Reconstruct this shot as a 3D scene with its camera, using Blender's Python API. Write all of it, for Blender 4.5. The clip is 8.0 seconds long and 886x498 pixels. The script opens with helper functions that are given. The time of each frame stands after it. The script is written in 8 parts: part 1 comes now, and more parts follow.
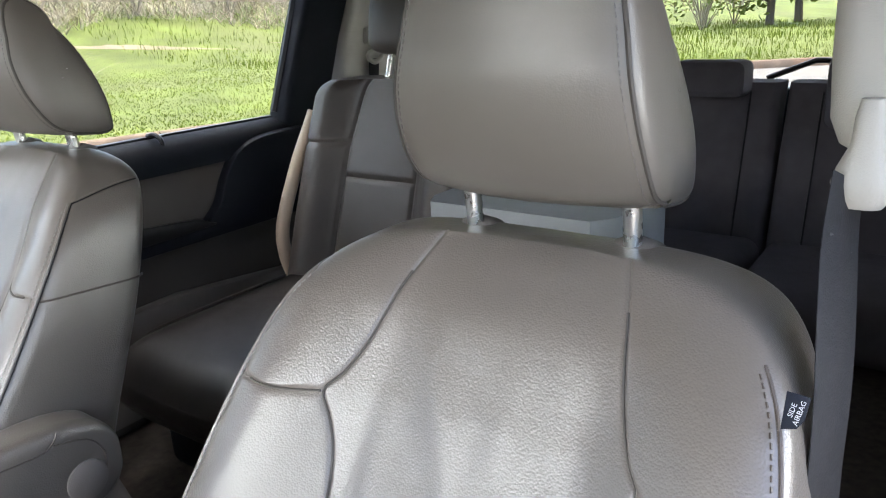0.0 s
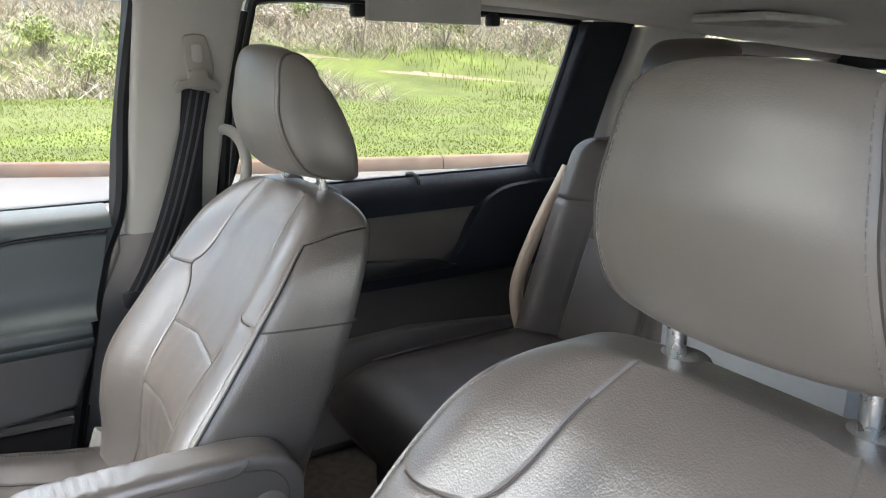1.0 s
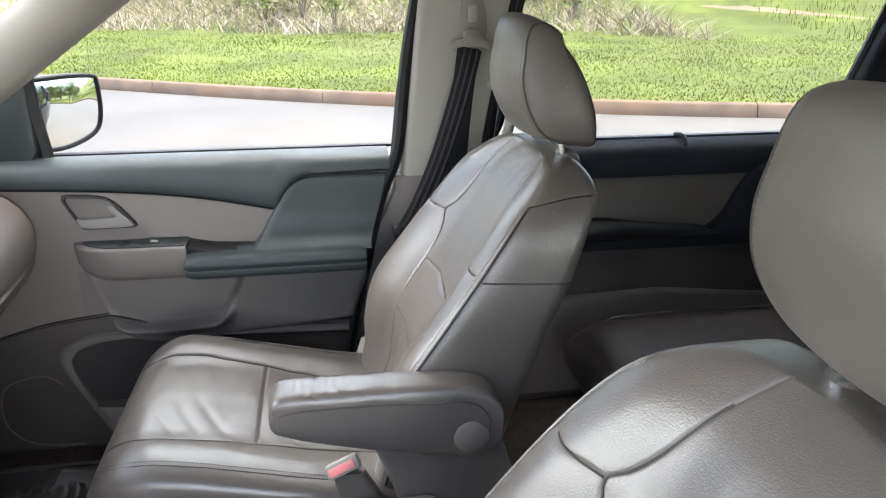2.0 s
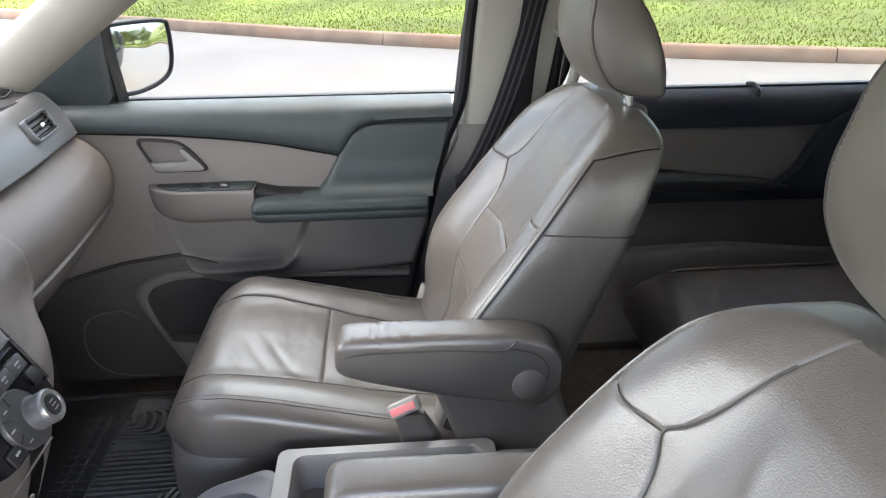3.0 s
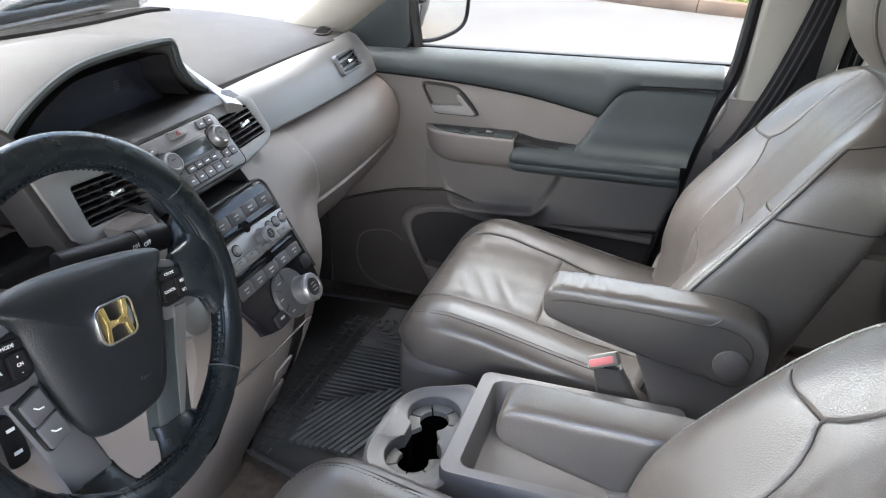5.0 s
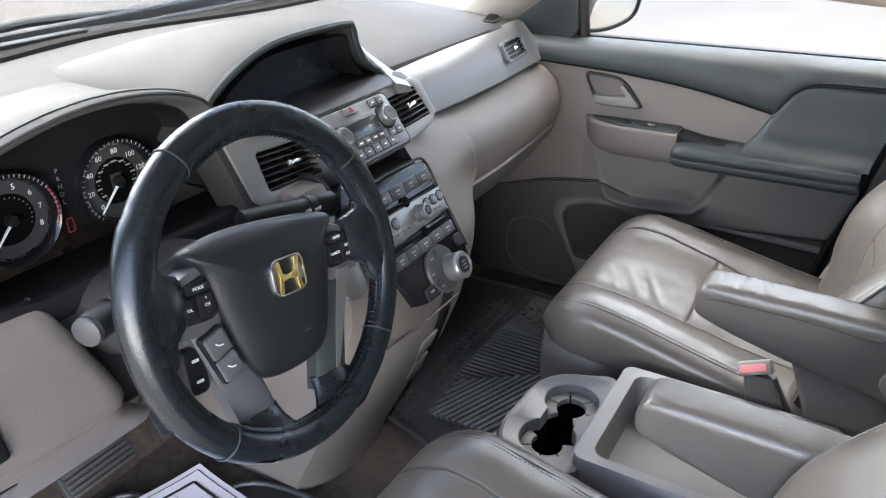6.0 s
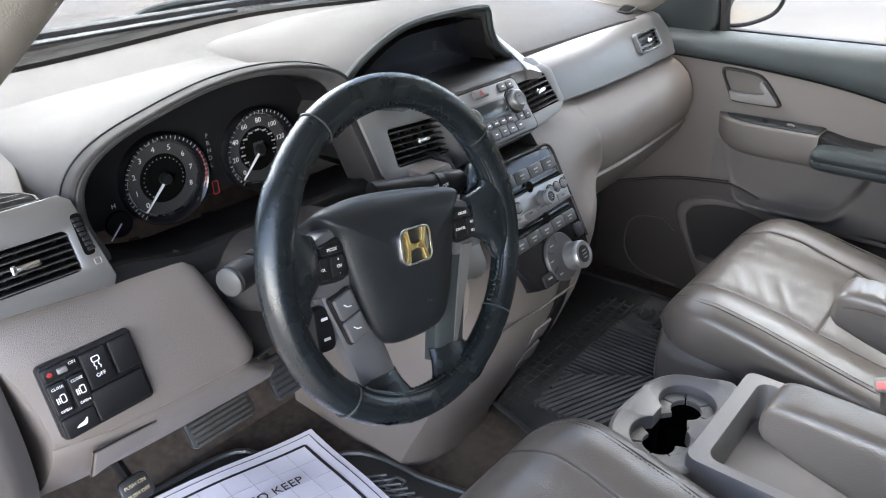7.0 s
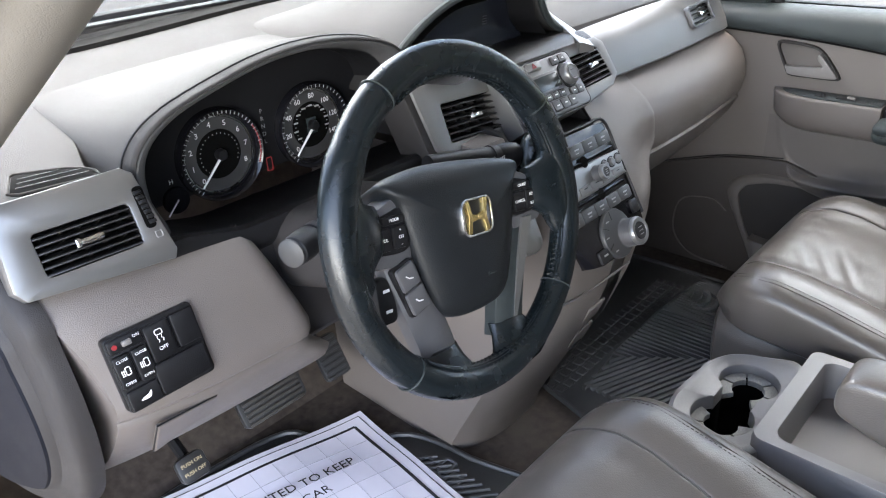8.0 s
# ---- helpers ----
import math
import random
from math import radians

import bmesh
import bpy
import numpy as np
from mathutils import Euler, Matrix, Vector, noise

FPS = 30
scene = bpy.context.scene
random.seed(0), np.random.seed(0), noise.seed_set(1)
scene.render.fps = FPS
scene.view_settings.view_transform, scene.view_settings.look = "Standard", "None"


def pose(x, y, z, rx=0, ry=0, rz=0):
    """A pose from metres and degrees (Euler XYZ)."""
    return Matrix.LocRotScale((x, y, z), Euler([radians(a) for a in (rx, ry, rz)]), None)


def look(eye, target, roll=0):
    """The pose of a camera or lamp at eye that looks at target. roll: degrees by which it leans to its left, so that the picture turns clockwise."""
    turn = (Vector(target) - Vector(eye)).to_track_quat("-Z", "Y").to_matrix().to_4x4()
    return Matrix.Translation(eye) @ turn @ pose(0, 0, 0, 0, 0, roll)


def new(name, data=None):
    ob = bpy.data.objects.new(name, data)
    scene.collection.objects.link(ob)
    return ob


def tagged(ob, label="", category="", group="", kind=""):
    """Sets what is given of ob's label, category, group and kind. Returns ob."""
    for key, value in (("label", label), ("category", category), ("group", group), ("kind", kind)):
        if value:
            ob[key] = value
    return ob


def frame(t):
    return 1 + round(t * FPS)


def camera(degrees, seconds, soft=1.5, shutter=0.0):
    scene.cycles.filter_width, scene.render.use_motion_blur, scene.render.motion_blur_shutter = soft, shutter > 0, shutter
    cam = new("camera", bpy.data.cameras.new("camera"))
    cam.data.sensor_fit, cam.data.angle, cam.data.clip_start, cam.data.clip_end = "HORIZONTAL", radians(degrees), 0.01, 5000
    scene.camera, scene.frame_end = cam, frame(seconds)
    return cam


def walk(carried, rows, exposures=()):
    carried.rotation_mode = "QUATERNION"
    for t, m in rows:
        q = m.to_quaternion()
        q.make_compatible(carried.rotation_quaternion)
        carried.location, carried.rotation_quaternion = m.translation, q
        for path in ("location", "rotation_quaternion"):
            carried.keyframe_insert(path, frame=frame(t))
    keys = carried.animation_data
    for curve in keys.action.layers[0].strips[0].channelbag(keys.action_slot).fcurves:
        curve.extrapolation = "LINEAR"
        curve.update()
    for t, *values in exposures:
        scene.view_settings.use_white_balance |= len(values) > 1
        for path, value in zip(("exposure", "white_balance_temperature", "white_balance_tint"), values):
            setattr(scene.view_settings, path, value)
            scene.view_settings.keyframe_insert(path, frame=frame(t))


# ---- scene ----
cam = camera(62.5, 8.0, soft=1.1)
PATH = [
    (0, (-0.673, -0.229, 1.327), (0.437, -1.776, 0.713), -2.7),
    (0.5, (-0.66, -0.24, 1.34), (0.7, -1.625, 0.86), -1.5),
    (1, (-0.668, -0.321, 1.368), (0.948, -1.383, 0.857), 0.7),
    (1.5, (-0.734, -0.378, 1.412), (1.066, -1.013, 0.815), 1.3),
    (2, (-0.749, -0.396, 1.419), (1.108, -0.702, 0.742), -0.0),
    (2.2, (-0.764, -0.374, 1.416), (1.093, -0.638, 0.721), -0.3),
    (3.5, (-0.756, -0.422, 1.443), (1.032, -0.468, 0.549), -0.0),
    (4, (-0.791, -0.477, 1.445), (0.985, -0.341, 0.537), 0.7),
    (4.5, (-0.811, -0.466, 1.444), (0.935, -0.102, 0.539), 0.3),
    (5, (-0.832, -0.468, 1.443), (0.858, 0.112, 0.544), -0.4),
    (6.3, (-0.863, -0.473, 1.437), (0.595, 0.552, 0.53), -1.7),
    (6.5, (-0.867, -0.469, 1.428), (0.558, 0.608, 0.528), -1.7),
    (7, (-0.881, -0.464, 1.422), (0.459, 0.71, 0.513), -1.9),
    (7.5, (-0.896, -0.456, 1.416), (0.367, 0.788, 0.49), -2.4),
    (8, (-0.897, -0.437, 1.397), (0.374, 0.799, 0.47), -3.7),
]
walk(cam, [(t, look(eye, target, roll)) for t, eye, target, roll in PATH], [(0, 3.36), (1, 3.30), (2, 3.26), (5, 3.34), (8, 3.30)])

# ---- world and sun: bright, thinly clouded spring day ----
world = bpy.data.worlds.new("sky")
world.use_nodes = True
scene.world = world
wn = world.node_tree.nodes
sky = wn.new("ShaderNodeTexSky")
sky.sky_type = "NISHITA"
sky.sun_disc = False
sky.sun_elevation = radians(78)
sky.sun_rotation = radians(163)
sky.air_density = 1.0
sky.dust_density = 4.0
world.node_tree.links.new(sky.outputs[0], wn["Background"].inputs[0])
wn["Background"].inputs[1].default_value = 0.15
sun = new("sun", bpy.data.lights.new("sun", "SUN"))
sun.data.energy, sun.data.angle, sun.data.color = 0.8, radians(20), (1.0, 0.96, 0.9)
sun.matrix_world = look((0.6, -1.6, 9.5), (0, 0, 0))
# area lamps added outside windscreen, passenger window and driver's doorway as stand-in sky light
for nm, w, h, power, tint, eye, aim in (
    ("windscreen_fill_lamp", 2.8, 1.8, 35.0, (0.985, 0.985, 0.975), (0.1, 2.7, 2.6), (0.0, -0.5, 0.85)),
    ("passenger_window_fill_lamp", 2.2, 1.3, 12.0, (1.0, 0.99, 0.965), (2.3, -0.1, 2.65), (0.1, -0.35, 0.85)),
    ("doorway_fill_lamp", 4.2, 1.4, 38.0, (1.0, 0.98, 0.95), (-4.3, -2.0, 1.5), (0.2, 0.0, 1.0)),
):
    panel = new(nm, bpy.data.lights.new(nm, "AREA"))
    panel.data.shape, panel.data.size, panel.data.size_y = "RECTANGLE", w, h
    panel.data.energy, panel.data.color = power, tint
    panel.matrix_world = look(eye, aim)

# ---- materials ----
def mat(name, color, rough=0.5, metal=0.0, grain=0.0, grain_scale=400.0, vary=0.12, vary_scale=6.0, coat=0.0, kind="noise", spec=0.5, island=False, stain=None, rvar=0.03, soft=0.07, ):
    m = bpy.data.materials.new(name)
    m.use_nodes = True
    nt = m.node_tree
    b = nt.nodes["Principled BSDF"]
    b.inputs["Roughness"].default_value = rough
    b.inputs["Metallic"].default_value = metal
    b.inputs["Coat Weight"].default_value = coat
    b.inputs["Specular IOR Level"].default_value = spec
    co = nt.nodes.new("ShaderNodeTexCoord")
    n1 = nt.nodes.new("ShaderNodeTexNoise")
    n1.inputs["Scale"].default_value = vary_scale
    n1.inputs["Detail"].default_value = 6
    nt.links.new(co.outputs["Object"], n1.inputs["Vector"])
    ramp = nt.nodes.new("ShaderNodeMapRange")
    ramp.inputs[1].default_value, ramp.inputs[2].default_value = 0.3, 0.7
    ramp.inputs[3].default_value, ramp.inputs[4].default_value = 1 - vary, 1 + vary
    nt.links.new(n1.outputs[0], ramp.inputs[0])
    mul = nt.nodes.new("ShaderNodeMix")
    mul.data_type, mul.blend_type = "RGBA", "MULTIPLY"
    mul.inputs[0].default_value = 1.0
    mul.inputs[6].default_value = (*color, 1)
    nt.links.new(ramp.outputs[0], mul.inputs[7])
    out = mul.outputs[2]
    if stain:
        n3 = nt.nodes.new("ShaderNodeTexNoise")
        n3.inputs["Scale"].default_value = stain[1]
        n3.inputs["Detail"].default_value = 8
        nt.links.new(co.outputs["Object"], n3.inputs["Vector"])
        r3 = nt.nodes.new("ShaderNodeMapRange")
        r3.inputs[1].default_value, r3.inputs[2].default_value = 0.5, 0.72
        nt.links.new(n3.outputs[0], r3.inputs[0])
        mx = nt.nodes.new("ShaderNodeMix")
        mx.data_type = "RGBA"
        nt.links.new(r3.outputs[0], mx.inputs[0])
        nt.links.new(out, mx.inputs[6])
        mx.inputs[7].default_value = (*stain[0], 1)
        out = mx.outputs[2]
    if island:
        geo = nt.nodes.new("ShaderNodeNewGeometry")
        r2 = nt.nodes.new("ShaderNodeMapRange")
        r2.inputs[3].default_value, r2.inputs[4].default_value = 0.75, 1.25
        nt.links.new(geo.outputs["Random Per Island"], r2.inputs[0])
        m2 = nt.nodes.new("ShaderNodeMix")
        m2.data_type, m2.blend_type = "RGBA", "MULTIPLY"
        m2.inputs[0].default_value = 1.0
        nt.links.new(out, m2.inputs[6])
        nt.links.new(r2.outputs[0], m2.inputs[7])
        out = m2.outputs[2]
    nt.links.new(out, b.inputs["Base Color"])
    rr = nt.nodes.new("ShaderNodeMapRange")
    rr.inputs[1].default_value, rr.inputs[2].default_value = 0.3, 0.7
    rr.inputs[3].default_value, rr.inputs[4].default_value = max(0.02, rough - rvar), min(1, rough + rvar)
    n4 = nt.nodes.new("ShaderNodeTexNoise")
    n4.inputs["Scale"].default_value = vary_scale * 3.1
    n4.inputs["Detail"].default_value = 5
    nt.links.new(co.outputs["Object"], n4.inputs["Vector"])
    nt.links.new(n4.outputs[0], rr.inputs[0])
    nt.links.new(rr.outputs[0], b.inputs["Roughness"])
    if grain:
        if kind == "leather":
            g = nt.nodes.new("ShaderNodeTexVoronoi")
            g.feature = "F1"
        else:
            g = nt.nodes.new("ShaderNodeTexNoise")
            g.inputs["Detail"].default_value = 4
        g.inputs["Scale"].default_value = grain_scale
        nt.links.new(co.outputs["Object"], g.inputs["Vector"])
        bump = nt.nodes.new("ShaderNodeBump")
        bump.inputs["Strength"].default_value = grain
        bump.inputs["Distance"].default_value = 0.0012 if kind == "leather" else 0.001
        nt.links.new(g.outputs[0], bump.inputs["Height"])
        if kind == "leather":
            bump.invert = True
            w = nt.nodes.new("ShaderNodeTexNoise")
            w.inputs["Scale"].default_value = 22
            w.inputs["Detail"].default_value = 3
            nt.links.new(co.outputs["Object"], w.inputs["Vector"])
            b2 = nt.nodes.new("ShaderNodeBump")
            b2.inputs["Strength"].default_value = soft
            b2.inputs["Distance"].default_value = 0.01
            nt.links.new(w.outputs[0], b2.inputs["Height"])
            nt.links.new(b2.outputs[0], bump.inputs["Normal"])
        nt.links.new(bump.outputs[0], b.inputs["Normal"])
    return m


def glass_mat(name, tint=(1, 1, 1), rough=0.0, ior=1.45):
    m = bpy.data.materials.new(name)
    m.use_nodes = True
    b = m.node_tree.nodes["Principled BSDF"]
    b.inputs["Base Color"].default_value = (*tint, 1)
    b.inputs["Roughness"].default_value = rough
    b.inputs["IOR"].default_value = ior
    b.inputs["Transmission Weight"].default_value = 1.0
    return m


LEATHER = mat("grey_leather", (0.092, 0.080, 0.070), 0.31, grain=0.20, grain_scale=560, kind="leather", vary=0.05, vary_scale=9, rvar=0.015, spec=0.75)
LEATHER_FINE = mat("fine_grey_leather", (0.096, 0.086, 0.074), 0.40, grain=0.07, grain_scale=700, kind="leather", vary=0.05, vary_scale=9, rvar=0.015, soft=0.04, spec=0.6)
# front leather darkened to paint rear-cabin shade on second-row seats; also dark seams
LEATHER_DK = mat("shaded_dark_leather", (0.062, 0.051, 0.045), 0.4, spec=0.35, grain=0.3, grain_scale=750, kind="leather", vary=0.1, vary_scale=9)
LEATHER_BK = mat("black_leather", (0.005, 0.008, 0.010), 0.27, spec=0.5, grain=0.10, grain_scale=800, kind="leather", vary=0.05, vary_scale=12, soft=0.0, rvar=0.01)
AIRBAG = mat("airbag_vinyl", (0.011, 0.0125, 0.014), 0.40, grain=0.16, grain_scale=600, kind="leather", vary=0.08, vary_scale=10, soft=0.02, spec=0.28)
FABRIC_DK = mat("dark_cloth", (0.060, 0.054, 0.060), 0.85, spec=0.2, grain=0.6, grain_scale=700, vary=0.12, vary_scale=20)
# leather darkened to put rear-cabin shade into the second-row cushion
LEATHER_BR = mat("shaded_brown_leather", (0.030, 0.024, 0.022), 0.42, spec=0.25, grain=0.25, grain_scale=700, kind="leather", vary=0.12, vary_scale=9)
# near-black puts deep shade into cup wells and slots; also plain black parts
PIT = mat("matt_black_well", (0.003, 0.003, 0.003), 0.9, spec=0.05, vary=0.1, vary_scale=20)
# taupe darkened to paint shade onto the lower door and slider panels
DOORLOW = mat("shaded_brown_plastic", (0.046, 0.040, 0.037), 0.6, spec=0.3, grain=0.5, grain_scale=900, vary=0.08, vary_scale=6)
BTN = mat("dark_button", (0.018, 0.018, 0.020), 0.32, spec=0.3, vary=0.05, vary_scale=30)
SEAM = mat("seam_thread", (0.05, 0.045, 0.04), 0.65, spec=0.3, vary=0.1, vary_scale=60)
PIPING = mat("piping_leather", (0.17, 0.163, 0.155), 0.42, grain=0.3, grain_scale=500, kind="leather")
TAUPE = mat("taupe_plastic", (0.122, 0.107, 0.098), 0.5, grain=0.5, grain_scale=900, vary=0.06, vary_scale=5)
# taupe darkened to paint shade in door recesses; also for dark plastic parts
TAUPE_DK = mat("shaded_dark_taupe_plastic", (0.09, 0.080, 0.074), 0.55, grain=0.5, grain_scale=900, vary=0.06, vary_scale=5)
DASHFACE = mat("grey_hood_plastic", (0.082, 0.081, 0.082), 0.55, spec=0.3, grain=0.45, grain_scale=900, vary=0.06, vary_scale=6)
DASH = mat("dash_plastic", (0.033, 0.032, 0.0315), 0.72, spec=0.2, grain=0.55, grain_scale=800, vary=0.06, vary_scale=4)
DARK = mat("charcoal_plastic", (0.027, 0.033, 0.034), 0.45, spec=0.28, grain=0.45, grain_scale=900, vary=0.1, vary_scale=7)
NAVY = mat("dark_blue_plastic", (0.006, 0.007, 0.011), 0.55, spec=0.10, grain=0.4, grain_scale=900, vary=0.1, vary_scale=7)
BLACK = mat("black_plastic", (0.009, 0.009, 0.010), 0.40, spec=0.24, grain=0.3, grain_scale=900, vary=0.15, vary_scale=15)
GLOSS = mat("gloss_black", (0.007, 0.007, 0.009), 0.14, vary=0.05, vary_scale=12, spec=0.35)
SCREEN = mat("screen_glass", (0.011, 0.013, 0.019), 0.2, vary=0.05, vary_scale=5)
SILVER = mat("silver_paint", (0.225, 0.223, 0.220), 0.33, metal=0.7, grain=0.1, grain_scale=1500, vary=0.04, vary_scale=6)
RADIO = mat("radio_grey", (0.15, 0.15, 0.155), 0.4, metal=0.25, vary=0.05, vary_scale=12)
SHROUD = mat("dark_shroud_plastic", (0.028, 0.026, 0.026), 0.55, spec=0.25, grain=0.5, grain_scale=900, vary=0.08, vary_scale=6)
KEYGREY = mat("button_grey", (0.095, 0.095, 0.10), 0.4, metal=0.2, vary=0.06, vary_scale=30)
GREYMET = mat("grey_metallic_plastic", (0.170, 0.161, 0.157), 0.45, metal=0.15, grain=0.25, grain_scale=900, vary=0.05, vary_scale=8)
CHROME = mat("chrome", (0.82, 0.82, 0.82), 0.12, metal=1.0, vary=0.03, vary_scale=30)
STEEL = mat("brushed_steel", (0.6, 0.6, 0.58), 0.28, metal=1.0, grain=0.15, grain_scale=300, vary=0.08, vary_scale=25)
GOLD = mat("yellowed_chrome", (0.72, 0.55, 0.24), 0.2, metal=0.9, vary=0.08, vary_scale=60)
BAND = mat("satin_grey_band", (0.160, 0.158, 0.155), 0.40, metal=0.35, grain=0.12, grain_scale=1400, vary=0.04, vary_scale=7)
DARKKEY = mat("mid_grey_button", (0.050, 0.050, 0.052), 0.36, metal=0.1, vary=0.06, vary_scale=30)
BRIGHTKEY = mat("pale_grey_button", (0.17, 0.17, 0.172), 0.38, metal=0.3, vary=0.06, vary_scale=30)
# in-between taupe that paints part-shade onto the pull pocket
TAUPE_MID = mat("half_shaded_taupe_plastic", (0.098, 0.087, 0.081), 0.52, grain=0.5, grain_scale=900, vary=0.07, vary_scale=6)
# lighter grey rubber for the mats' raised treads and ribs
RUBBER_TOP = mat("pale_tread_rubber", (0.072, 0.075, 0.080), 0.40, grain=0.5, grain_scale=400, vary=0.3, vary_scale=12)
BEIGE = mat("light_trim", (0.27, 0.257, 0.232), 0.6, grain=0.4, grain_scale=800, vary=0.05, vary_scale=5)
# beige darkened to put the windscreen pillars' shade into the colour; also belt anchor
BEIGE_DK = mat("shaded_dark_beige_trim", (0.185, 0.172, 0.148), 0.65, grain=0.4, grain_scale=800, vary=0.05, vary_scale=5)
HEADLINER = mat("headliner_cloth", (0.48, 0.455, 0.415), 0.9, grain=0.5, grain_scale=1200, vary=0.05, vary_scale=6)
GREYPL = mat("grey_plastic", (0.17, 0.18, 0.19), 0.5, grain=0.4, grain_scale=900, vary=0.06, vary_scale=6)
RUBBER = mat("black_rubber", (0.028, 0.029, 0.031), 0.34, grain=0.4, grain_scale=500, vary=0.25, vary_scale=10, stain=((0.034, 0.033, 0.032), 7))
CARPET = mat("dark_carpet", (0.060, 0.049, 0.042), 0.95, spec=0.1, grain=1.0, grain_scale=900, vary=0.3, vary_scale=60, stain=((0.075, 0.063, 0.052), 14))
WEB = mat("belt_webbing", (0.010, 0.010, 0.012), 0.7, spec=0.2, grain=0.5, grain_scale=600, vary=0.1, vary_scale=40)
BELT_GREY = mat("grey_webbing", (0.045, 0.043, 0.046), 0.7, spec=0.2, grain=0.5, grain_scale=600, vary=0.1, vary_scale=40)
PAPER = mat("white_paper", (0.74, 0.72, 0.8), 0.65, vary=0.04, vary_scale=9)
INK = mat("black_ink", (0.02, 0.02, 0.025), 0.7, vary=0.1, vary_scale=30)
FAINT = mat("faint_ink", (0.45, 0.44, 0.5), 0.7, vary=0.1, vary_scale=30)
PRINT = mat("white_print", (0.72, 0.72, 0.72), 0.5, vary=0.05, vary_scale=30)
DIM = mat("grey_print", (0.30, 0.30, 0.30), 0.5, vary=0.05, vary_scale=30)
RED = mat("red_plastic", (0.25, 0.022, 0.026), 0.4, vary=0.08, vary_scale=30)
PINK = mat("faded_red_plastic", (0.75, 0.22, 0.22), 0.4, vary=0.08, vary_scale=30)
GREYDIAL = mat("dial_grey", (0.034, 0.034, 0.035), 0.5, vary=0.05, vary_scale=20)
LCD = mat("lcd_glass", (0.03, 0.038, 0.04), 0.2, vary=0.04, vary_scale=10)
BODY = mat("dark_grey_car_paint", (0.07, 0.075, 0.08), 0.3, metal=0.4, vary=0.04, vary_scale=4, coat=0.6)
MIRROR = mat("mirror_glass", (0.86, 0.88, 0.88), 0.02, metal=1.0, vary=0.01, vary_scale=4)
# glass colour dims the outdoor view to balance it with the cabin exposure
GLASS = glass_mat("window_glass", (0.49, 0.505, 0.495), ior=1.15)
TINTED = glass_mat("dimmed_side_glass", (0.52, 0.54, 0.53), ior=1.12)
PRIVACY = glass_mat("privacy_glass", (0.465, 0.485, 0.465), ior=1.12)
ROADM = mat("pale_concrete", (0.150, 0.141, 0.128), 0.85, grain=0.7, grain_scale=60, vary=0.14, vary_scale=0.9, stain=((0.19, 0.165, 0.135), 0.25))
KERBM = mat("clay_stained_concrete", (0.21, 0.145, 0.10), 0.9, grain=0.8, grain_scale=50, vary=0.25, vary_scale=3, stain=((0.27, 0.145, 0.085), 0.7))
SOIL = mat("grassy_soil", (0.115, 0.140, 0.022), 0.95, grain=1.0, grain_scale=14, vary=0.35, vary_scale=0.8, stain=((0.125, 0.135, 0.04), 0.22))
GRASS = mat("grass_blade", (0.142, 0.176, 0.018), 0.85, spec=0.05, vary=0.22, vary_scale=0.5)
STRAW = mat("dry_grass", (0.43, 0.36, 0.265), 0.8, vary=0.25, vary_scale=0.7, island=True)
TWIG = mat("grey_twig", (0.30, 0.24, 0.185), 0.9, vary=0.25, vary_scale=0.7, island=True)
LEAF = mat("young_leaf", (0.18, 0.215, 0.035), 0.55, vary=0.3, vary_scale=0.6, island=True)
LEAF2 = mat("deep_leaf", (0.06, 0.12, 0.03), 0.55, vary=0.3, vary_scale=0.6, island=True)
BARK = mat("bark", (0.13, 0.10, 0.08), 0.95, grain=1.0, grain_scale=20, vary=0.3, vary_scale=3)
SAND = mat("sandy_path", (0.24, 0.185, 0.12), 0.95, grain=0.8, grain_scale=30, vary=0.15, vary_scale=1.0)
WALLM = mat("pale_siding", (0.5, 0.52, 0.55), 0.7, vary=0.08, vary_scale=1)
ROOFM = mat("maroon_metal", (0.16, 0.05, 0.05), 0.5, vary=0.1, vary_scale=1)
POST = mat("weathered_wood", (0.32, 0.3, 0.28), 0.85, vary=0.2, vary_scale=3)

# ---- building helpers ----
def part(name, bm, material, parent=None, label="", smooth=True, sharp=40, recalc=True):
    if recalc:
        bmesh.ops.recalc_face_normals(bm, faces=bm.faces[:])
    if smooth:
        for f in bm.faces:
            f.smooth = True
        for e in bm.edges:
            if len(e.link_faces) == 2 and e.calc_face_angle(0) > radians(sharp):
                e.smooth = False
    me = bpy.data.meshes.new(name)
    bm.to_mesh(me)
    bm.free()
    for m in material if isinstance(material, (list, tuple)) else [material]:
        me.materials.append(m)
    ob = new(name, me)
    if parent is not None:
        ob.parent = parent
    if label:
        tagged(ob, label)
    return ob


def thing(name, label, category, group="", kind="", at=(0, 0, 0)):
    ob = new(name)
    ob.empty_display_size = 0.05
    ob.location = at
    return tagged(ob, label, category, group, kind)


def merge(*bms):
    out = bms[0]
    for b in bms[1:]:
        me = bpy.data.meshes.new("join")
        b.to_mesh(me)
        b.free()
        out.from_mesh(me)
        bpy.data.meshes.remove(me)
    return out


def moved(bm, m):
    bmesh.ops.transform(bm, matrix=m, verts=bm.verts[:])
    return bm


def rounded(bm, w, seg=2, angle=30):
    ed = [e for e in bm.edges if len(e.link_faces) == 2 and e.calc_face_angle(0) > radians(angle)]
    if w > 0 and ed:
        bmesh.ops.bevel(bm, geom=ed, offset=w, segments=seg, profile=0.5, affect="EDGES", clamp_overlap=True)
    return bm


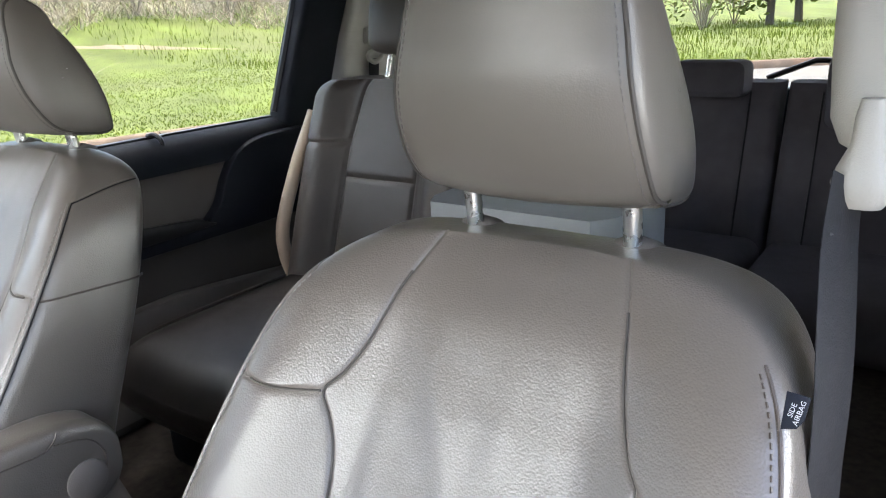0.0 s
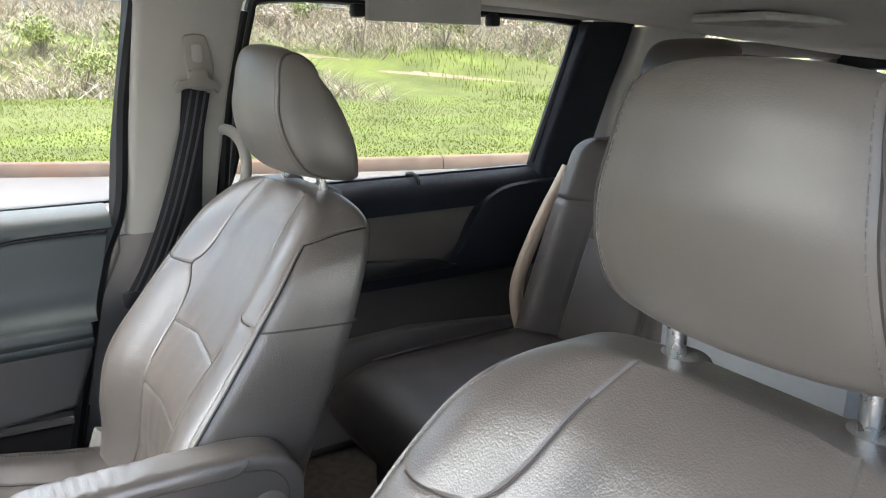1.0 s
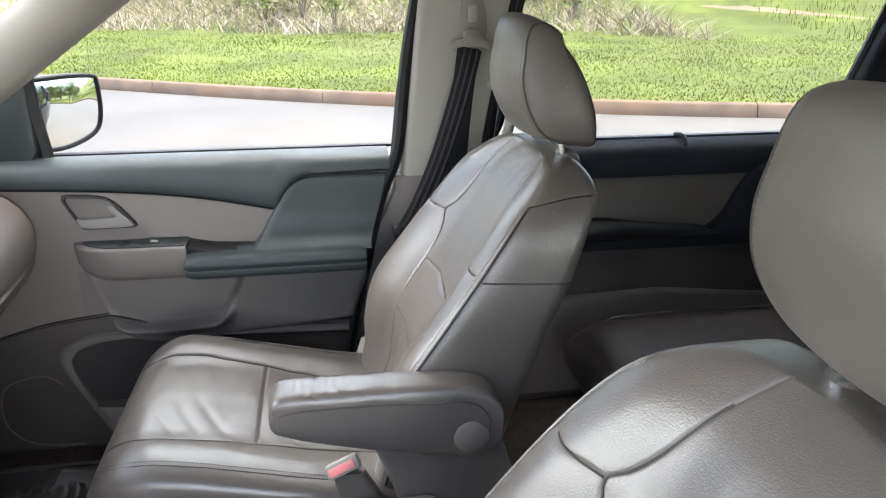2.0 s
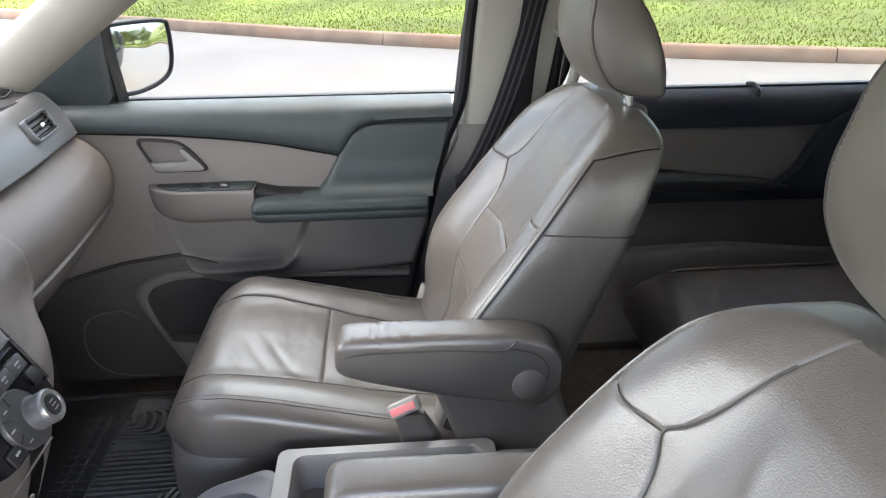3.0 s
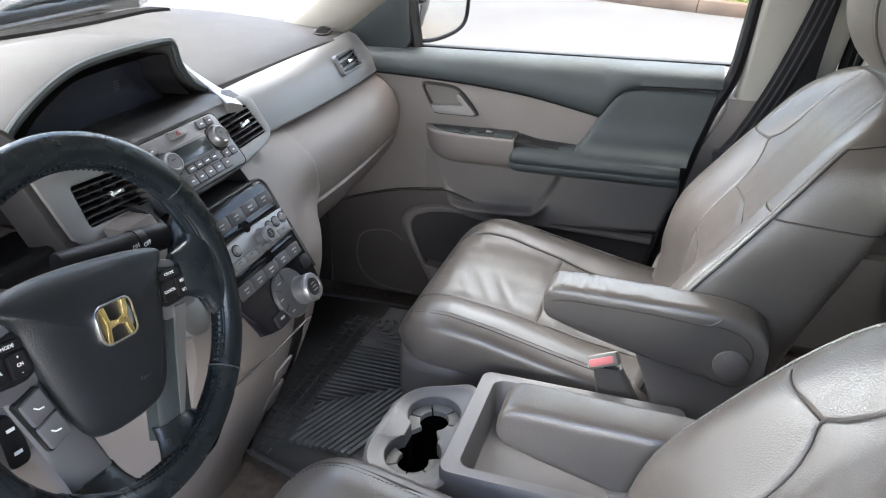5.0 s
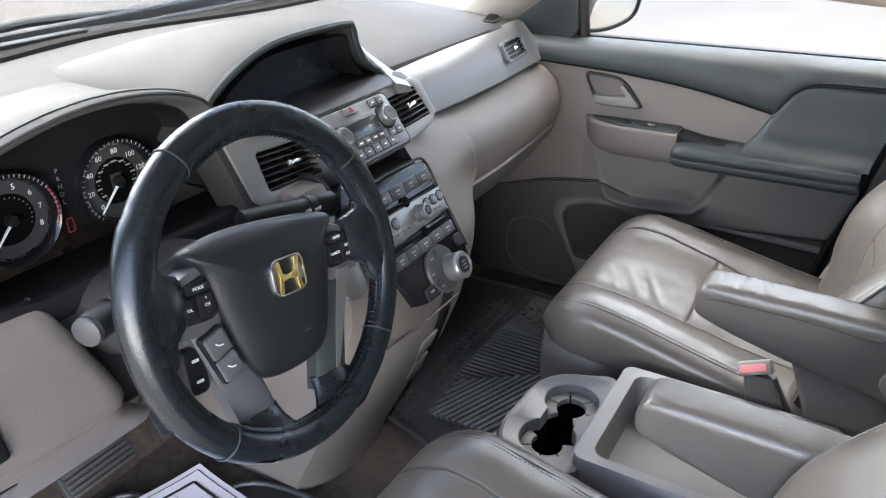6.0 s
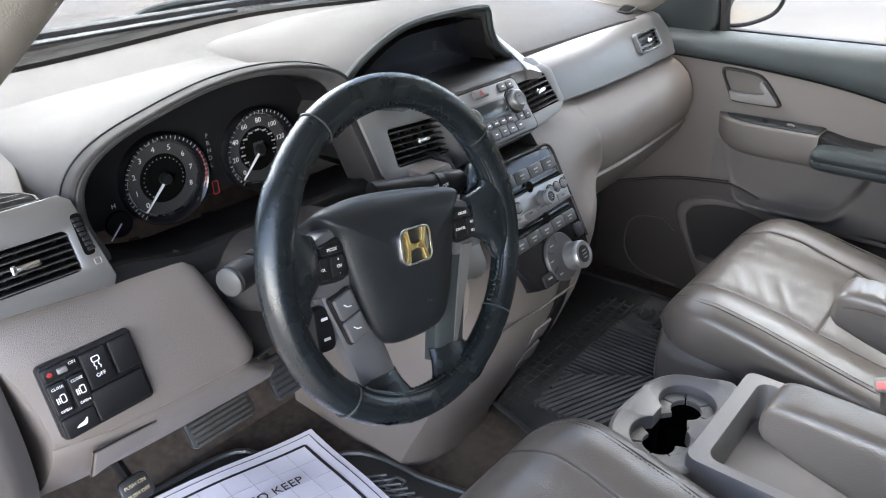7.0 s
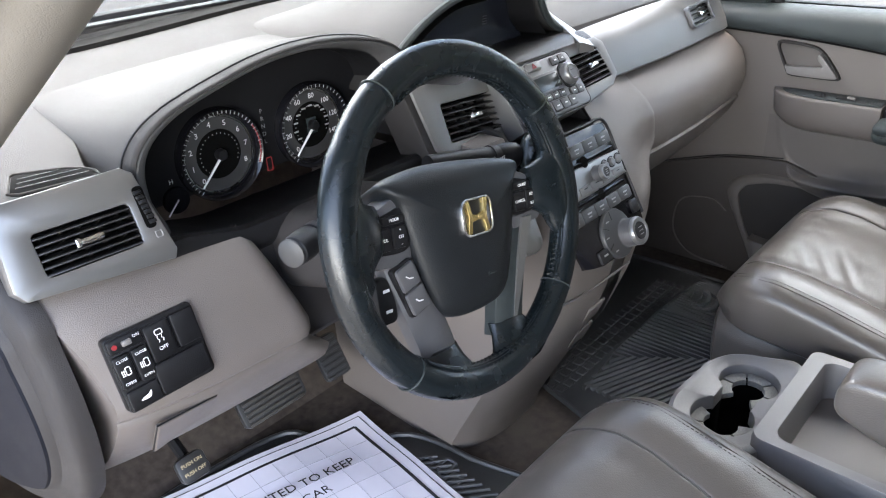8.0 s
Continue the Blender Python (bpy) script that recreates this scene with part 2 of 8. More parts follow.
def box(cx, cy, cz, sx, sy, sz, bev=0.003, seg=2):
    bm = bmesh.new()
    bmesh.ops.create_cube(bm, size=1, matrix=Matrix.Translation((cx, cy, cz)) @ Matrix.Diagonal((sx, sy, sz, 1)))
    return rounded(bm, min(bev, min(sx, sy, sz) * 0.45), seg)


def spline(pts, n=8, closed=False):
    """Catmull-Rom through points, n steps a span."""
    p = [Vector(q) for q in pts]
    k = len(p)
    out = []
    for i in range(k if closed else k - 1):
        if closed:
            a, b, c, d = p[(i - 1) % k], p[i], p[(i + 1) % k], p[(i + 2) % k]
        else:
            a, b, c, d = p[max(i - 1, 0)], p[i], p[i + 1], p[min(i + 2, k - 1)]
        for j in range(n):
            t = j / n
            out.append(0.5 * ((2 * b) + (c - a) * t + (2 * a - 5 * b + 4 * c - d) * t * t + (3 * b - a - 3 * c + d) * t ** 3))
    if not closed:
        out.append(p[-1])
    return out


def prism(pts, axis, a, b, bev=0.003, seg=2):
    """A flat outline pulled from a to b along an axis; the outline's two numbers are the other two axes in order."""
    bm = bmesh.new()
    put = {"x": lambda u, v, w: (w, u, v), "y": lambda u, v, w: (u, w, v), "z": lambda u, v, w: (u, v, w)}[axis]
    lo = [bm.verts.new(put(p[0], p[1], a)) for p in pts]
    hi = [bm.verts.new(put(p[0], p[1], b)) for p in pts]
    n = len(pts)
    bm.faces.new(lo)
    bm.faces.new(hi[::-1])
    for i in range(n):
        bm.faces.new((lo[i], hi[i], hi[(i + 1) % n], lo[(i + 1) % n]))
    bmesh.ops.recalc_face_normals(bm, faces=bm.faces[:])
    if bev > 0:
        caps = [e for e in bm.edges if len(e.link_faces) == 2 and any(len(f.verts) > 4 or n == 4 for f in e.link_faces) and e.calc_face_angle(0) > radians(50)]
        bmesh.ops.bevel(bm, geom=caps, offset=bev, segments=seg, profile=0.5, affect="EDGES", clamp_overlap=True)
    return bm


def rrect(w, h, r, n=5, cx=0, cy=0):
    pts = []
    for sx, sy, a0 in ((1, 1, 0), (-1, 1, 90), (-1, -1, 180), (1, -1, 270)):
        for i in range(n + 1):
            a = radians(a0 + 90 * i / n)
            pts.append((cx + sx * (w / 2 - r) + r * math.cos(a), cy + sy * (h / 2 - r) + r * math.sin(a)))
    return pts


def loft(rings, closed=True, caps=True):
    bm = bmesh.new()
    vs = [[bm.verts.new(p) for p in r] for r in rings]
    n = len(rings[0])
    for a, b in zip(vs, vs[1:]):
        for i in range(n if closed else n - 1):
            j = (i + 1) % n
            bm.faces.new((a[i], a[j], b[j], b[i]))
    if caps and closed:
        bm.faces.new(vs[0][::-1])
        bm.faces.new(vs[-1])
    return bm


def tube(pts, r, seg=8, closed=False, caps=True):
    p = [Vector(q) for q in pts]
    k = len(p)
    rings = []
    up = None
    for i in range(k):
        a, b = (p[(i - 1) % k], p[(i + 1) % k]) if closed else (p[max(i - 1, 0)], p[min(i + 1, k - 1)])
        d = (b - a).normalized()
        if up is None:
            up = d.orthogonal().normalized()
        up = (up - d * up.dot(d)).normalized()
        side = d.cross(up)
        rad = r[i] if isinstance(r, (list, tuple)) else r
        rings.append([p[i] + rad * (math.cos(2 * math.pi * s / seg) * up + math.sin(2 * math.pi * s / seg) * side) for s in range(seg)])
    if closed:
        rings.append(rings[0])
        bm = loft(rings, True, False)
        bmesh.ops.remove_doubles(bm, verts=bm.verts[:], dist=1e-6)
        return bm
    return loft(rings, True, caps)


def band(pts, side, width, thick):
    """A strap along a path; side gives its width's direction."""
    rings = []
    s = Vector(side).normalized()
    p = [Vector(q) for q in pts]
    for i in range(len(p)):
        d = (p[min(i + 1, len(p) - 1)] - p[max(i - 1, 0)]).normalized()
        w = (s - d * s.dot(d)).normalized()
        nrm = d.cross(w)
        rings.append([p[i] + w * (width / 2) * a + nrm * (thick / 2) * b for a, b in ((-1, -0.4), (-0.96, -1), (0.96, -1), (1, -0.4), (1, 0.4), (0.96, 1), (-0.96, 1), (-1, 0.4))])
    return loft(rings)


def lathe(profile, seg=32):
    """Profile of (radius, height) turned about z; ends at radius 0 are closed."""
    bm = bmesh.new()
    rings = []
    for r, h in profile:
        rings.append([bm.verts.new((0, 0, h))] if r == 0 else [bm.verts.new((r * math.cos(2 * math.pi * i / seg), r * math.sin(2 * math.pi * i / seg), h)) for i in range(seg)])
    for a, b in zip(rings, rings[1:]):
        for i in range(seg):
            j = (i + 1) % seg
            if len(a) == 1 and len(b) > 1:
                bm.faces.new((a[0], b[j], b[i]))
            elif len(b) == 1 and len(a) > 1:
                bm.faces.new((a[i], a[j], b[0]))
            elif len(a) > 1:
                bm.faces.new((a[i], a[j], b[j], b[i]))
    return bm


def frame_ring(outer, inner, axis, a, b, bev=0.002):
    """A flat frame between two outlines with as many points each, pulled from a to b."""
    put = {"x": lambda u, v, w: (w, u, v), "y": lambda u, v, w: (u, w, v), "z": lambda u, v, w: (u, v, w)}[axis]
    bm = loft([[put(p[0], p[1], w) for p in o] for o, w in ((outer, a), (outer, b), (inner, b), (inner, a), (outer, a))], True, False)
    bmesh.ops.remove_doubles(bm, verts=bm.verts[:], dist=1e-6)
    bmesh.ops.recalc_face_normals(bm, faces=bm.faces[:])
    return rounded(bm, bev, 2, 50)


def lerp(a, b, t):
    return a + (b - a) * t


def smooth(a, b, v):
    t = min(1.0, max(0.0, (v - a) / (b - a)))
    return t * t * (3 - 2 * t)


def groove(d, w):
    return math.exp(-(d / w) ** 2)


FONT = bpy.data.curves.new("probe", "FONT").font


def words(text, size, m, material, parent, name="lettering", depth=0.0004, align="CENTER"):
    """Raised letters of the built-in font as a mesh, lying in the xy plane of m."""
    cu = bpy.data.curves.new("letters", "FONT")
    cu.body, cu.size, cu.extrude, cu.align_x, cu.align_y = text, size, depth, align, "CENTER"
    cu.resolution_u = 2
    tmp = bpy.data.objects.new("letters", cu)
    scene.collection.objects.link(tmp)
    bpy.context.view_layer.update()
    me = bpy.data.meshes.new_from_object(tmp.evaluated_get(bpy.context.evaluated_depsgraph_get()))
    bpy.data.objects.remove(tmp)
    me.transform(m)
    me.materials.clear()
    me.materials.append(material)
    ob = new(name, me)
    ob.parent = parent
    return ob

# ---- the van's shell ----
def roof_z(y):
    return 1.50 + 0.065 * (y + 0.8)


def build_shell():
    # floor pan and carpet
    bm = box(0, -1.2, 0.40, 1.66, 3.9, 0.04, 0.0)
    tagged(part("floor", bm, CARPET, smooth=False), "dark brown-grey carpet on the cabin floor", "floor", kind="structure")
    # toe board under the dashboard, rising to the firewall
    prof = [(0.63, 0.42), (0.70, 0.46), (0.80, 0.62), (0.84, 0.80), (0.86, 1.10)]
    rings = [[(x, y, z) for y, z in prof] + [(x, y + 0.03, z - 0.01) for y, z in prof[::-1]] for x in (-0.82, 0.82)]
    tagged(part("wall_front", loft(rings), CARPET), "dark carpeted toe board and firewall", "wall", kind="structure")
    # ceiling, bowed across
    rows = []
    ys = [0.25 - 0.18 * i for i in range(19)]
    for y in ys:
        drop = 0.0 if y < 0 else 0.02 * (y / 0.25)
        ring = []
        for i in range(13):
            u = -1 + i / 6
            ring.append((0.80 * u, y, roof_z(y) - drop + (0.03 * min(1, max(0, -0.6 - y)) if u > 0 else -0.01) * abs(u) ** 3.5))
        rows.append(ring + [(p[0], p[1], p[2] + 0.035) for p in ring[::-1]])
    tagged(part("ceiling", loft(rows), HEADLINER), "pale grey cloth headliner", "ceiling", kind="structure")
    # side walls below the windows behind the front doors
    tagged(part("wall_right", prism([(-0.40, 0.40), (-0.44, 0.60), (-0.50, 0.90), (-0.545, 1.00), (-0.545, 1.03), (-0.76, 1.03), (-0.76, 0.40)], "x", 0.80, 0.90, 0.004), TAUPE), "grey-brown lower door pillar trim", "pillar trim", kind="structure")
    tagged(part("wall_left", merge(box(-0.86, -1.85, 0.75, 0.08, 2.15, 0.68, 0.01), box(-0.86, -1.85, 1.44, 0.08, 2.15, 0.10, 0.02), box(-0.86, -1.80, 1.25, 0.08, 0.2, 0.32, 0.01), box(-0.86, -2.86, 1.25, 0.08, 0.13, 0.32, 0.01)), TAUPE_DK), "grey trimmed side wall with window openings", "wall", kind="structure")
    tagged(part("wall_back", merge(box(0, -3.02, 0.72, 1.66, 0.08, 0.62, 0.02), box(0, -3.0, 1.37, 1.66, 0.08, 0.06, 0.02), box(0.77, -3.02, 1.2, 0.12, 0.08, 0.4, 0.02), box(-0.77, -3.02, 1.2, 0.12, 0.08, 0.4, 0.02)), NAVY), "dark trimmed tailgate round a wide rear window", "tailgate", kind="structure")


def slanted(rows, y_to=None):
    """A pillar from rings (x, y, z, half depth in y, half width in x)."""
    rings = []
    for x, y, z, hy, hx in rows:
        rings.append([(x + u, y + v, z) for u, v in rrect(2 * hx, 2 * hy, min(hx, hy) * 0.5, 4)])
    return loft(rings)


def build_pillars():
    # middle pillar beside the front passenger
    p = thing("pillar_middle", "pale beige door pillar trim behind the front passenger door", "pillar", kind="structure")
    part("upper_trim", slanted([(0.835, -0.640, 1.00, 0.085, 0.032), (0.83, -0.652, 1.10, 0.088, 0.034), (0.815, -0.675, 1.28, 0.092, 0.034), (0.79, -0.70, 1.45, 0.098, 0.034), (0.76, -0.71, 1.53, 0.11, 0.034)]), BEIGE, p, "pale beige upper trim")
    part("rubber_seal", tube(spline([(0.79, -0.40, 0.50), (0.795, -0.448, 0.72), (0.80, -0.508, 0.97), (0.806, -0.553, 1.09), (0.80, -0.575, 1.28), (0.78, -0.607, 1.46), (0.74, -0.61, 1.53)], 6), 0.014, 8), BLACK, p, "black rubber door seal")
    part("rear_seal", tube(spline([(0.845, -0.752, 0.98), (0.838, -0.76, 1.10), (0.825, -0.778, 1.28), (0.797, -0.808, 1.45)], 6), 0.014, 8), BLACK, p, "black rubber window seal")
    part("grab_handle", tube(spline([(0.80, -0.745, 1.225), (0.778, -0.768, 1.218), (0.768, -0.785, 1.19), (0.768, -0.79, 1.14), (0.79, -0.78, 1.09)], 6), 0.011, 10), BEIGE, p, "beige grab handle")
    # dark pillar behind the sliding door, with its pale trim
    q = thing("pillar_rear", "black pillar between sliding door window and rear quarter window", "pillar", kind="structure")
    part("door_frame", slanted([(0.865, -1.69, 1.03, 0.085, 0.04), (0.86, -1.705, 1.10, 0.085, 0.04), (0.845, -1.76, 1.28, 0.083, 0.04), (0.82, -1.815, 1.46, 0.085, 0.04)]), NAVY, q, "black door frame")
    part("pale_trim", slanted([(0.84, -1.96, 0.70, 0.16, 0.04), (0.84, -1.94, 1.05, 0.13, 0.04), (0.82, -1.97, 1.28, 0.12, 0.04), (0.78, -2.02, 1.45, 0.14, 0.04)]), BEIGE, q, "pale trim")
    # front pillars, running up beside the windscreen
    for s, nm in ((1, "pillar_front_right"), (-1, "pillar_front_left")):
        a = thing(nm, "windscreen pillar trim, beige darkened for shade", "pillar", kind="structure")
        rings = []
        for t in (0, 0.2, 0.4, 0.6, 0.8, 1.0):
            x, y, z = lerp(0.80, 0.70 if s > 0 else 0.675, t), lerp(0.50, -0.12, t), lerp(1.07, 1.50, t)
            wide = 0.030 if s > 0 else lerp(0.030, 0.064, t)
            rings.append([(s * (x + wide * c), y + 0.045 * d - 0.0, z + 0.045 * d * 0.75 - 0.012 * c) for c, d in [(math.cos(k), math.sin(k)) for k in [2 * math.pi * i / 14 for i in range(14)]]])
        # same trim as the other pillars, painted darker for its shade
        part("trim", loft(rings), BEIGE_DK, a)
        if s < 0:
            part("rubber_seal", tube([(-lerp(0.836, 0.765, t), lerp(0.50, -0.12, t) - 0.02, lerp(1.07, 1.50, t) - 0.02) for t in (0, 0.25, 0.5, 0.75, 1)], 0.020, 10), SHROUD, a, "dark rubber door seal")
    # driver's door pillar: opening stays free of any door leaf
    d = thing("pillar_driver", "pale grey plastic driver door pillar", "pillar", kind="structure")
    part("upper_trim", slanted([(-0.755, -0.93, 0.95, 0.13, 0.04), (-0.75, -0.93, 1.15, 0.125, 0.05), (-0.735, -0.94, 1.30, 0.125, 0.055), (-0.72, -0.95, 1.50, 0.13, 0.055)]), BEIGE, d)
    part("lower_trim", slanted([(-0.79, -0.93, 0.42, 0.15, 0.04), (-0.78, -0.93, 0.70, 0.14, 0.04), (-0.76, -0.93, 0.947, 0.135, 0.04)]), TAUPE, d)
    part("guide_housing", loft([[(-0.634 + u * k + dx, -0.815 + v, z) for u, v in rrect(0.072, 0.05, 0.02, 5)] for z, k, dx in ((1.222, 0.55, -0.004), (1.228, 0.85, -0.002), (1.245, 1.0, 0.0), (1.285, 1.05, 0.001), (1.33, 1.0, 0.004), (1.40, 0.95, 0.006))]), BEIGE, d, "pale belt height adjuster")
    part("guide_slot", box(-0.624, -0.787, 1.235, 0.016, 0.006, 0.034, 0.003), BLACK, d)
    part("belt_guide", merge(loft([[(-0.626 + u * k, -0.782 + v * k, z) for u, v in rrect(0.034, 0.030, 0.012, 4)] for z, k in ((1.190, 0.8), (1.196, 1.05), (1.206, 1.15), (1.216, 1.0), (1.232, 0.6), (1.25, 0.55), (1.262, 0.4))])), BEIGE, d, "pale belt guide")
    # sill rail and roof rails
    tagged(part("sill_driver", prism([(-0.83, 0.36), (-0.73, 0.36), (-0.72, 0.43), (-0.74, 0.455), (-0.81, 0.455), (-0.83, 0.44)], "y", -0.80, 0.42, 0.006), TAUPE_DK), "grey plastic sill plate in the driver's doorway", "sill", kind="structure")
    for s, nm in ((1, "roof_rail_right"), (-1, "roof_rail_left")):
        rings = []
        for y in (0.0, -0.4, -0.8, -1.2, -1.6, -2.0, -2.5, -3.0):
            z = 1.508 + 0.027 * (y + 0.85) if s > 0 else roof_z(y) + 0.02
            rings.append([(s * (0.79 + 0.045 * c), y, z + 0.022 * d) for c, d in [(math.cos(k), math.sin(k)) for k in [2 * math.pi * i / 10 for i in range(10)]]])
        tagged(part(nm, loft(rings), BEIGE if s > 0 else HEADLINER), "pale trim rail along the roof edge", "roof rail", kind="structure")


def pane(name, pts, thick, label, glass=None):
    """A pane through four or more corner points, with thickness."""
    p = [Vector(q) for q in pts]
    nrm = (p[1] - p[0]).cross(p[2] - p[0]).normalized()
    p = [q - nrm * (q - p[0]).dot(nrm) for q in p]
    bm = loft([p, [q + nrm * thick for q in p]])
    ob = part(name, bm, glass or GLASS, smooth=False)
    # rear panes block lamp and sky light to keep the back rows dim
    ob.visible_shadow = name in ("window_2", "window_4", "window_5", "window_6", "window_7")
    return tagged(ob, label, "window", kind="structure")


def build_glass():
    pane("window_1", [(0.88, 0.42, 1.07), (0.88, -0.56, 1.07), (0.805, -0.60, 1.50), (0.805, -0.04, 1.50), (0.835, 0.18, 1.32)], 0.004, "front passenger door window dimmed to hold back outdoor brightness", TINTED)
    pane("window_2", [(0.90, -0.73, 1.07), (0.90, -1.64, 1.07), (0.83, -1.78, 1.48), (0.83, -0.80, 1.50)], 0.004, "dark tinted sliding door window", PRIVACY)
    pane("window_3", [(0.72, 0.90, 1.15), (-0.72, 0.90, 1.15), (-0.66, 0.10, 1.515), (0.66, 0.10, 1.515)], 0.005, "windscreen dimmed to hold back outdoor brightness")
    pane("window_4", [(0.70, -3.0, 1.03), (-0.70, -3.0, 1.03), (-0.66, -2.98, 1.345), (0.66, -2.98, 1.345)], 0.004, "dark tinted rear window", PRIVACY)
    pane("window_5", [(0.86, -2.09, 1.06), (0.86, -2.93, 1.06), (0.80, -2.93, 1.36), (0.80, -2.13, 1.40)], 0.004, "dark tinted rear quarter window", PRIVACY)
    # unseen driver-side panes, added dark to keep light off the third row
    pane("window_6", [(-0.86, -0.76, 1.08), (-0.86, -1.72, 1.08), (-0.86, -1.72, 1.40), (-0.86, -0.76, 1.40)], 0.004, "dark tinted sliding door window on the driver side", PRIVACY)
    pane("window_7", [(-0.86, -1.88, 1.08), (-0.86, -2.82, 1.08), (-0.86, -2.82, 1.40), (-0.86, -1.88, 1.40)], 0.004, "dark tinted quarter window on the driver side", PRIVACY)


def build_right_quarter():
    q = merge(box(0.86, -2.45, 0.74, 0.08, 1.1, 0.62, 0.02), box(0.84, -2.5, 1.40, 0.08, 1.0, 0.05, 0.01), box(0.85, -2.96, 1.2, 0.08, 0.1, 0.4, 0.01))
    tagged(part("wall_rear_right", q, TAUPE), "grey-brown trim round the third row", "wall", kind="structure")
    tagged(part("headliner_lamp", box(0.20, -1.62, roof_z(-1.62) - 0.006, 0.16, 0.26, 0.018, 0.008), BEIGE), "pale overhead lamp and control panel in the headliner", "ceiling lamp")
    lamp = bpy.data.objects["headliner_lamp"]
    for y, r in ((-1.53, 0.022), (-1.60, 0.028), (-1.68, 0.028)):
        part("lens", moved(lathe([(0, -0.020), (r * 0.8, -0.019), (r, -0.015), (r, 0.0), (0, 0.0)], 24), Matrix.Translation((0.17, y, roof_z(-1.62)))), BEIGE, lamp)


def build_kick_panels():
    for s, nm in ((1, "kick_panel_right"), (-1, "kick_panel_left")):
        b = box(s * 0.85, 0.69 if s > 0 else 0.74, 0.76, 0.10, 0.52 if s > 0 else 0.42, 0.74, 0.004)
        # dark plastic puts the footwell's shade into the panel colour
        tagged(part(nm, b, SHROUD), "kick panel beside the footwell, darkened for shade", "kick panel", kind="structure")


build_kick_panels()
build_shell()
build_pillars()
build_glass()
build_right_quarter()

# ---- front seats ----
Z_B = [(0.66, -0.435), (0.74, -0.452), (0.80, -0.456), (0.88, -0.478), (0.968, -0.540), (1.035, -0.591), (1.104, -0.645), (1.14, -0.682), (1.172, -0.715)]
Z_D = [(0.66, 0.02), (0.78, 0.05), (0.95, 0.055), (1.03, 0.046), (1.10, 0.03), (1.17, 0.010), (1.2, 0.004)]
Z_R = [(0.60, -0.61), (0.845, -0.679), (1.012, -0.746), (1.094, -0.775), (1.14, -0.79), (1.172, -0.785)]
Z_W = [(0.66, 0.215), (0.76, 0.234), (0.88, 0.243), (0.97, 0.238), (1.035, 0.228), (1.08, 0.219), (1.11, 0.208), (1.135, 0.191), (1.15, 0.174), (1.16, 0.156), (1.168, 0.13), (1.172, 0.10)]
def dense(rows, n=6):
    return [(p.x, p.y) for p in spline([(*r, 0) for r in rows], n)]


Z_B, Z_D, Z_R, Z_W = dense(Z_B), dense(Z_D), dense(Z_R), dense(Z_W, 5)
Z_S = [(0.66, 0.095), (0.80, 0.097), (0.90, 0.100), (0.95, 0.106), (0.985, 0.114), (1.01, 0.125), (1.03, 0.136), (1.045, 0.124), (1.07, 0.113), (1.10, 0.105), (1.13, 0.098), (1.172, 0.084)]
Z_S = dense(Z_S, 4)


def straight(x, rows):
    if x <= rows[0][0]:
        return rows[0][1]
    for (x0, v0), (x1, v1) in zip(rows, rows[1:]):
        if x <= x1:
            return v0 + (v1 - v0) * (x - x0) / (x1 - x0)
    return rows[-1][1]


def back_front(X, z):
    """Depth of the backrest's front face, before the seams."""
    w = straight(z, Z_W)
    a = min(1, abs(X) / w)
    t = min(1, max(0, (a - 0.36) / 0.5))
    t = t * t * (3 - 2 * t)
    y = straight(z, Z_B) - straight(z, Z_D) * (1 - t)
    return y + 0.010 * groove(z - 0.90, 0.10) * (1 - t)


def sitter_folds(X, z):
    """Soft upright folds in the driver's backrest."""
    d = 0.0
    for x0, z0, tilt, h in ((0.037, 1.040, 0.35, 0.0030), (0.012, 1.005, 0.25, 0.0024), (-0.026, 1.030, -0.1, 0.0016), (0.078, 0.990, 0.2, 0.0018)):
        d += h * math.exp(-((X - x0 - tilt * (z - z0)) / 0.009) ** 2) * math.exp(-((z - z0) / 0.040) ** 2)
    return d


def seam_dip(d):
    """A stitched seam: a narrow crease between two softly padded panels."""
    return 0.0024 * math.exp(-(d / 0.0018) ** 2) + 0.0012 * math.exp(-abs(d) / 0.010)


def back_seams(X, z):
    ax, s = abs(X), straight(z, Z_S)
    d = seam_dip(ax - s)
    if ax > s:
        d = max(d, seam_dip(z - 1.03 - 0.03 * (ax - 0.15)))
    else:
        d = max(d, seam_dip(z - 0.957 + 0.10 * ax), 0.9 * seam_dip(z - 0.865 + 0.10 * ax))
    return d


def half_columns(s, w):
    """Steps from the middle line outwards, close together along the seam at s."""
    xs = [(s - 0.014) * i / 14 for i in range(14)]
    xs += [s - 0.014 + 0.028 * i / 16 for i in range(17)]
    xs += [lerp(s + 0.014, w, math.sin(math.pi / 2 * i / 22)) for i in range(1, 23)]
    return xs


def back_point(cx, u, z):
    w, yr = straight(z, Z_W), straight(z, Z_R)
    yf = back_front(w * u, z)
    mid = lerp(yf, yr, 0.5)
    return (cx + w * u, mid + (yf - mid) * (1 - abs(u) ** 9) ** (1 / 9) + 0.0006, z)


def sink(cx, z):
    """The driver's backrest ends a little lower than the passenger's."""
    t = min(1, max(0.0, (z - 1.03) / 0.142))
    return z - (0.026 * t ** 1.3 if cx < 0 else 0)


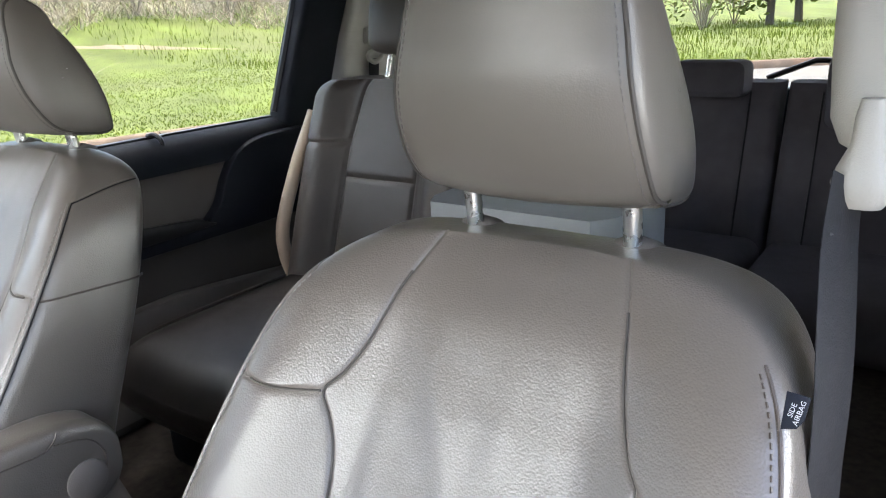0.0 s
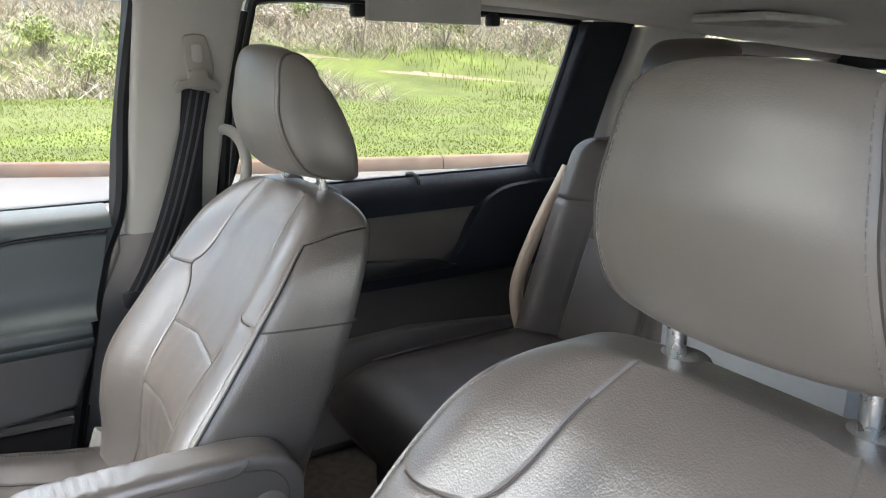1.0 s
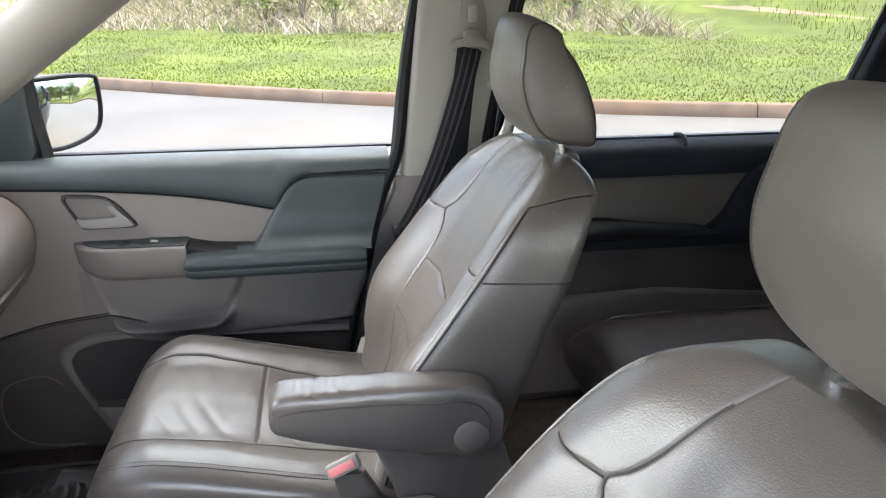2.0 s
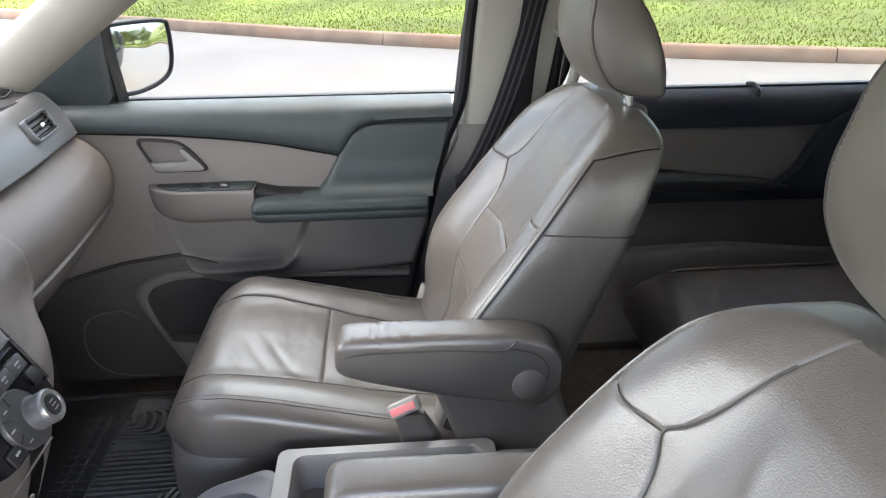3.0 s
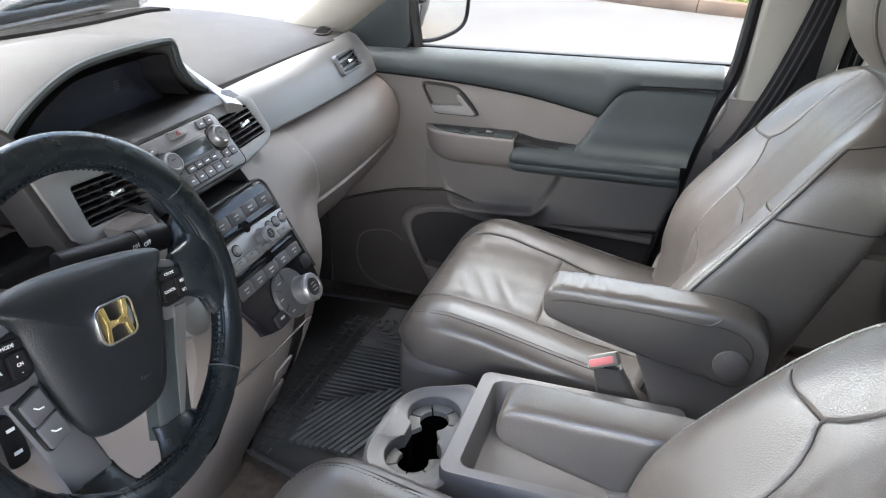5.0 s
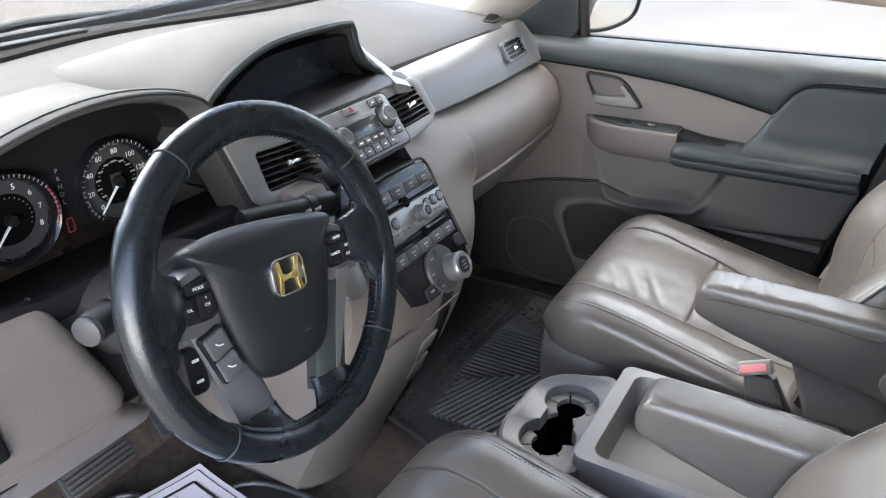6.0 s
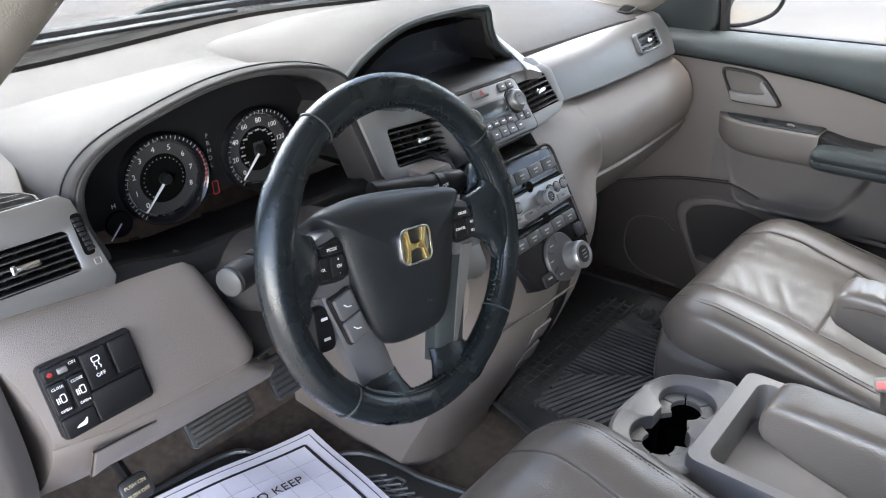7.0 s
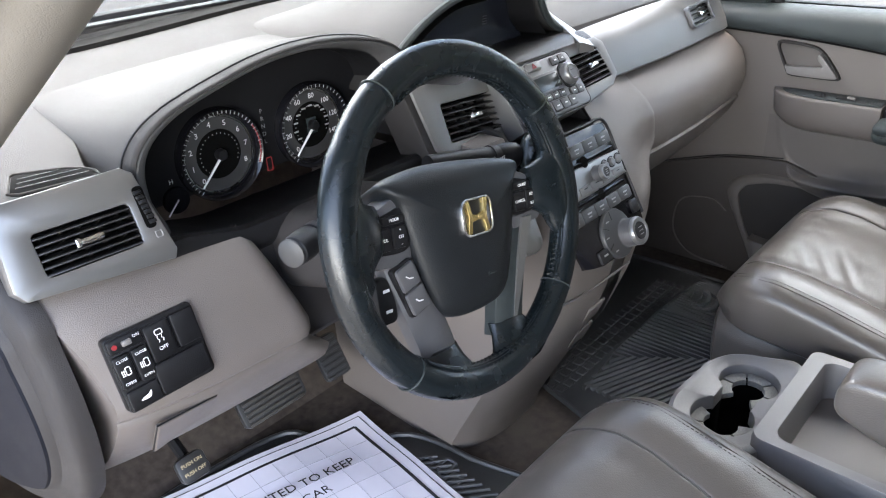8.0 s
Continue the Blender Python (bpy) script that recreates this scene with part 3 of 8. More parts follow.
def backrest(cx):
    zs = [0.66 + 0.47 * i / 200 for i in range(201)] + [1.13 + 0.042 * math.sin(math.pi / 2 * i / 18) for i in range(1, 19)]
    rings = []
    for z in zs:
        w, yr = straight(z, Z_W), straight(z, Z_R)
        top = 1.0 if z < 1.13 else math.sqrt(max(0.0, 1 - ((z - 1.13) / 0.0425) ** 2)) * 0.45 + 0.55
        half = half_columns(min(straight(z, Z_S), w * 0.80), w)
        ring = []
        for X in half[::-1] + [-x for x in half[1:]]:
            u = X / w
            q = (1 - abs(u) ** 9) ** (1 / 9) if abs(u) < 1 else 0
            yf = back_front(X, z)
            mid = lerp(yf, yr, 0.5)
            fade = min(1, max(0, (q - 0.6) / 0.3))
            soft = 0.0016 * noise.noise(Vector((X * 11 + cx * 5, z * 9, 0.3))) + 0.0007 * noise.noise(Vector((X * 40, z * 16, cx * 7)))
            ring.append((cx + X, mid + (yf - mid) * q * top - back_seams(X, z) * fade + (soft + (sitter_folds(X, z) if cx < 0 else 0.0)) * fade, z))
        for i in range(1, 40):
            u = -math.sin(math.pi / 2 * (1 - 2 * i / 40))
            X = w * u
            q = (1 - abs(u) ** 7) ** (1 / 7)
            yf = back_front(X, z)
            mid = lerp(yf, yr, 0.5)
            ring.append((cx + X, mid + (yr - mid) * q * top, z))
        rings.append(ring)
    return loft([[(x, y, sink(cx, z)) for x, y, z in ring] for ring in rings])


C_Z = [(-0.52, 0.675), (-0.42, 0.693), (-0.30, 0.722), (-0.18, 0.752), (-0.10, 0.764), (-0.06, 0.757), (-0.035, 0.738), (-0.02, 0.712), (-0.014, 0.69)]
C_Z = dense(C_Z, 8)


def cushion_seam_x(y):
    return 0.138 - 0.030 * max(0.0, (-0.15 - y) / 0.37) - 0.22 * max(0.0, y + 0.10)


def cushion_top(X, y):
    a = abs(X)
    t = min(1, max(0, (a - 0.10) / 0.085))
    t = t * t * (3 - 2 * t)
    return straight(y, C_Z) + 0.014 * t * min(1, max(0.0, (-0.02 - y) / 0.10))


CREASES = [(-0.10, 0.0012), (-0.052, 0.0016), (-0.015, 0.001), (0.030, 0.0016), (0.074, 0.0012), (0.104, 0.001)]


def cushion_dips(X, y, cx):
    d = seam_dip(abs(X) - cushion_seam_x(y))
    if abs(X) < cushion_seam_x(y):
        d = max(d, seam_dip(y + 0.264))
        for x0, h in CREASES:
            d += h * math.exp(-((X - x0 - 0.12 * (y + 0.06)) / 0.0028) ** 2) * math.exp(-((y + 0.062) / 0.040) ** 2)
        # soft folds where the sitter's leg pulls the hide
        for k in range(3):
            p = (y + 0.12 + 0.040 * k) - 0.55 * (X + 0.085)
            d += 0.0026 * math.exp(-(p / 0.008) ** 2) * math.exp(-((X + 0.085 - 0.012 * k) / 0.038) ** 2)
    return d


def cushion(cx):
    ys = [-0.52 + 0.44 * i / 176 for i in range(177)] + [-0.08 + 0.066 * math.sin(math.pi / 2 * i / 26) for i in range(1, 27)]
    rings = []
    for y in ys:
        bot = 0.640 + 0.020 * max(0, (y + 0.3) / 0.3) + 0.030 * max(0.0, (y + 0.08) / 0.066) ** 3
        w = 0.238 * (1 - 0.27 * max(0.0, (y + 0.12) / 0.106) ** 2.4)
        half = half_columns(cushion_seam_x(y), w)
        ring = []
        for X in half[::-1] + [-x for x in half[1:]]:
            u = X / w
            q = (1 - abs(u) ** 6) ** (1 / 6) if abs(u) < 1 else 0
            zt = cushion_top(X, y)
            mid = lerp(zt, bot, 0.5)
            fade = min(1, max(0, (q - 0.6) / 0.3)) * min(1, max(0.0, (-0.016 - y) / 0.03))
            soft = 0.0022 * noise.noise(Vector((X * 9, y * 18, cx * 3))) + 0.0008 * noise.noise(Vector((X * 30, y * 45, cx * 4)))
            ring.append((cx + X, y, mid + (zt - mid) * q + (soft - cushion_dips(X, y, cx)) * fade))
        for i in range(1, 16):
            u = -math.cos(math.pi * i / 16)
            zt = cushion_top(w * u, y)
            ring.append((cx + w * u, y, lerp(zt, bot, 0.5 + 0.5 * (1 - abs(u) ** 5) ** 0.2)))
        rings.append(ring)
    return loft(rings)


HR = [(-0.672, 1.330), (-0.668, 1.290), (-0.678, 1.245), (-0.706, 1.203), (-0.750, 1.190), (-0.797, 1.186), (-0.803, 1.205), (-0.796, 1.250), (-0.772, 1.310), (-0.738, 1.356), (-0.708, 1.380), (-0.686, 1.378), (-0.676, 1.358)]


HR_SIDE = [(0.0, 1.0), (0.3, 0.998), (0.6, 0.988), (0.78, 0.972), (0.88, 0.955), (0.94, 0.935), (0.965, 0.915), (0.985, 0.89), (1.0, 0.86), (1.015, 0.80), (1.028, 0.70), (1.038, 0.56), (1.045, 0.40), (1.05, 0.22), (1.052, 0.06)]


def headrest_ring(cx, k, hw=0.112, grow=1.0):
    """Outline of the headrest at k half-widths from its middle."""
    prof = [(p.x, p.y) for p in spline([(*p, 0) for p in HR], 5, True)]
    my, mz = -0.735, 1.275
    dz = -0.012 if cx < 0 else 0.0
    f = straight(abs(k), HR_SIDE) * grow
    out = []
    for y, z in prof:
        y2 = my + (y - my) * f - 0.016 * k * k * (1 if y > my else 0.2)
        z2 = mz + (z - mz) * f * (1 - 0.05 * k * k if z > mz else 1)
        narrow = 1 - 0.22 * min(1, max(0, (z2 - 1.225) / 0.15)) ** 1.4
        out.append((cx + hw * k * narrow, y2, z2 + dz))
    return out


def headrest(cx):
    ks = [0.0]
    for (k0, _), (k1, _) in zip(HR_SIDE, HR_SIDE[1:]):
        n = 4 if k1 < 0.9 else 2
        ks += [lerp(k0, k1, i / n) for i in range(1, n + 1)]
    return loft([headrest_ring(cx, k, 0.108 if cx < 0 else 0.112) for k in [-k for k in ks[:0:-1]] + ks])


def stitches(pts, off, size=(0.0012, 0.0034), step=0.0075):
    """Short threads along a path, as one mesh."""
    out = bmesh.new()
    p = [Vector(q) for q in pts]
    run = 0.0
    for a, b in zip(p, p[1:]):
        d = (b - a)
        l = d.length
        if l == 0:
            continue
        d /= l
        while run < l:
            c = a + d * run + Vector(off)
            s = d.orthogonal().normalized()
            n = d.cross(s)
            vs = [out.verts.new(c + d * size[1] / 2 * i + (s * j + n * k) * size[0] / 2) for i in (-1, 1) for j, k in ((-1, -1), (1, -1), (1, 1), (-1, 1))]
            for f in ((0, 1, 2, 3), (7, 6, 5, 4), (0, 4, 5, 1), (1, 5, 6, 2), (2, 6, 7, 3), (3, 7, 4, 0)):
                out.faces.new([vs[i] for i in f])
            run += step
        run -= l
    return out


def front_seat(cx, inner, label):
    seat = thing("bucket_seat", label, "car seat", "front seats", at=(0, 0, 0))
    back = part("backrest", backrest(cx), LEATHER, seat)
    cush = part("seat_cushion", cushion(cx), LEATHER, seat)
    # piping along the bolsters, and their stitching
    for s in (-1, 1):
        path = [back_point(cx, s * 0.975, 0.70 + 0.425 * i / 60) for i in range(61)]
        if s == inner:
            w1, yr1, yf1 = straight(1.125, Z_W), straight(1.125, Z_R), path[-1][1]
            path += [(cx + s * w1 * lerp(0.99, 0.93, k), lerp(yf1, yr1, k), 1.125 + 0.012 * math.sin(math.pi * k * 0.6)) for k in (0.12, 0.25, 0.4, 0.55, 0.7, 0.85)]
        path = [(x, y, sink(cx, z)) for x, y, z in path]
        part("piping", tube(path, 0.0022 if s == inner else 0.0014, 8), LEATHER_FINE if s == inner else LEATHER_DK, back)
        part("stitching", stitches([(x, y, sink(cx, z)) for x, y, z in [back_point(cx, s * 0.955, 0.70 + 0.42 * i / 59) for i in range(60)]], (0, 0.0004, 0.0002), (0.0011, 0.0036), 0.0062), PIPING if s == inner else LEATHER_DK, back, "pale stitching" if s == inner else "")
        if s == inner:
            part("welt_line", tube([(x + s * 0.0022, y - 0.0022, z) for x, y, z in path], 0.0010, 6), BLACK, back)
        path = []
        for y in [-0.44 + 0.395 * i / 40 for i in range(41)]:
            w = 0.238 * (1 - 0.27 * max(0.0, (y + 0.12) / 0.106) ** 2.4)
            bot = 0.640 + 0.020 * max(0, (y + 0.3) / 0.3) + 0.030 * max(0.0, (y + 0.08) / 0.066) ** 3
            X = 0.88 * w
            zt = cushion_top(X, y)
            mid = lerp(zt, bot, 0.5)
            path.append((cx + s * X, y, mid + (zt - mid) * (1 - 0.88 ** 6) ** (1 / 6) + 0.0005))
        part("piping", tube([(x, y, z - 0.0006) for x, y, z in path], 0.0012, 8), LEATHER_DK, cush)
        part("stitching", stitches([(x - s * 0.007, y, z + 0.0012) for x, y, z in path], (0, 0, 0), (0.0011, 0.0036), 0.0062), SEAM, cush)
    for s in (-1, 1):
        pts = []
        for y in [-0.43 + 0.385 * i / 60 for i in range(61)]:
            X = cushion_seam_x(y)
            w = 0.238 * (1 - 0.27 * max(0.0, (y + 0.12) / 0.106) ** 2.4)
            bot = 0.640 + 0.020 * max(0, (y + 0.3) / 0.3) + 0.030 * max(0.0, (y + 0.08) / 0.066) ** 3
            zt = cushion_top(X, y)
            mid = lerp(zt, bot, 0.5)
            soft = 0.0022 * noise.noise(Vector((s * X * 9, y * 18, cx * 3))) + 0.0008 * noise.noise(Vector((s * X * 30, y * 45, cx * 4)))
            pts.append((cx + s * X, y, mid + (zt - mid) * (1 - (X / w) ** 6) ** (1 / 6) + soft - 0.0022))
        # dark tube along the crease, painting the shade inside it
        part("cushion_seam", tube(pts, 0.0015, 6), SEAM, cush)
    # side panels seam
    zc = 1.028
    w2, yr2, yf2 = straight(zc, Z_W), straight(zc, Z_R), back_front(straight(zc, Z_W), zc)
    mid2 = lerp(yf2, yr2, 0.5)
    side = [(cx + inner * (w2 * (1 - abs(q) ** (9 if q > 0 else 7)) ** (1 / (9 if q > 0 else 7)) + 0.0004), mid2 + (yf2 - mid2) * q if q > 0 else mid2 - (yr2 - mid2) * q, zc - 0.010 * (0.85 - q) / 1.7) for q in [0.85 - 0.085 * i for i in range(21)]]
    part("side_seam", tube(side, 0.0016, 6), LEATHER_DK, back)
    # dark tubes sunk in the front face's creases to paint their shade
    def sunk(pts):
        part("seam", tube([(back_point(cx, X / straight(z, Z_W), z)[0], back_point(cx, X / straight(z, Z_W), z)[1] - 0.0032, sink(cx, z)) for X, z in pts], 0.0012, 6), SEAM, back)
    for s in (-1, 1):
        sunk([(s * straight(z, Z_S), z) for z in [0.68 + 0.455 * i / 90 for i in range(91)]])
        sunk([(s * lerp(0.138, 0.205, i / 14), 1.03 + 0.03 * (lerp(0.138, 0.205, i / 14) - 0.15)) for i in range(15)])
    for z0 in (0.957, 0.865):
        sunk([(X, z0 - 0.10 * abs(X)) for X in [-0.098 + 0.196 * i / 24 for i in range(25)]])
    # rear shell of the backrest
    # headrest
    hr = part("headrest", headrest(cx), LEATHER_FINE, seat)
    for s in (-1, 1):
        part("piping", tube(headrest_ring(cx, s * 0.955, 0.108 if cx < 0 else 0.112, 1.0), 0.0020, 6, True), SEAM, hr)
        part("stitching", stitches(headrest_ring(cx, s * 0.90, 0.108 if cx < 0 else 0.112, 1.003), (0, 0, 0), (0.0009, 0.0036), 0.0056), TAUPE_DK, hr)
        top, low = Vector((cx + s * 0.0735, -0.752, 1.222)), Vector((cx + s * 0.0735, -0.765, sink(cx, 1.172) - 0.027))
        part("headrest_post", tube([top, low], 0.0075, 14), STEEL, seat, "worn chrome headrest post")
        m = Matrix.Translation(low + Vector((0, -0.002, 0.018))) @ pose(0, 0, 0, -14, 0, 0)
        part("post_guide", moved(lathe([(0, 0.012), (0.010, 0.012), (0.014, 0.009), (0.021, 0.004), (0.022, 0.0), (0.022, -0.02), (0, -0.02)], 20), m @ Matrix.Diagonal((1.25, 1, 1, 1))), TAUPE_DK, seat, "grey-brown plastic post guide")
    # fold-down armrest on the inner side
    a0, a1 = cx + inner * 0.236, cx + inner * 0.300
    drop = 0.02 if cx < 0 else 0.0
    A_T = dense([(-0.625, 0.850), (-0.622, 0.868), (-0.612, 0.884), (-0.595, 0.896), (-0.55, 0.9065), (-0.44, 0.911), (-0.345, 0.912), (-0.322, 0.910), (-0.311, 0.904), (-0.305, 0.893), (-0.303, 0.878)])
    A_B = dense([(-0.625, 0.846), (-0.622, 0.818), (-0.612, 0.798), (-0.595, 0.786), (-0.575, 0.785), (-0.545, 0.793), (-0.45, 0.812), (-0.36, 0.836), (-0.322, 0.850), (-0.311, 0.856), (-0.305, 0.864), (-0.303, 0.874)])
    rings = []
    for i in range(121):
        y = -0.464 - 0.1605 * math.cos(math.pi * i / 120)
        zt, zb = straight(y, A_T), straight(y, A_B)
        ring = []
        for j in range(44):
            a = 2 * math.pi * j / 44
            u, v = math.copysign(abs(math.cos(a)) ** 0.36, math.cos(a)), math.copysign(abs(math.sin(a)) ** 0.36, math.sin(a))
            e = min(1.0, (zt - zb) / 0.05)
            top = max(0.0, v) ** 3
            crease = sum(h * math.exp(-((y - y0 - 0.006 * math.sin(4 * u + y0 * 190)) / 0.0022) ** 2) for y0, h in ((-0.338, 0.0012), (-0.349, 0.0014), (-0.360, 0.0022), (-0.371, 0.0014), (-0.381, 0.0022), (-0.393, 0.0024), (-0.410, 0.0014), (-0.430, 0.0010))) if cx > 0 else 0.0
            z = lerp(zb, zt, 0.5 + 0.5 * v) - drop - top * crease + top * 0.0010 * noise.noise(Vector((u * 3, y * 45, cx)))
            seam = 0.0012 * math.exp(-((z + drop - 0.8925 + 0.10 * max(0.0, -0.50 - y)) / 0.0016) ** 2) * smooth(-0.57, -0.55, y)
            ring.append((lerp(a0, a1, 0.5) + (a1 - a0) / 2 * u * (0.55 + 0.45 * e ** 0.5) * (1 - seam * 25), y, z))
        rings.append(ring)
    arm = part("armrest", loft(rings), LEATHER, seat, "creased grey leather armrest")
    face = a1 + inner * 0.0005
    part("armrest_seam", tube(spline([(face - inner * 0.006, -0.3075, 0.880 - drop), (face, -0.325, 0.889 - drop), (face, -0.36, 0.892 - drop), (face, -0.46, 0.891 - drop), (face, -0.53, 0.886 - drop), (face, -0.548, 0.892 - drop), (face - inner * 0.003, -0.556, 0.901 - drop)], 5), 0.0012, 6), LEATHER_DK, arm)
    part("armrest_seam", tube(spline([(face, -0.548, 0.889 - drop), (face, -0.585, 0.878 - drop), (face, -0.603, 0.850 - drop), (face, -0.597, 0.812 - drop)], 5), 0.0012, 6), LEATHER_DK, arm)
    m = Matrix.Translation((face, -0.577, 0.828 - drop)) @ pose(0, 0, 0, 0, 90 * inner, 0)
    part("pivot_cap", moved(lathe([(0, 0.003), (0.022, 0.003), (0.0245, 0.0015), (0.0255, -0.003), (0, -0.003)], 32), m), TAUPE, arm, "round plastic pivot cap")
    # cushion base, recliner cover and rails
    base = [[(cx + X, y, z) for X, z in rrect(0.43 - 0.02 * k, 0.14, 0.045, 5, 0, 0.612)] for y, k in ((-0.50, 1), (-0.40, 0), (-0.15, 0), (-0.06, 0.3), (-0.03, 1.2), (-0.02, 3.0))]
    part("seat_base", loft(base), LEATHER, seat)
    part("recliner_cover", prism([(-0.44, 0.80), (-0.47, 0.72), (-0.49, 0.64), (-0.63, 0.62), (-0.66, 0.70), (-0.63, 0.80), (-0.55, 0.83)], "x", min(cx + inner * 0.225, cx + inner * 0.262), max(cx + inner * 0.225, cx + inner * 0.262), 0.012, 3), TAUPE, seat, "grey plastic recliner cover")
    for s in (-1, 1):
        part("seat_rail", merge(box(cx + s * 0.17, -0.32, 0.44, 0.05, 0.56, 0.05, 0.006), box(cx + s * 0.17, -0.32, 0.505, 0.03, 0.45, 0.09, 0.006)), BLACK, seat)
    # buckle on the inner side
    bx = cx + inner * (0.232 if cx > 0 else 0.222)
    bd = 0.0 if cx > 0 else -0.06
    b = part("buckle_stalk", loft([[(bx + u + inner * 0.012 * t, -0.405 - 0.05 * (1 - t) + v + bd, lerp(0.60, 0.752, t) + bd) for u, v in rrect(lerp(0.038, 0.022, t), lerp(0.095, 0.046, t), 0.008, 3)] for t in (0, 0.3, 0.6, 0.85, 1.0)]), TAUPE_DK, seat)
    m_b = Matrix.Translation((bx + inner * 0.012, -0.398 + bd, 0.760 + bd)) @ pose(0, 0, 0, -24, 0, 0) @ pose(0, 0, 0, 0, -inner * 28, 0)
    part("buckle", moved(box(0, 0, 0, 0.021, 0.050, 0.022, 0.004), m_b), BEIGE, b, "pale plastic belt buckle")
    part("release_button", moved(box(inner * 0.0095, 0.001, -0.001, 0.006, 0.040, 0.012, 0.002), m_b), PINK, b, "faded red release button")
    return seat


front_seat(0.402, -1, "grey leather front passenger seat with a lowered armrest")
seat_d = front_seat(-0.402, 1, "grey leather driver seat with a worn, creased cushion")
TAG_N = Vector((-0.42, 0.80, 0.42)).normalized()
TAG_U = Vector((0.0, -0.45, 0.9))
TAG_U = (TAG_U - TAG_N * TAG_U.dot(TAG_N)).normalized()
TAG_X = TAG_U.cross(TAG_N)
m_tag = Matrix(((TAG_X.x, TAG_U.x, TAG_N.x, -0.6205), (TAG_X.y, TAG_U.y, TAG_N.y, -0.640), (TAG_X.z, TAG_U.z, TAG_N.z, 1.102), (0, 0, 0, 1))) @ Matrix.Scale(0.50, 4)
part("airbag_tag", moved(prism([(-0.014, 0.021), (0.013, 0.019), (0.010, -0.008), (0.003, -0.019), (-0.014, -0.023)], "z", -0.0008, 0.0008, 0.0004), m_tag), NAVY, seat_d, "dark fabric side airbag tag")
words("SIDE\nAIRBAG", 0.0085, m_tag @ Matrix.Translation((-0.001, 0.0, 0.001)) @ pose(0, 0, 0, 0, 0, 78), DIM, seat_d, "tag_lettering", 0.0001)

# ---- front passenger door ----
def sp2(pts, n=5, closed=False):
    return [(p.x, p.y) for p in spline([(*p, 0) for p in pts], n, closed)]


def sp3(x, pts, n=5):
    return [(x, y, z) for y, z in sp2(pts, n)]


def edge_distance(y, z, poly):
    """Distance to a closed outline, negative inside."""
    best, inside = 9.0, False
    for (y0, z0), (y1, z1) in zip(poly, poly[1:] + poly[:1]):
        ey, ez = y1 - y0, z1 - z0
        t = min(1.0, max(0.0, ((y - y0) * ey + (z - z0) * ez) / (ey * ey + ez * ez + 1e-12)))
        best = min(best, math.hypot(y - y0 - ey * t, z - z0 - ez * t))
        if (z0 > z) != (z1 > z) and y < y0 + (z - z0) * ey / ez:
            inside = not inside
    return -best if inside else best


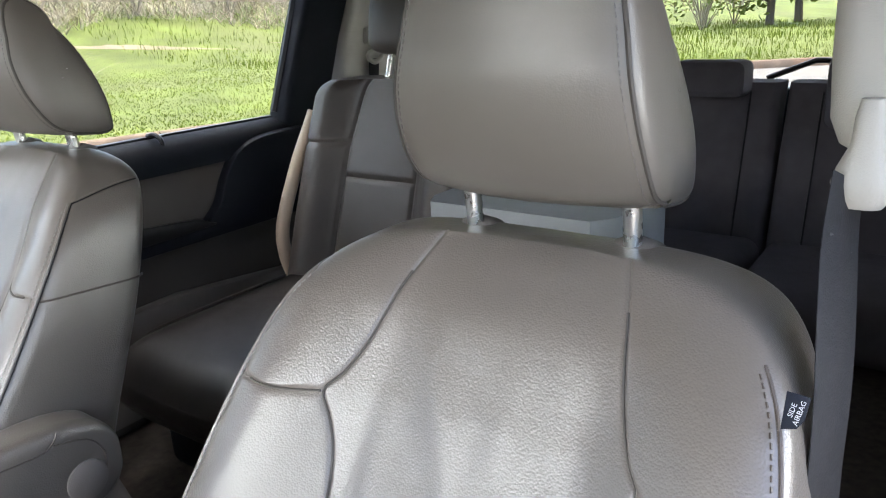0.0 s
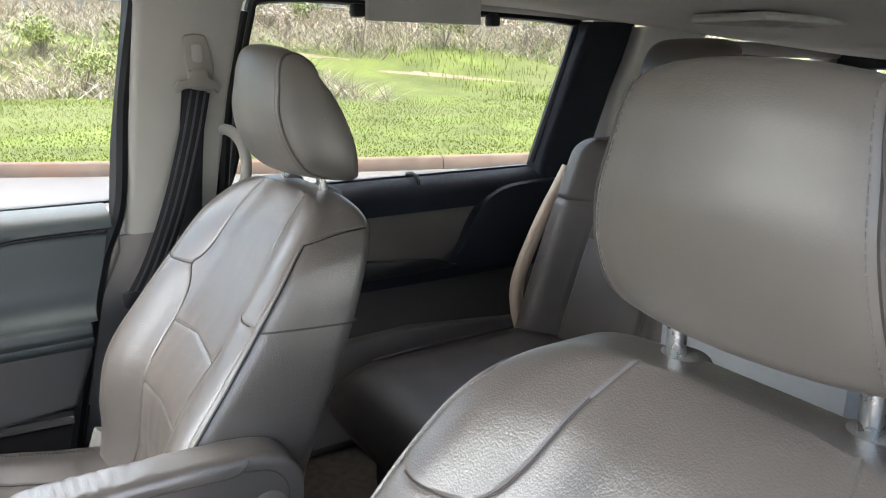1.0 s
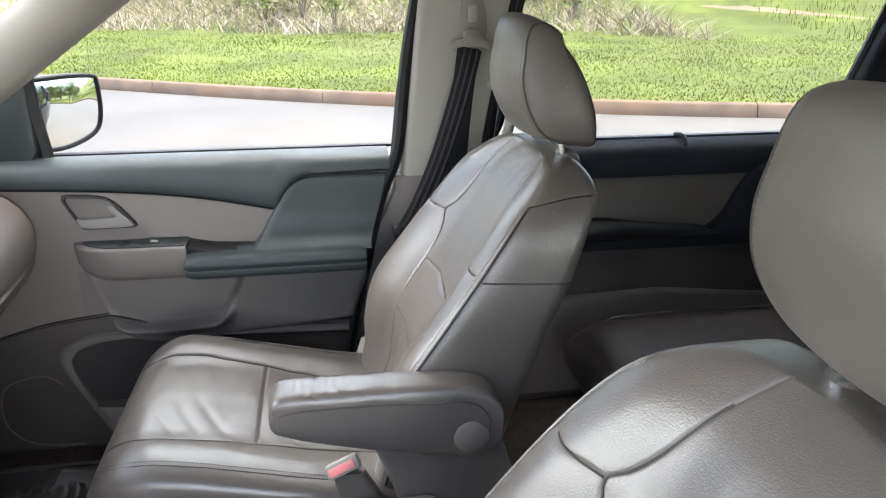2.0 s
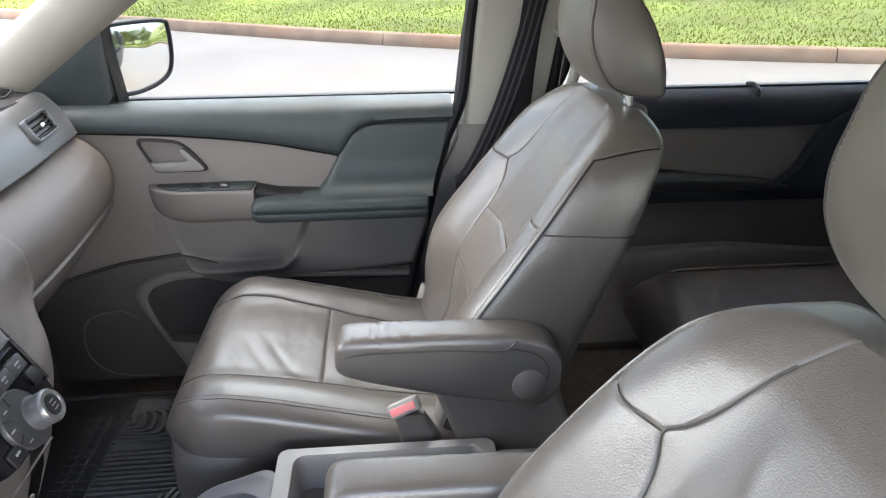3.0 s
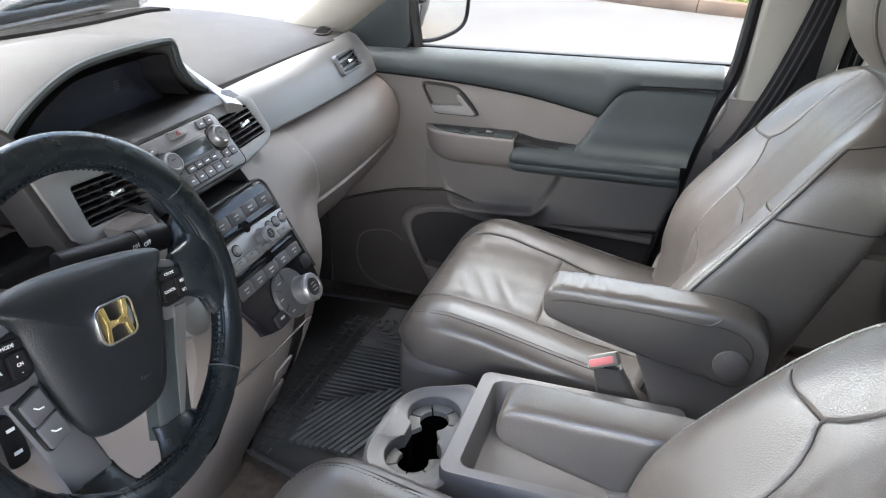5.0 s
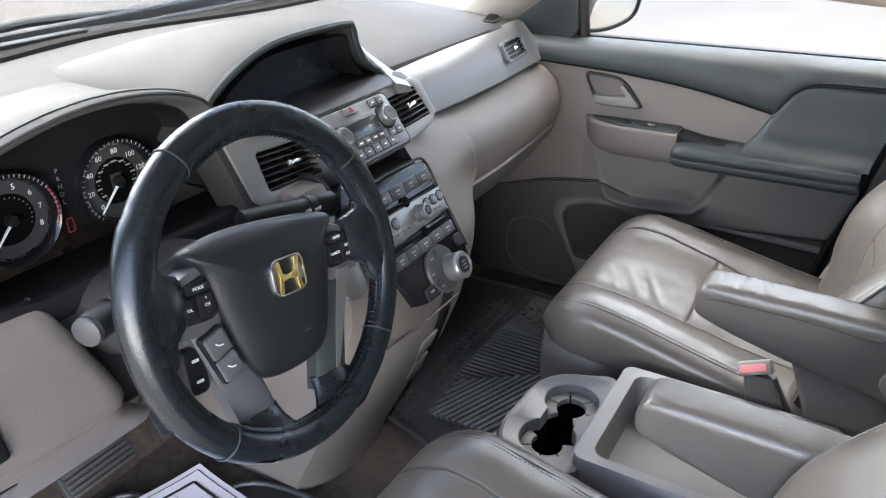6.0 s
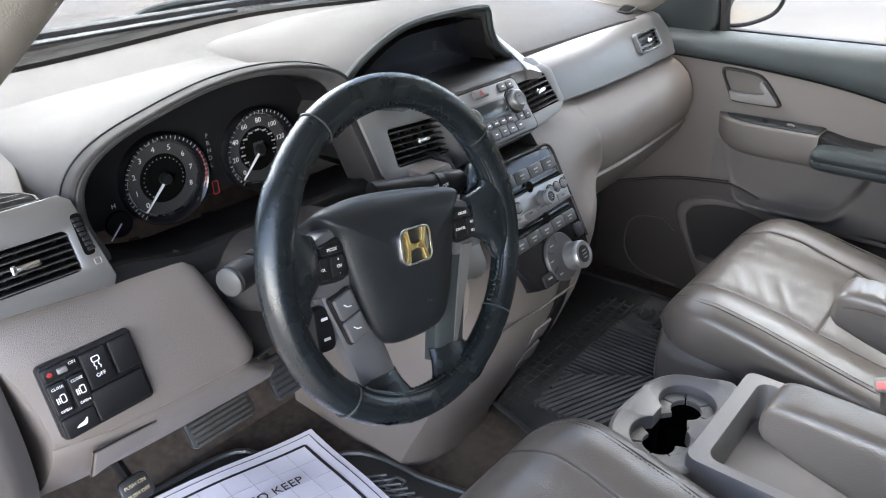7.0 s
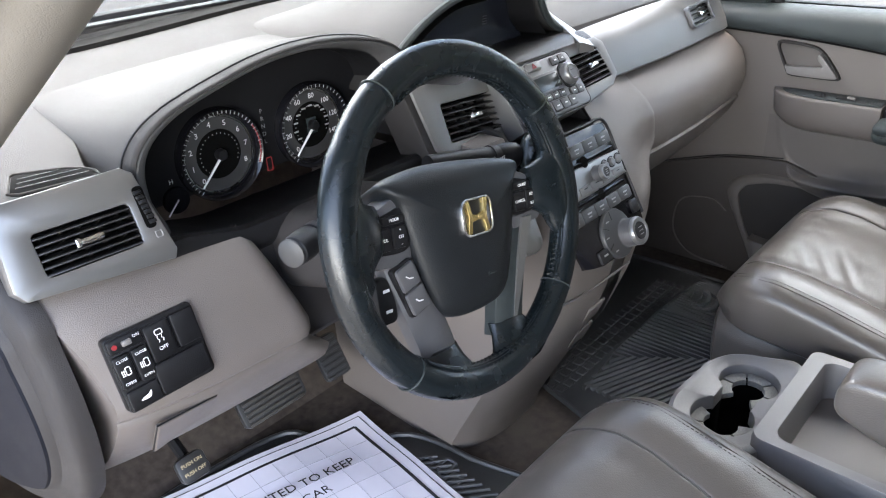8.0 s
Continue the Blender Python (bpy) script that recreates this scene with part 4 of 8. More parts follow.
def build_door():
    d = thing("passenger_door", "closed front passenger door, taupe with charcoal upper trim", "car door")
    rear = [(-0.53, 1.043), (-0.515, 1.00), (-0.475, 0.82), (-0.44, 0.60), (-0.405, 0.42)]
    part("door_panel", prism([(0.42, 0.42), (0.42, 1.05)] + rear, "x", 0.80, 0.90, 0.006), TAUPE, d)
    # charcoal upper trim with a rolled top, and the gap below it
    low = sp2([(0.42, 1.040), (0.285, 1.035), (0.10, 1.026), (-0.02, 1.016), (-0.14, 1.000), (-0.285, 0.969)], 6) + sp2([(-0.290, 0.972), (-0.312, 1.010), (-0.345, 1.036), (-0.40, 1.043), (-0.533, 1.046)], 5)
    rings = []
    for t, x, dz in ((0, 0.83, 0.0), (0, 0.799, 0.0), (0.03, 0.791, 0.0), (0.12, 0.786, 0.0), (0.45, 0.788, 0), (0.7, 0.795, 0), (0.86, 0.808, 0), (0.95, 0.824, 0), (1.0, 0.845, 0.001), (1.0, 0.90, -0.004)):
        rings.append([(x, y, lerp(z, 1.084, t) + dz) for y, z in low])
    part("upper_trim", loft(rings, False), DARK, d, "charcoal soft upper trim", sharp=60)
    part("trim_gap", tube([(0.7985, y, z - 0.002) for y, z in low], 0.0022, 6), BLACK, d)
    # rear insert, sweeping down and out into the armrest
    front = [(0.893, -0.236), (0.905, -0.246), (0.917, -0.256), (0.94, -0.268), (0.97, -0.285), (1.007, -0.307), (1.024, -0.321), (1.033, -0.340), (1.038, -0.370), (1.040, -0.44)]
    back = [(0.85, -0.470), (0.893, -0.483), (0.97, -0.508), (1.04, -0.524)]
    rows = []
    for z, x in ((1.040, 0.803), (1.0395, 0.794), (1.036, 0.7895), (1.03, 0.788), (1.015, 0.787), (0.99, 0.786), (0.965, 0.785), (0.945, 0.782), (0.930, 0.777), (0.918, 0.769), (0.909, 0.760), (0.902, 0.748), (0.898, 0.735), (0.896, 0.722), (0.896, 0.716)):
        y0, y1 = straight(z, front), straight(z, back)
        row = [(0.803, y0 + 0.002, z), (min(0.80, x + 0.006), y0 + 0.001, z)]
        row += [(x, lerp(y0 - 0.004, y1, i / 16), z) for i in range(17)]
        rows.append(row + [(0.803, y1 - 0.002, z)])
    part("rear_insert", loft(rows, False), DARK, d, "charcoal soft insert", sharp=70)
    pad = []
    prof = sp2([(0.800, 0.897), (0.760, 0.8985), (0.722, 0.8965), (0.708, 0.890), (0.7035, 0.880), (0.7065, 0.8705), (0.7045, 0.866), (0.706, 0.856), (0.716, 0.848), (0.760, 0.846), (0.800, 0.848)], 4)
    for y, k in ((-0.0965, 0.30), (-0.0975, 0.55), (-0.102, 0.80), (-0.110, 0.94), (-0.125, 1), (-0.25, 1), (-0.40, 1), (-0.466, 1), (-0.472, 0.92)):
        pad.append([(0.80 + (x - 0.80) * (0.75 + 0.25 * k), y, 0.871 + (z - 0.871) * k) for x, z in prof])
    part("armrest", loft(pad), DARK, d, "charcoal padded armrest")
    part("armrest_stitching", stitches([(0.7050, -0.12, 0.8655), (0.7050, -0.46, 0.8655)], (0, 0, 0), (0.0012, 0.0035), 0.0075), LEATHER_BK, d)
    part("armrest_seam", tube([(0.7068, -0.108, 0.8703), (0.7068, -0.46, 0.8703)], 0.0012, 6), BLACK, d)
    # solid black block in place of a hollow, for the gap's shade
    part("grip_gap", prism([(-0.104, 0.8945), (-0.104, 0.911), (-0.150, 0.9015), (-0.236, 0.8965)], "x", 0.745, 0.806, 0.001), BLACK, d, "black block painting finger gap shade behind the switch pod")
    # switch pod that swells out of the panel
    rows = []
    for i in range(25):
        y = 0.131 - 0.232 * i / 24
        k = math.sqrt(max(0.0, 1 - (max(0.0, y - 0.030) / 0.1015) ** 2.2))
        xo = lerp(0.800, 0.7405, k)
        zb = lerp(0.902, 0.832, k ** 0.8)
        sec = [(0.803, 0.9145), (lerp(0.803, xo, 0.5), 0.914), (lerp(0.803, xo, 0.86), 0.9135), (lerp(0.803, xo, 0.97), 0.911), (xo, 0.904), (lerp(0.803, xo, 0.985), lerp(0.904, zb, 0.35)), (lerp(0.803, xo, 0.93), lerp(0.904, zb, 0.62)), (lerp(0.803, xo, 0.80), lerp(0.904, zb, 0.84)), (lerp(0.803, xo, 0.52), lerp(0.904, zb, 0.97)), (0.803, zb)]
        rows.append([(x, y, z) for x, z in [(p.x, p.y) for p in spline([(*q, 0) for q in sec], 3)]])
    part("switch_pod", loft(rows), TAUPE, d, "taupe switch pod", sharp=60)
    plate = sp2([(0.114, 0.797), (0.108, 0.782), (0.085, 0.762), (0.045, 0.7485), (-0.02, 0.7455), (-0.098, 0.7455)], 5) + [(-0.098, 0.799)]
    part("switch_plate", prism([(x, y) for y, x in plate], "z", 0.9125, 0.9165, 0.0015), DARK, d, "charcoal switch plate")
    for y0, w in ((0.024, 0.026), (-0.028, 0.046)):
        part("switch_bezel", box(0.7655, y0, 0.917, 0.017, w * 0.86, 0.003, 0.001), BLACK, d)
        part("window_switch", moved(box(0, 0, 0, 0.009, w * 0.34, 0.005, 0.0015), pose(0.7655, y0 - w * 0.18, 0.9195, 10, 0, 0)), GREYMET if w > 0.03 else BLACK, d, "window switch")
    # middle panel: pull pocket sunk behind a thick rounded lip
    pocket = sp2([(0.108, 0.850), (0.101, 0.809), (0.090, 0.776), (0.078, 0.752), (0.060, 0.735), (0.030, 0.7265), (-0.04, 0.7245), (-0.125, 0.729), (-0.148, 0.738), (-0.168, 0.764), (-0.190, 0.805), (-0.206, 0.850)], 4)
    skirt = sp2([(0.116, 0.852), (0.107, 0.809), (0.094, 0.770), (0.085, 0.742), (0.074, 0.713), (0.044, 0.687), (-0.012, 0.671), (-0.085, 0.669), (-0.227, 0.683), (-0.361, 0.693), (-0.448, 0.702)], 4) + [(-0.50, 0.852)]
    rows = []
    for i in range(57):
        z = 0.655 + 0.195 * i / 56
        row = []
        for j in range(121):
            y = 0.135 - 0.610 * j / 120
            out, hole = -edge_distance(y, z, skirt), edge_distance(y, z, pocket)
            h = 0.021 * smooth(-0.003, 0.016, out) * smooth(-0.003, 0.013, hole)
            low_lip = smooth(0.76, 0.735, z) * smooth(-0.21, -0.15, y)
            h += 0.012 * low_lip * math.exp(-((hole - 0.013) / 0.010) ** 2) * smooth(0.0, 0.02, out)
            row.append((0.7985 - h, min(y, 0.135), z))
        rows.append(row)
    # darker taupe puts the pocket's shade into its colour
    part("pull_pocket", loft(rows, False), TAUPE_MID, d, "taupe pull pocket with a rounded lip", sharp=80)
    # inner handle
    outer = sp2([(0.139, 1.012), (0.128, 1.018), (0.066, 1.013), (0.040, 1.000), (0.018, 0.975), (0.001, 0.951), (0.008, 0.944), (0.060, 0.9435), (0.100, 0.944), (0.112, 0.952), (0.134, 0.995)], 4, True)
    my, mz = 0.07, 0.982
    inn = [(my + (y - my) * 0.91, mz + (z - mz) * 0.84) for y, z in outer]
    part("handle_bezel", frame_ring(outer, inn, "x", 0.790, 0.803, 0.004), SHROUD, d, "dark handle bezel")
    # recess plate in the darker taupe, its shade put into the colour
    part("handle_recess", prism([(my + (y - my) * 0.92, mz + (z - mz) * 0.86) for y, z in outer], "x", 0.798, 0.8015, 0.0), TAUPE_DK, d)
    lev = sp2([(0.113, 0.969), (0.104, 0.966), (0.075, 0.9675), (0.044, 0.969), (0.036, 0.974), (0.046, 0.984), (0.049, 0.994), (0.043, 0.997), (0.034, 0.988), (0.018, 0.970), (0.006, 0.956), (0.007, 0.950), (0.03, 0.948), (0.098, 0.949), (0.109, 0.957)], 3, True)
    part("door_handle", prism(lev, "x", 0.781, 0.796, 0.0055, 4), GREYMET, d, "satin grey inside handle")
    # lower panel with an arched map pocket, taupe darkened to paint the shade
    lp = sp2([(0.42, 0.665), (0.34, 0.694), (0.217, 0.729), (0.079, 0.747)], 5) + [(-0.02, 0.716), (-0.25, 0.706), (-0.461, 0.700), (-0.436, 0.595), (-0.402, 0.425), (0.42, 0.425)]
    part("lower_panel", prism(lp, "x", 0.788, 0.803, 0.005), DOORLOW, d, "lower panel, taupe darkened for shade")
    part("panel_gap", tube(spline([(0.7985, 0.40, 0.675), (0.7985, 0.34, 0.697), (0.7985, 0.217, 0.732), (0.7985, 0.082, 0.750)], 5), 0.0018, 6), BLACK, d)
    a_out = sp2([(0.110, 0.440), (0.135, 0.495), (0.172, 0.572), (0.203, 0.634), (0.198, 0.672), (0.160, 0.697), (0.080, 0.710), (-0.15, 0.702), (-0.43, 0.690)], 6)
    a_in = sp2([(0.085, 0.440), (0.112, 0.498), (0.148, 0.562), (0.171, 0.630), (0.168, 0.656), (0.144, 0.676), (0.064, 0.692), (-0.15, 0.686), (-0.43, 0.676)], 6)
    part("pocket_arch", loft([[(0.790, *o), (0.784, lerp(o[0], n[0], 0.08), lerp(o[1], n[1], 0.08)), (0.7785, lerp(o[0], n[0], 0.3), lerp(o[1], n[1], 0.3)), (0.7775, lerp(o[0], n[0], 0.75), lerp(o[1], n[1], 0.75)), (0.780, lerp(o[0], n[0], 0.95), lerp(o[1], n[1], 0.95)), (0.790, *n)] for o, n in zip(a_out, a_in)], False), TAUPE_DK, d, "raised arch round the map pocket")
    # near-flush plate in dark plastic paints the pocket's inner shade
    part("pocket_back", prism(a_in[8:] + [(-0.41, 0.44), (0.085, 0.44)], "x", 0.786, 0.7905, 0.0), SHROUD, d, "pocket back darkened for shade")
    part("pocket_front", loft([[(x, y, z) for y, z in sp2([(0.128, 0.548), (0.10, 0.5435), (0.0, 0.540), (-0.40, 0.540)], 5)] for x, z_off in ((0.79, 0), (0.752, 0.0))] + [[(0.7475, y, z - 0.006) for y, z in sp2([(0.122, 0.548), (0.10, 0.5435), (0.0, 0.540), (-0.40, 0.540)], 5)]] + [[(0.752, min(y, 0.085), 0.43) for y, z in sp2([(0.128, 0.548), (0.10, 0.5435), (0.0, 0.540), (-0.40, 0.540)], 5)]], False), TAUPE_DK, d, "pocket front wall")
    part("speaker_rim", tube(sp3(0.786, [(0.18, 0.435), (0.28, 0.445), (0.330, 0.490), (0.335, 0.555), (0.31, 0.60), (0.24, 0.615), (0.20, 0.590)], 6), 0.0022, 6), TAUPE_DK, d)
    # mirror corner and window frame
    part("mirror_corner", prism([(0.42, 1.05), (0.20, 1.078), (0.185, 1.10), (0.185, 1.285), (0.20, 1.30), (0.26, 1.25)], "x", 0.838, 0.87, 0.006), DARK, d, "charcoal mirror corner trim")
    part("window_frame", tube(spline([(0.868, 0.178, 1.08), (0.85, 0.178, 1.28), (0.84, 0.06, 1.37), (0.815, -0.06, 1.475), (0.80, -0.30, 1.505), (0.79, -0.58, 1.505)], 5), 0.016, 8), BLACK, d, "black window frame")
    part("rear_frame", tube([(0.87, -0.555, 1.05), (0.855, -0.57, 1.20), (0.825, -0.60, 1.40), (0.80, -0.61, 1.49)], 0.014, 8), BLACK, d, "black window frame")
    part("waist_seal", box(0.885, -0.18, 1.083, 0.022, 0.76, 0.006, 0.002), BLACK, d, "black waist seal")


def build_wing_mirror():
    w = thing("wing_mirror", "dark grey door mirror with a reflecting glass", "mirror")
    out = sp2([(0.300, 1.19), (0.296, 1.09), (0.26, 1.064), (0.20, 1.058), (0.135, 1.078), (0.112, 1.12), (0.110, 1.20), (0.125, 1.222), (0.22, 1.228), (0.285, 1.222)], 4, True)
    my, mz = 0.205, 1.145
    rings = []
    for x, k, dy in ((0.0, 0.95, 0), (0.0, 1.0, 0), (0.03, 1.0, 0.0), (0.08, 0.9, 0.01), (0.11, 0.6, 0.02), (0.12, 0.2, 0.02)):
        rings.append([(-(y - my) * 1.25 * k, x + dy, (z - mz) * k) for y, z in out])
    m = Matrix.Translation((1.075, my, mz)) @ pose(0, 0, 0, 0, 0, -33)
    part("housing", moved(loft(rings), m), BODY, w, "dark grey painted housing")
    glass = [(-(y - my) * 1.25 * 0.93, (z - mz) * 0.92) for y, z in out]
    part("mirror_glass", moved(prism(glass, "y", -0.004, 0.002, 0.001), m), MIRROR, w, "clean mirror glass")
    part("glass_edge", moved(tube([(u, -0.002, v) for u, v in [(a * 1.03, b * 1.03) for a, b in glass]], 0.006, 8, True), m), BLACK, w)
    part("mirror_foot", box(0.97, 0.27, 1.085, 0.18, 0.06, 0.04, 0.015), BODY, w)


def build_slider():
    d = thing("sliding_door", "closed sliding side door with dark blue-black upper trim", "car door")
    # taupe of panel and lower step darkened to paint rear-cabin shade
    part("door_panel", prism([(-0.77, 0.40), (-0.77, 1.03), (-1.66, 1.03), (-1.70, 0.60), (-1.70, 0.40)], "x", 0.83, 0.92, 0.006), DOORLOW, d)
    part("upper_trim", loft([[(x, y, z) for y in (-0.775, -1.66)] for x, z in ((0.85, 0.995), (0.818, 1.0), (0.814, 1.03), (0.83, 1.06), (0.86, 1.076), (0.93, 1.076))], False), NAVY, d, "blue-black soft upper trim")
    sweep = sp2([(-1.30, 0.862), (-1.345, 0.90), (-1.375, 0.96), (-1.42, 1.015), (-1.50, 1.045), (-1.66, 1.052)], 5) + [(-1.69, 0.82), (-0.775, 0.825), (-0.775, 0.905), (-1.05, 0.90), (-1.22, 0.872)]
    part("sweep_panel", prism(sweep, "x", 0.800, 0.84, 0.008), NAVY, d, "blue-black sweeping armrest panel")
    # black plate painting the shade in the armrest's grip
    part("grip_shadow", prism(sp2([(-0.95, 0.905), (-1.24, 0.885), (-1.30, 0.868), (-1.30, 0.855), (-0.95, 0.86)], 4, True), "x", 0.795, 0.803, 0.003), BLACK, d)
    part("lower_step", prism([(-0.775, 0.70), (-1.2, 0.712), (-1.69, 0.66), (-1.69, 0.45), (-0.775, 0.45)], "x", 0.80, 0.84, 0.012), TAUPE_DK, d)
    part("window_frame", tube(spline([(0.895, -0.77, 1.075), (0.88, -0.80, 1.15), (0.84, -0.83, 1.42), (0.832, -0.90, 1.482), (0.832, -1.3, 1.474), (0.832, -1.68, 1.462), (0.842, -1.72, 1.42), (0.87, -1.62, 1.09)], 6), 0.012, 8), BLACK, d, "black window frame")
    part("waist_seal", box(0.895, -1.2, 1.078, 0.02, 0.92, 0.006, 0.002), BLACK, d, "black waist seal")
    part("shade_hook", tube(spline([(0.89, -1.235, 1.083), (0.865, -1.237, 1.087), (0.848, -1.24, 1.078), (0.842, -1.24, 1.065), (0.842, -1.24, 1.058)], 4), 0.006, 8), BLACK, d, "small black shade hook")


build_door()
build_wing_mirror()
build_slider()

# ---- dashboard ----
def face_y(z):
    """The central fascia leans: its top lies further forward."""
    return 0.19 + (z - 1.06) * 0.8


def outline_reach(poly, mid, a):
    """Distance from a middle point to an outline, along an angle."""
    dx, dy = math.cos(a), math.sin(a)
    best = 0.0
    for (x0, y0), (x1, y1) in zip(poly, poly[1:] + poly[:1]):
        ex, ey, fx, fy = x1 - x0, y1 - y0, x0 - mid[0], y0 - mid[1]
        det = dy * ex - dx * ey
        if abs(det) > 1e-12:
            t, u = (fy * ex - fx * ey) / det, (dx * fy - dy * fx) / det
            if t > 0 and -1e-6 <= u <= 1 + 1e-6:
                best = max(best, t)
    return best


def holed(outer, hole, a, b, bev=0.003):
    """A plate in the xz plane from depth a to b, with one opening."""
    mid = (sum(p[0] for p in hole) / len(hole), sum(p[1] for p in hole) / len(hole))
    angles = sorted({round(math.atan2(p[1] - mid[1], p[0] - mid[0]), 5) for p in outer + hole})
    rings = [[(mid[0] + outline_reach(poly, mid, k) * math.cos(k), mid[1] + outline_reach(poly, mid, k) * math.sin(k)) for k in angles] for poly in (outer, hole)]
    return frame_ring(rings[0], rings[1], "y", a, b, bev)


def turned(pts, deg, cx, cz):
    c, q = math.cos(radians(deg)), math.sin(radians(deg))
    return [(cx + x * c - z * q, cz + x * q + z * c) for x, z in pts]


def vent(parent, m, cx, cz, w, h, roll=0.0, slats=6, label="black air vent with a chrome tab"):
    """An air outlet sunk in the opening of its surround: duct, vanes, slats and tab. Returns the opening's outline."""
    hole = turned(rrect(w, h, 0.005, 3), roll, cx, cz)
    put = m @ Matrix.Translation((cx, 0, cz)) @ pose(0, 0, 0, 0, -roll, 0)
    v = part("air_vent", moved(loft([[(x, y, z) for x, z in rrect(w * k, h * k, 0.005, 3)] for y, k in ((0.004, 1.0), (0.034, 0.94))] , True, False), put), PIT, parent, label)
    part("duct_back", moved(box(0, 0.035, 0, w, 0.003, h, 0.0), put), PIT, v)
    for k in range(slats):
        z = -h / 2 + h * (k + 0.5) / slats
        part("slat", moved(box(0, 0, 0, w * 0.995, 0.014, 0.0026, 0.001), put @ pose(0, 0.008, z, 16, 0, 0)), BLACK, v)
        part("slat_edge", moved(box(0, 0.0006, z - 0.002, w * 0.99, 0.0012, 0.0010, 0.0003), put), DARKKEY, v)
    for k in range(5):
        part("vane", moved(box(-w / 2 + w * (k + 0.5) / 5, 0.022, 0, 0.002, 0.014, h * 0.94, 0.0005), put), SHROUD, v)
    part("vent_tab", moved(merge(box(0.0, -0.002, 0.0, 0.026, 0.010, 0.0065, 0.002), box(-0.012, -0.004, 0.0, 0.006, 0.010, 0.010, 0.002)), put), CHROME, v, "chrome vent tab")
    return hole


dash = thing("dashboard", "grey dashboard with silver trim, screen hood and gauge cluster", "dashboard")

# top pad, from the windscreen to the brow
TOP_Y = [0.90, 0.80, 0.65, 0.52, 0.42, 0.36, 0.325, 0.305, 0.300]


def top_z(x, y):
    z = straight(y, [(0.30, 1.120), (0.305, 1.131), (0.325, 1.138), (0.36, 1.143), (0.45, 1.154), (0.65, 1.172), (0.9, 1.178)])
    return z + 0.020 * groove(x + 0.02, 0.30) * min(1, max(0, (y - 0.36) / 0.2)) - 0.012 * max(0, abs(x) - 0.62) / 0.14


rings = []
for i in range(49):
    x = -0.77 + 1.54 * i / 48
    fy = 0.30 + 0.125 * min(1, max(0, (x + 0.635) / 0.03)) * min(1, max(0, (0.215 - x) / 0.05))
    rings.append([(x, fy + (y - 0.30) * (0.90 - fy) / 0.60, top_z(x, fy + (y - 0.30) * (0.90 - fy) / 0.60)) for y in TOP_Y] + [(x, fy + 0.02, 1.08), (x, 0.9, 1.08)])
part("top_pad", loft(rings), DASH, dash, "grain-textured grey top pad")
part("defrost_slot", merge(box(-0.25, 0.845, 1.199, 0.5, 0.03, 0.006, 0.002), box(0.35, 0.845, 1.192, 0.5, 0.03, 0.006, 0.002)), BLACK, dash)
part("glass_strip", loft([[(x, y, top_z(x, 0.78) + dz) for y, dz in ((0.752, 0.001), (0.756, 0.006), (0.805, 0.006), (0.812, -0.004), (0.75, -0.004))] for x in [-0.70 + 0.07 * i for i in range(21)]]), PIT, dash, "black strip along the windscreen")
part("rear_shelf", box(0, 0.895, 1.18, 1.5, 0.03, 0.06, 0.01), BLACK, dash, "black strip below the windscreen")

# passenger side: silver-grey band, then the bulging glove box
rings = []
for i in range(25):
    x = 0.205 + 0.575 * i / 24
    b = 0.012 * math.sin(math.pi * i / 24)
    rings.append([(x, 0.318 - b, 1.128), (x, 0.300 - b, 1.122), (x, 0.275 - b, 1.095), (x, 0.258 - b, 1.062), (x, 0.250 - b, 1.040), (x, 0.256 - b, 1.034), (x, 0.32, 1.03), (x, 0.34, 1.10)])
part("upper_band", loft(rings), BAND, dash, "satin grey band")
def glove_bow(x):
    return 0.020 * math.sin(math.pi * min(1.0, max(0.0, (x - 0.150) / 0.635) ** 0.87))


G = [(0.30, 1.036), (0.262, 1.030), (0.238, 1.018), (0.213, 0.995), (0.200, 0.965), (0.197, 0.935), (0.203, 0.905), (0.208, 0.893), (0.211, 0.889), (0.207, 0.884), (0.225, 0.850), (0.27, 0.795), (0.34, 0.735), (0.44, 0.67), (0.55, 0.65)]
rings = []
for i in range(31):
    x = 0.262 + 0.523 * i / 30
    b = glove_bow(x)
    rings.append([(x, y - b * min(1, max(0, (1.03 - z) / 0.06)), z) for y, z in G] + [(x, 0.6, 0.9)])
part("glove_box", loft(rings), TAUPE, dash, "bulging taupe glove box")

# central fascia with radio
m_f = Matrix.Translation((0, face_y(1.09) + 0.008, 1.09)) @ pose(0, 0, 0, -36, 0, 0)
hole = vent(dash, m_f, 0.164, -0.003, 0.086, 0.056, 2.5)
part("fascia", moved(holed([(-0.064, 0.050), (0.02, 0.050), (0.105, 0.050), (0.212, 0.046), (0.232, 0.030), (0.226, -0.030), (0.200, -0.046), (0.10, -0.060), (0.02, -0.060), (-0.064, -0.060)], hole, 0.002, 0.05, 0.004), m_f), BAND, dash, "satin silver central fascia")
m_v = Matrix.Translation((-0.132, 0.243, 1.080)) @ pose(0, 0, 0, -24, 0, 4)
hole = vent(dash, m_v, 0.015, -0.007, 0.122, 0.056, -5)
part("vent_surround", moved(holed([(-0.088, 0.060), (0.05, 0.056), (0.088, 0.036), (0.092, -0.050), (0.05, -0.056), (-0.062, -0.054), (-0.082, -0.030)], hole, 0.001, 0.06, 0.005), m_v), BAND, dash, "satin grey vent surround")
part("surround_edge", moved(prism([(-0.100, 0.055), (-0.084, 0.058), (-0.060, -0.054), (0.05, -0.056), (0.05, -0.070), (-0.070, -0.070), (-0.095, -0.040)], "y", 0.006, 0.06, 0.004), m_v), SHROUD, dash, "dark vent edge")
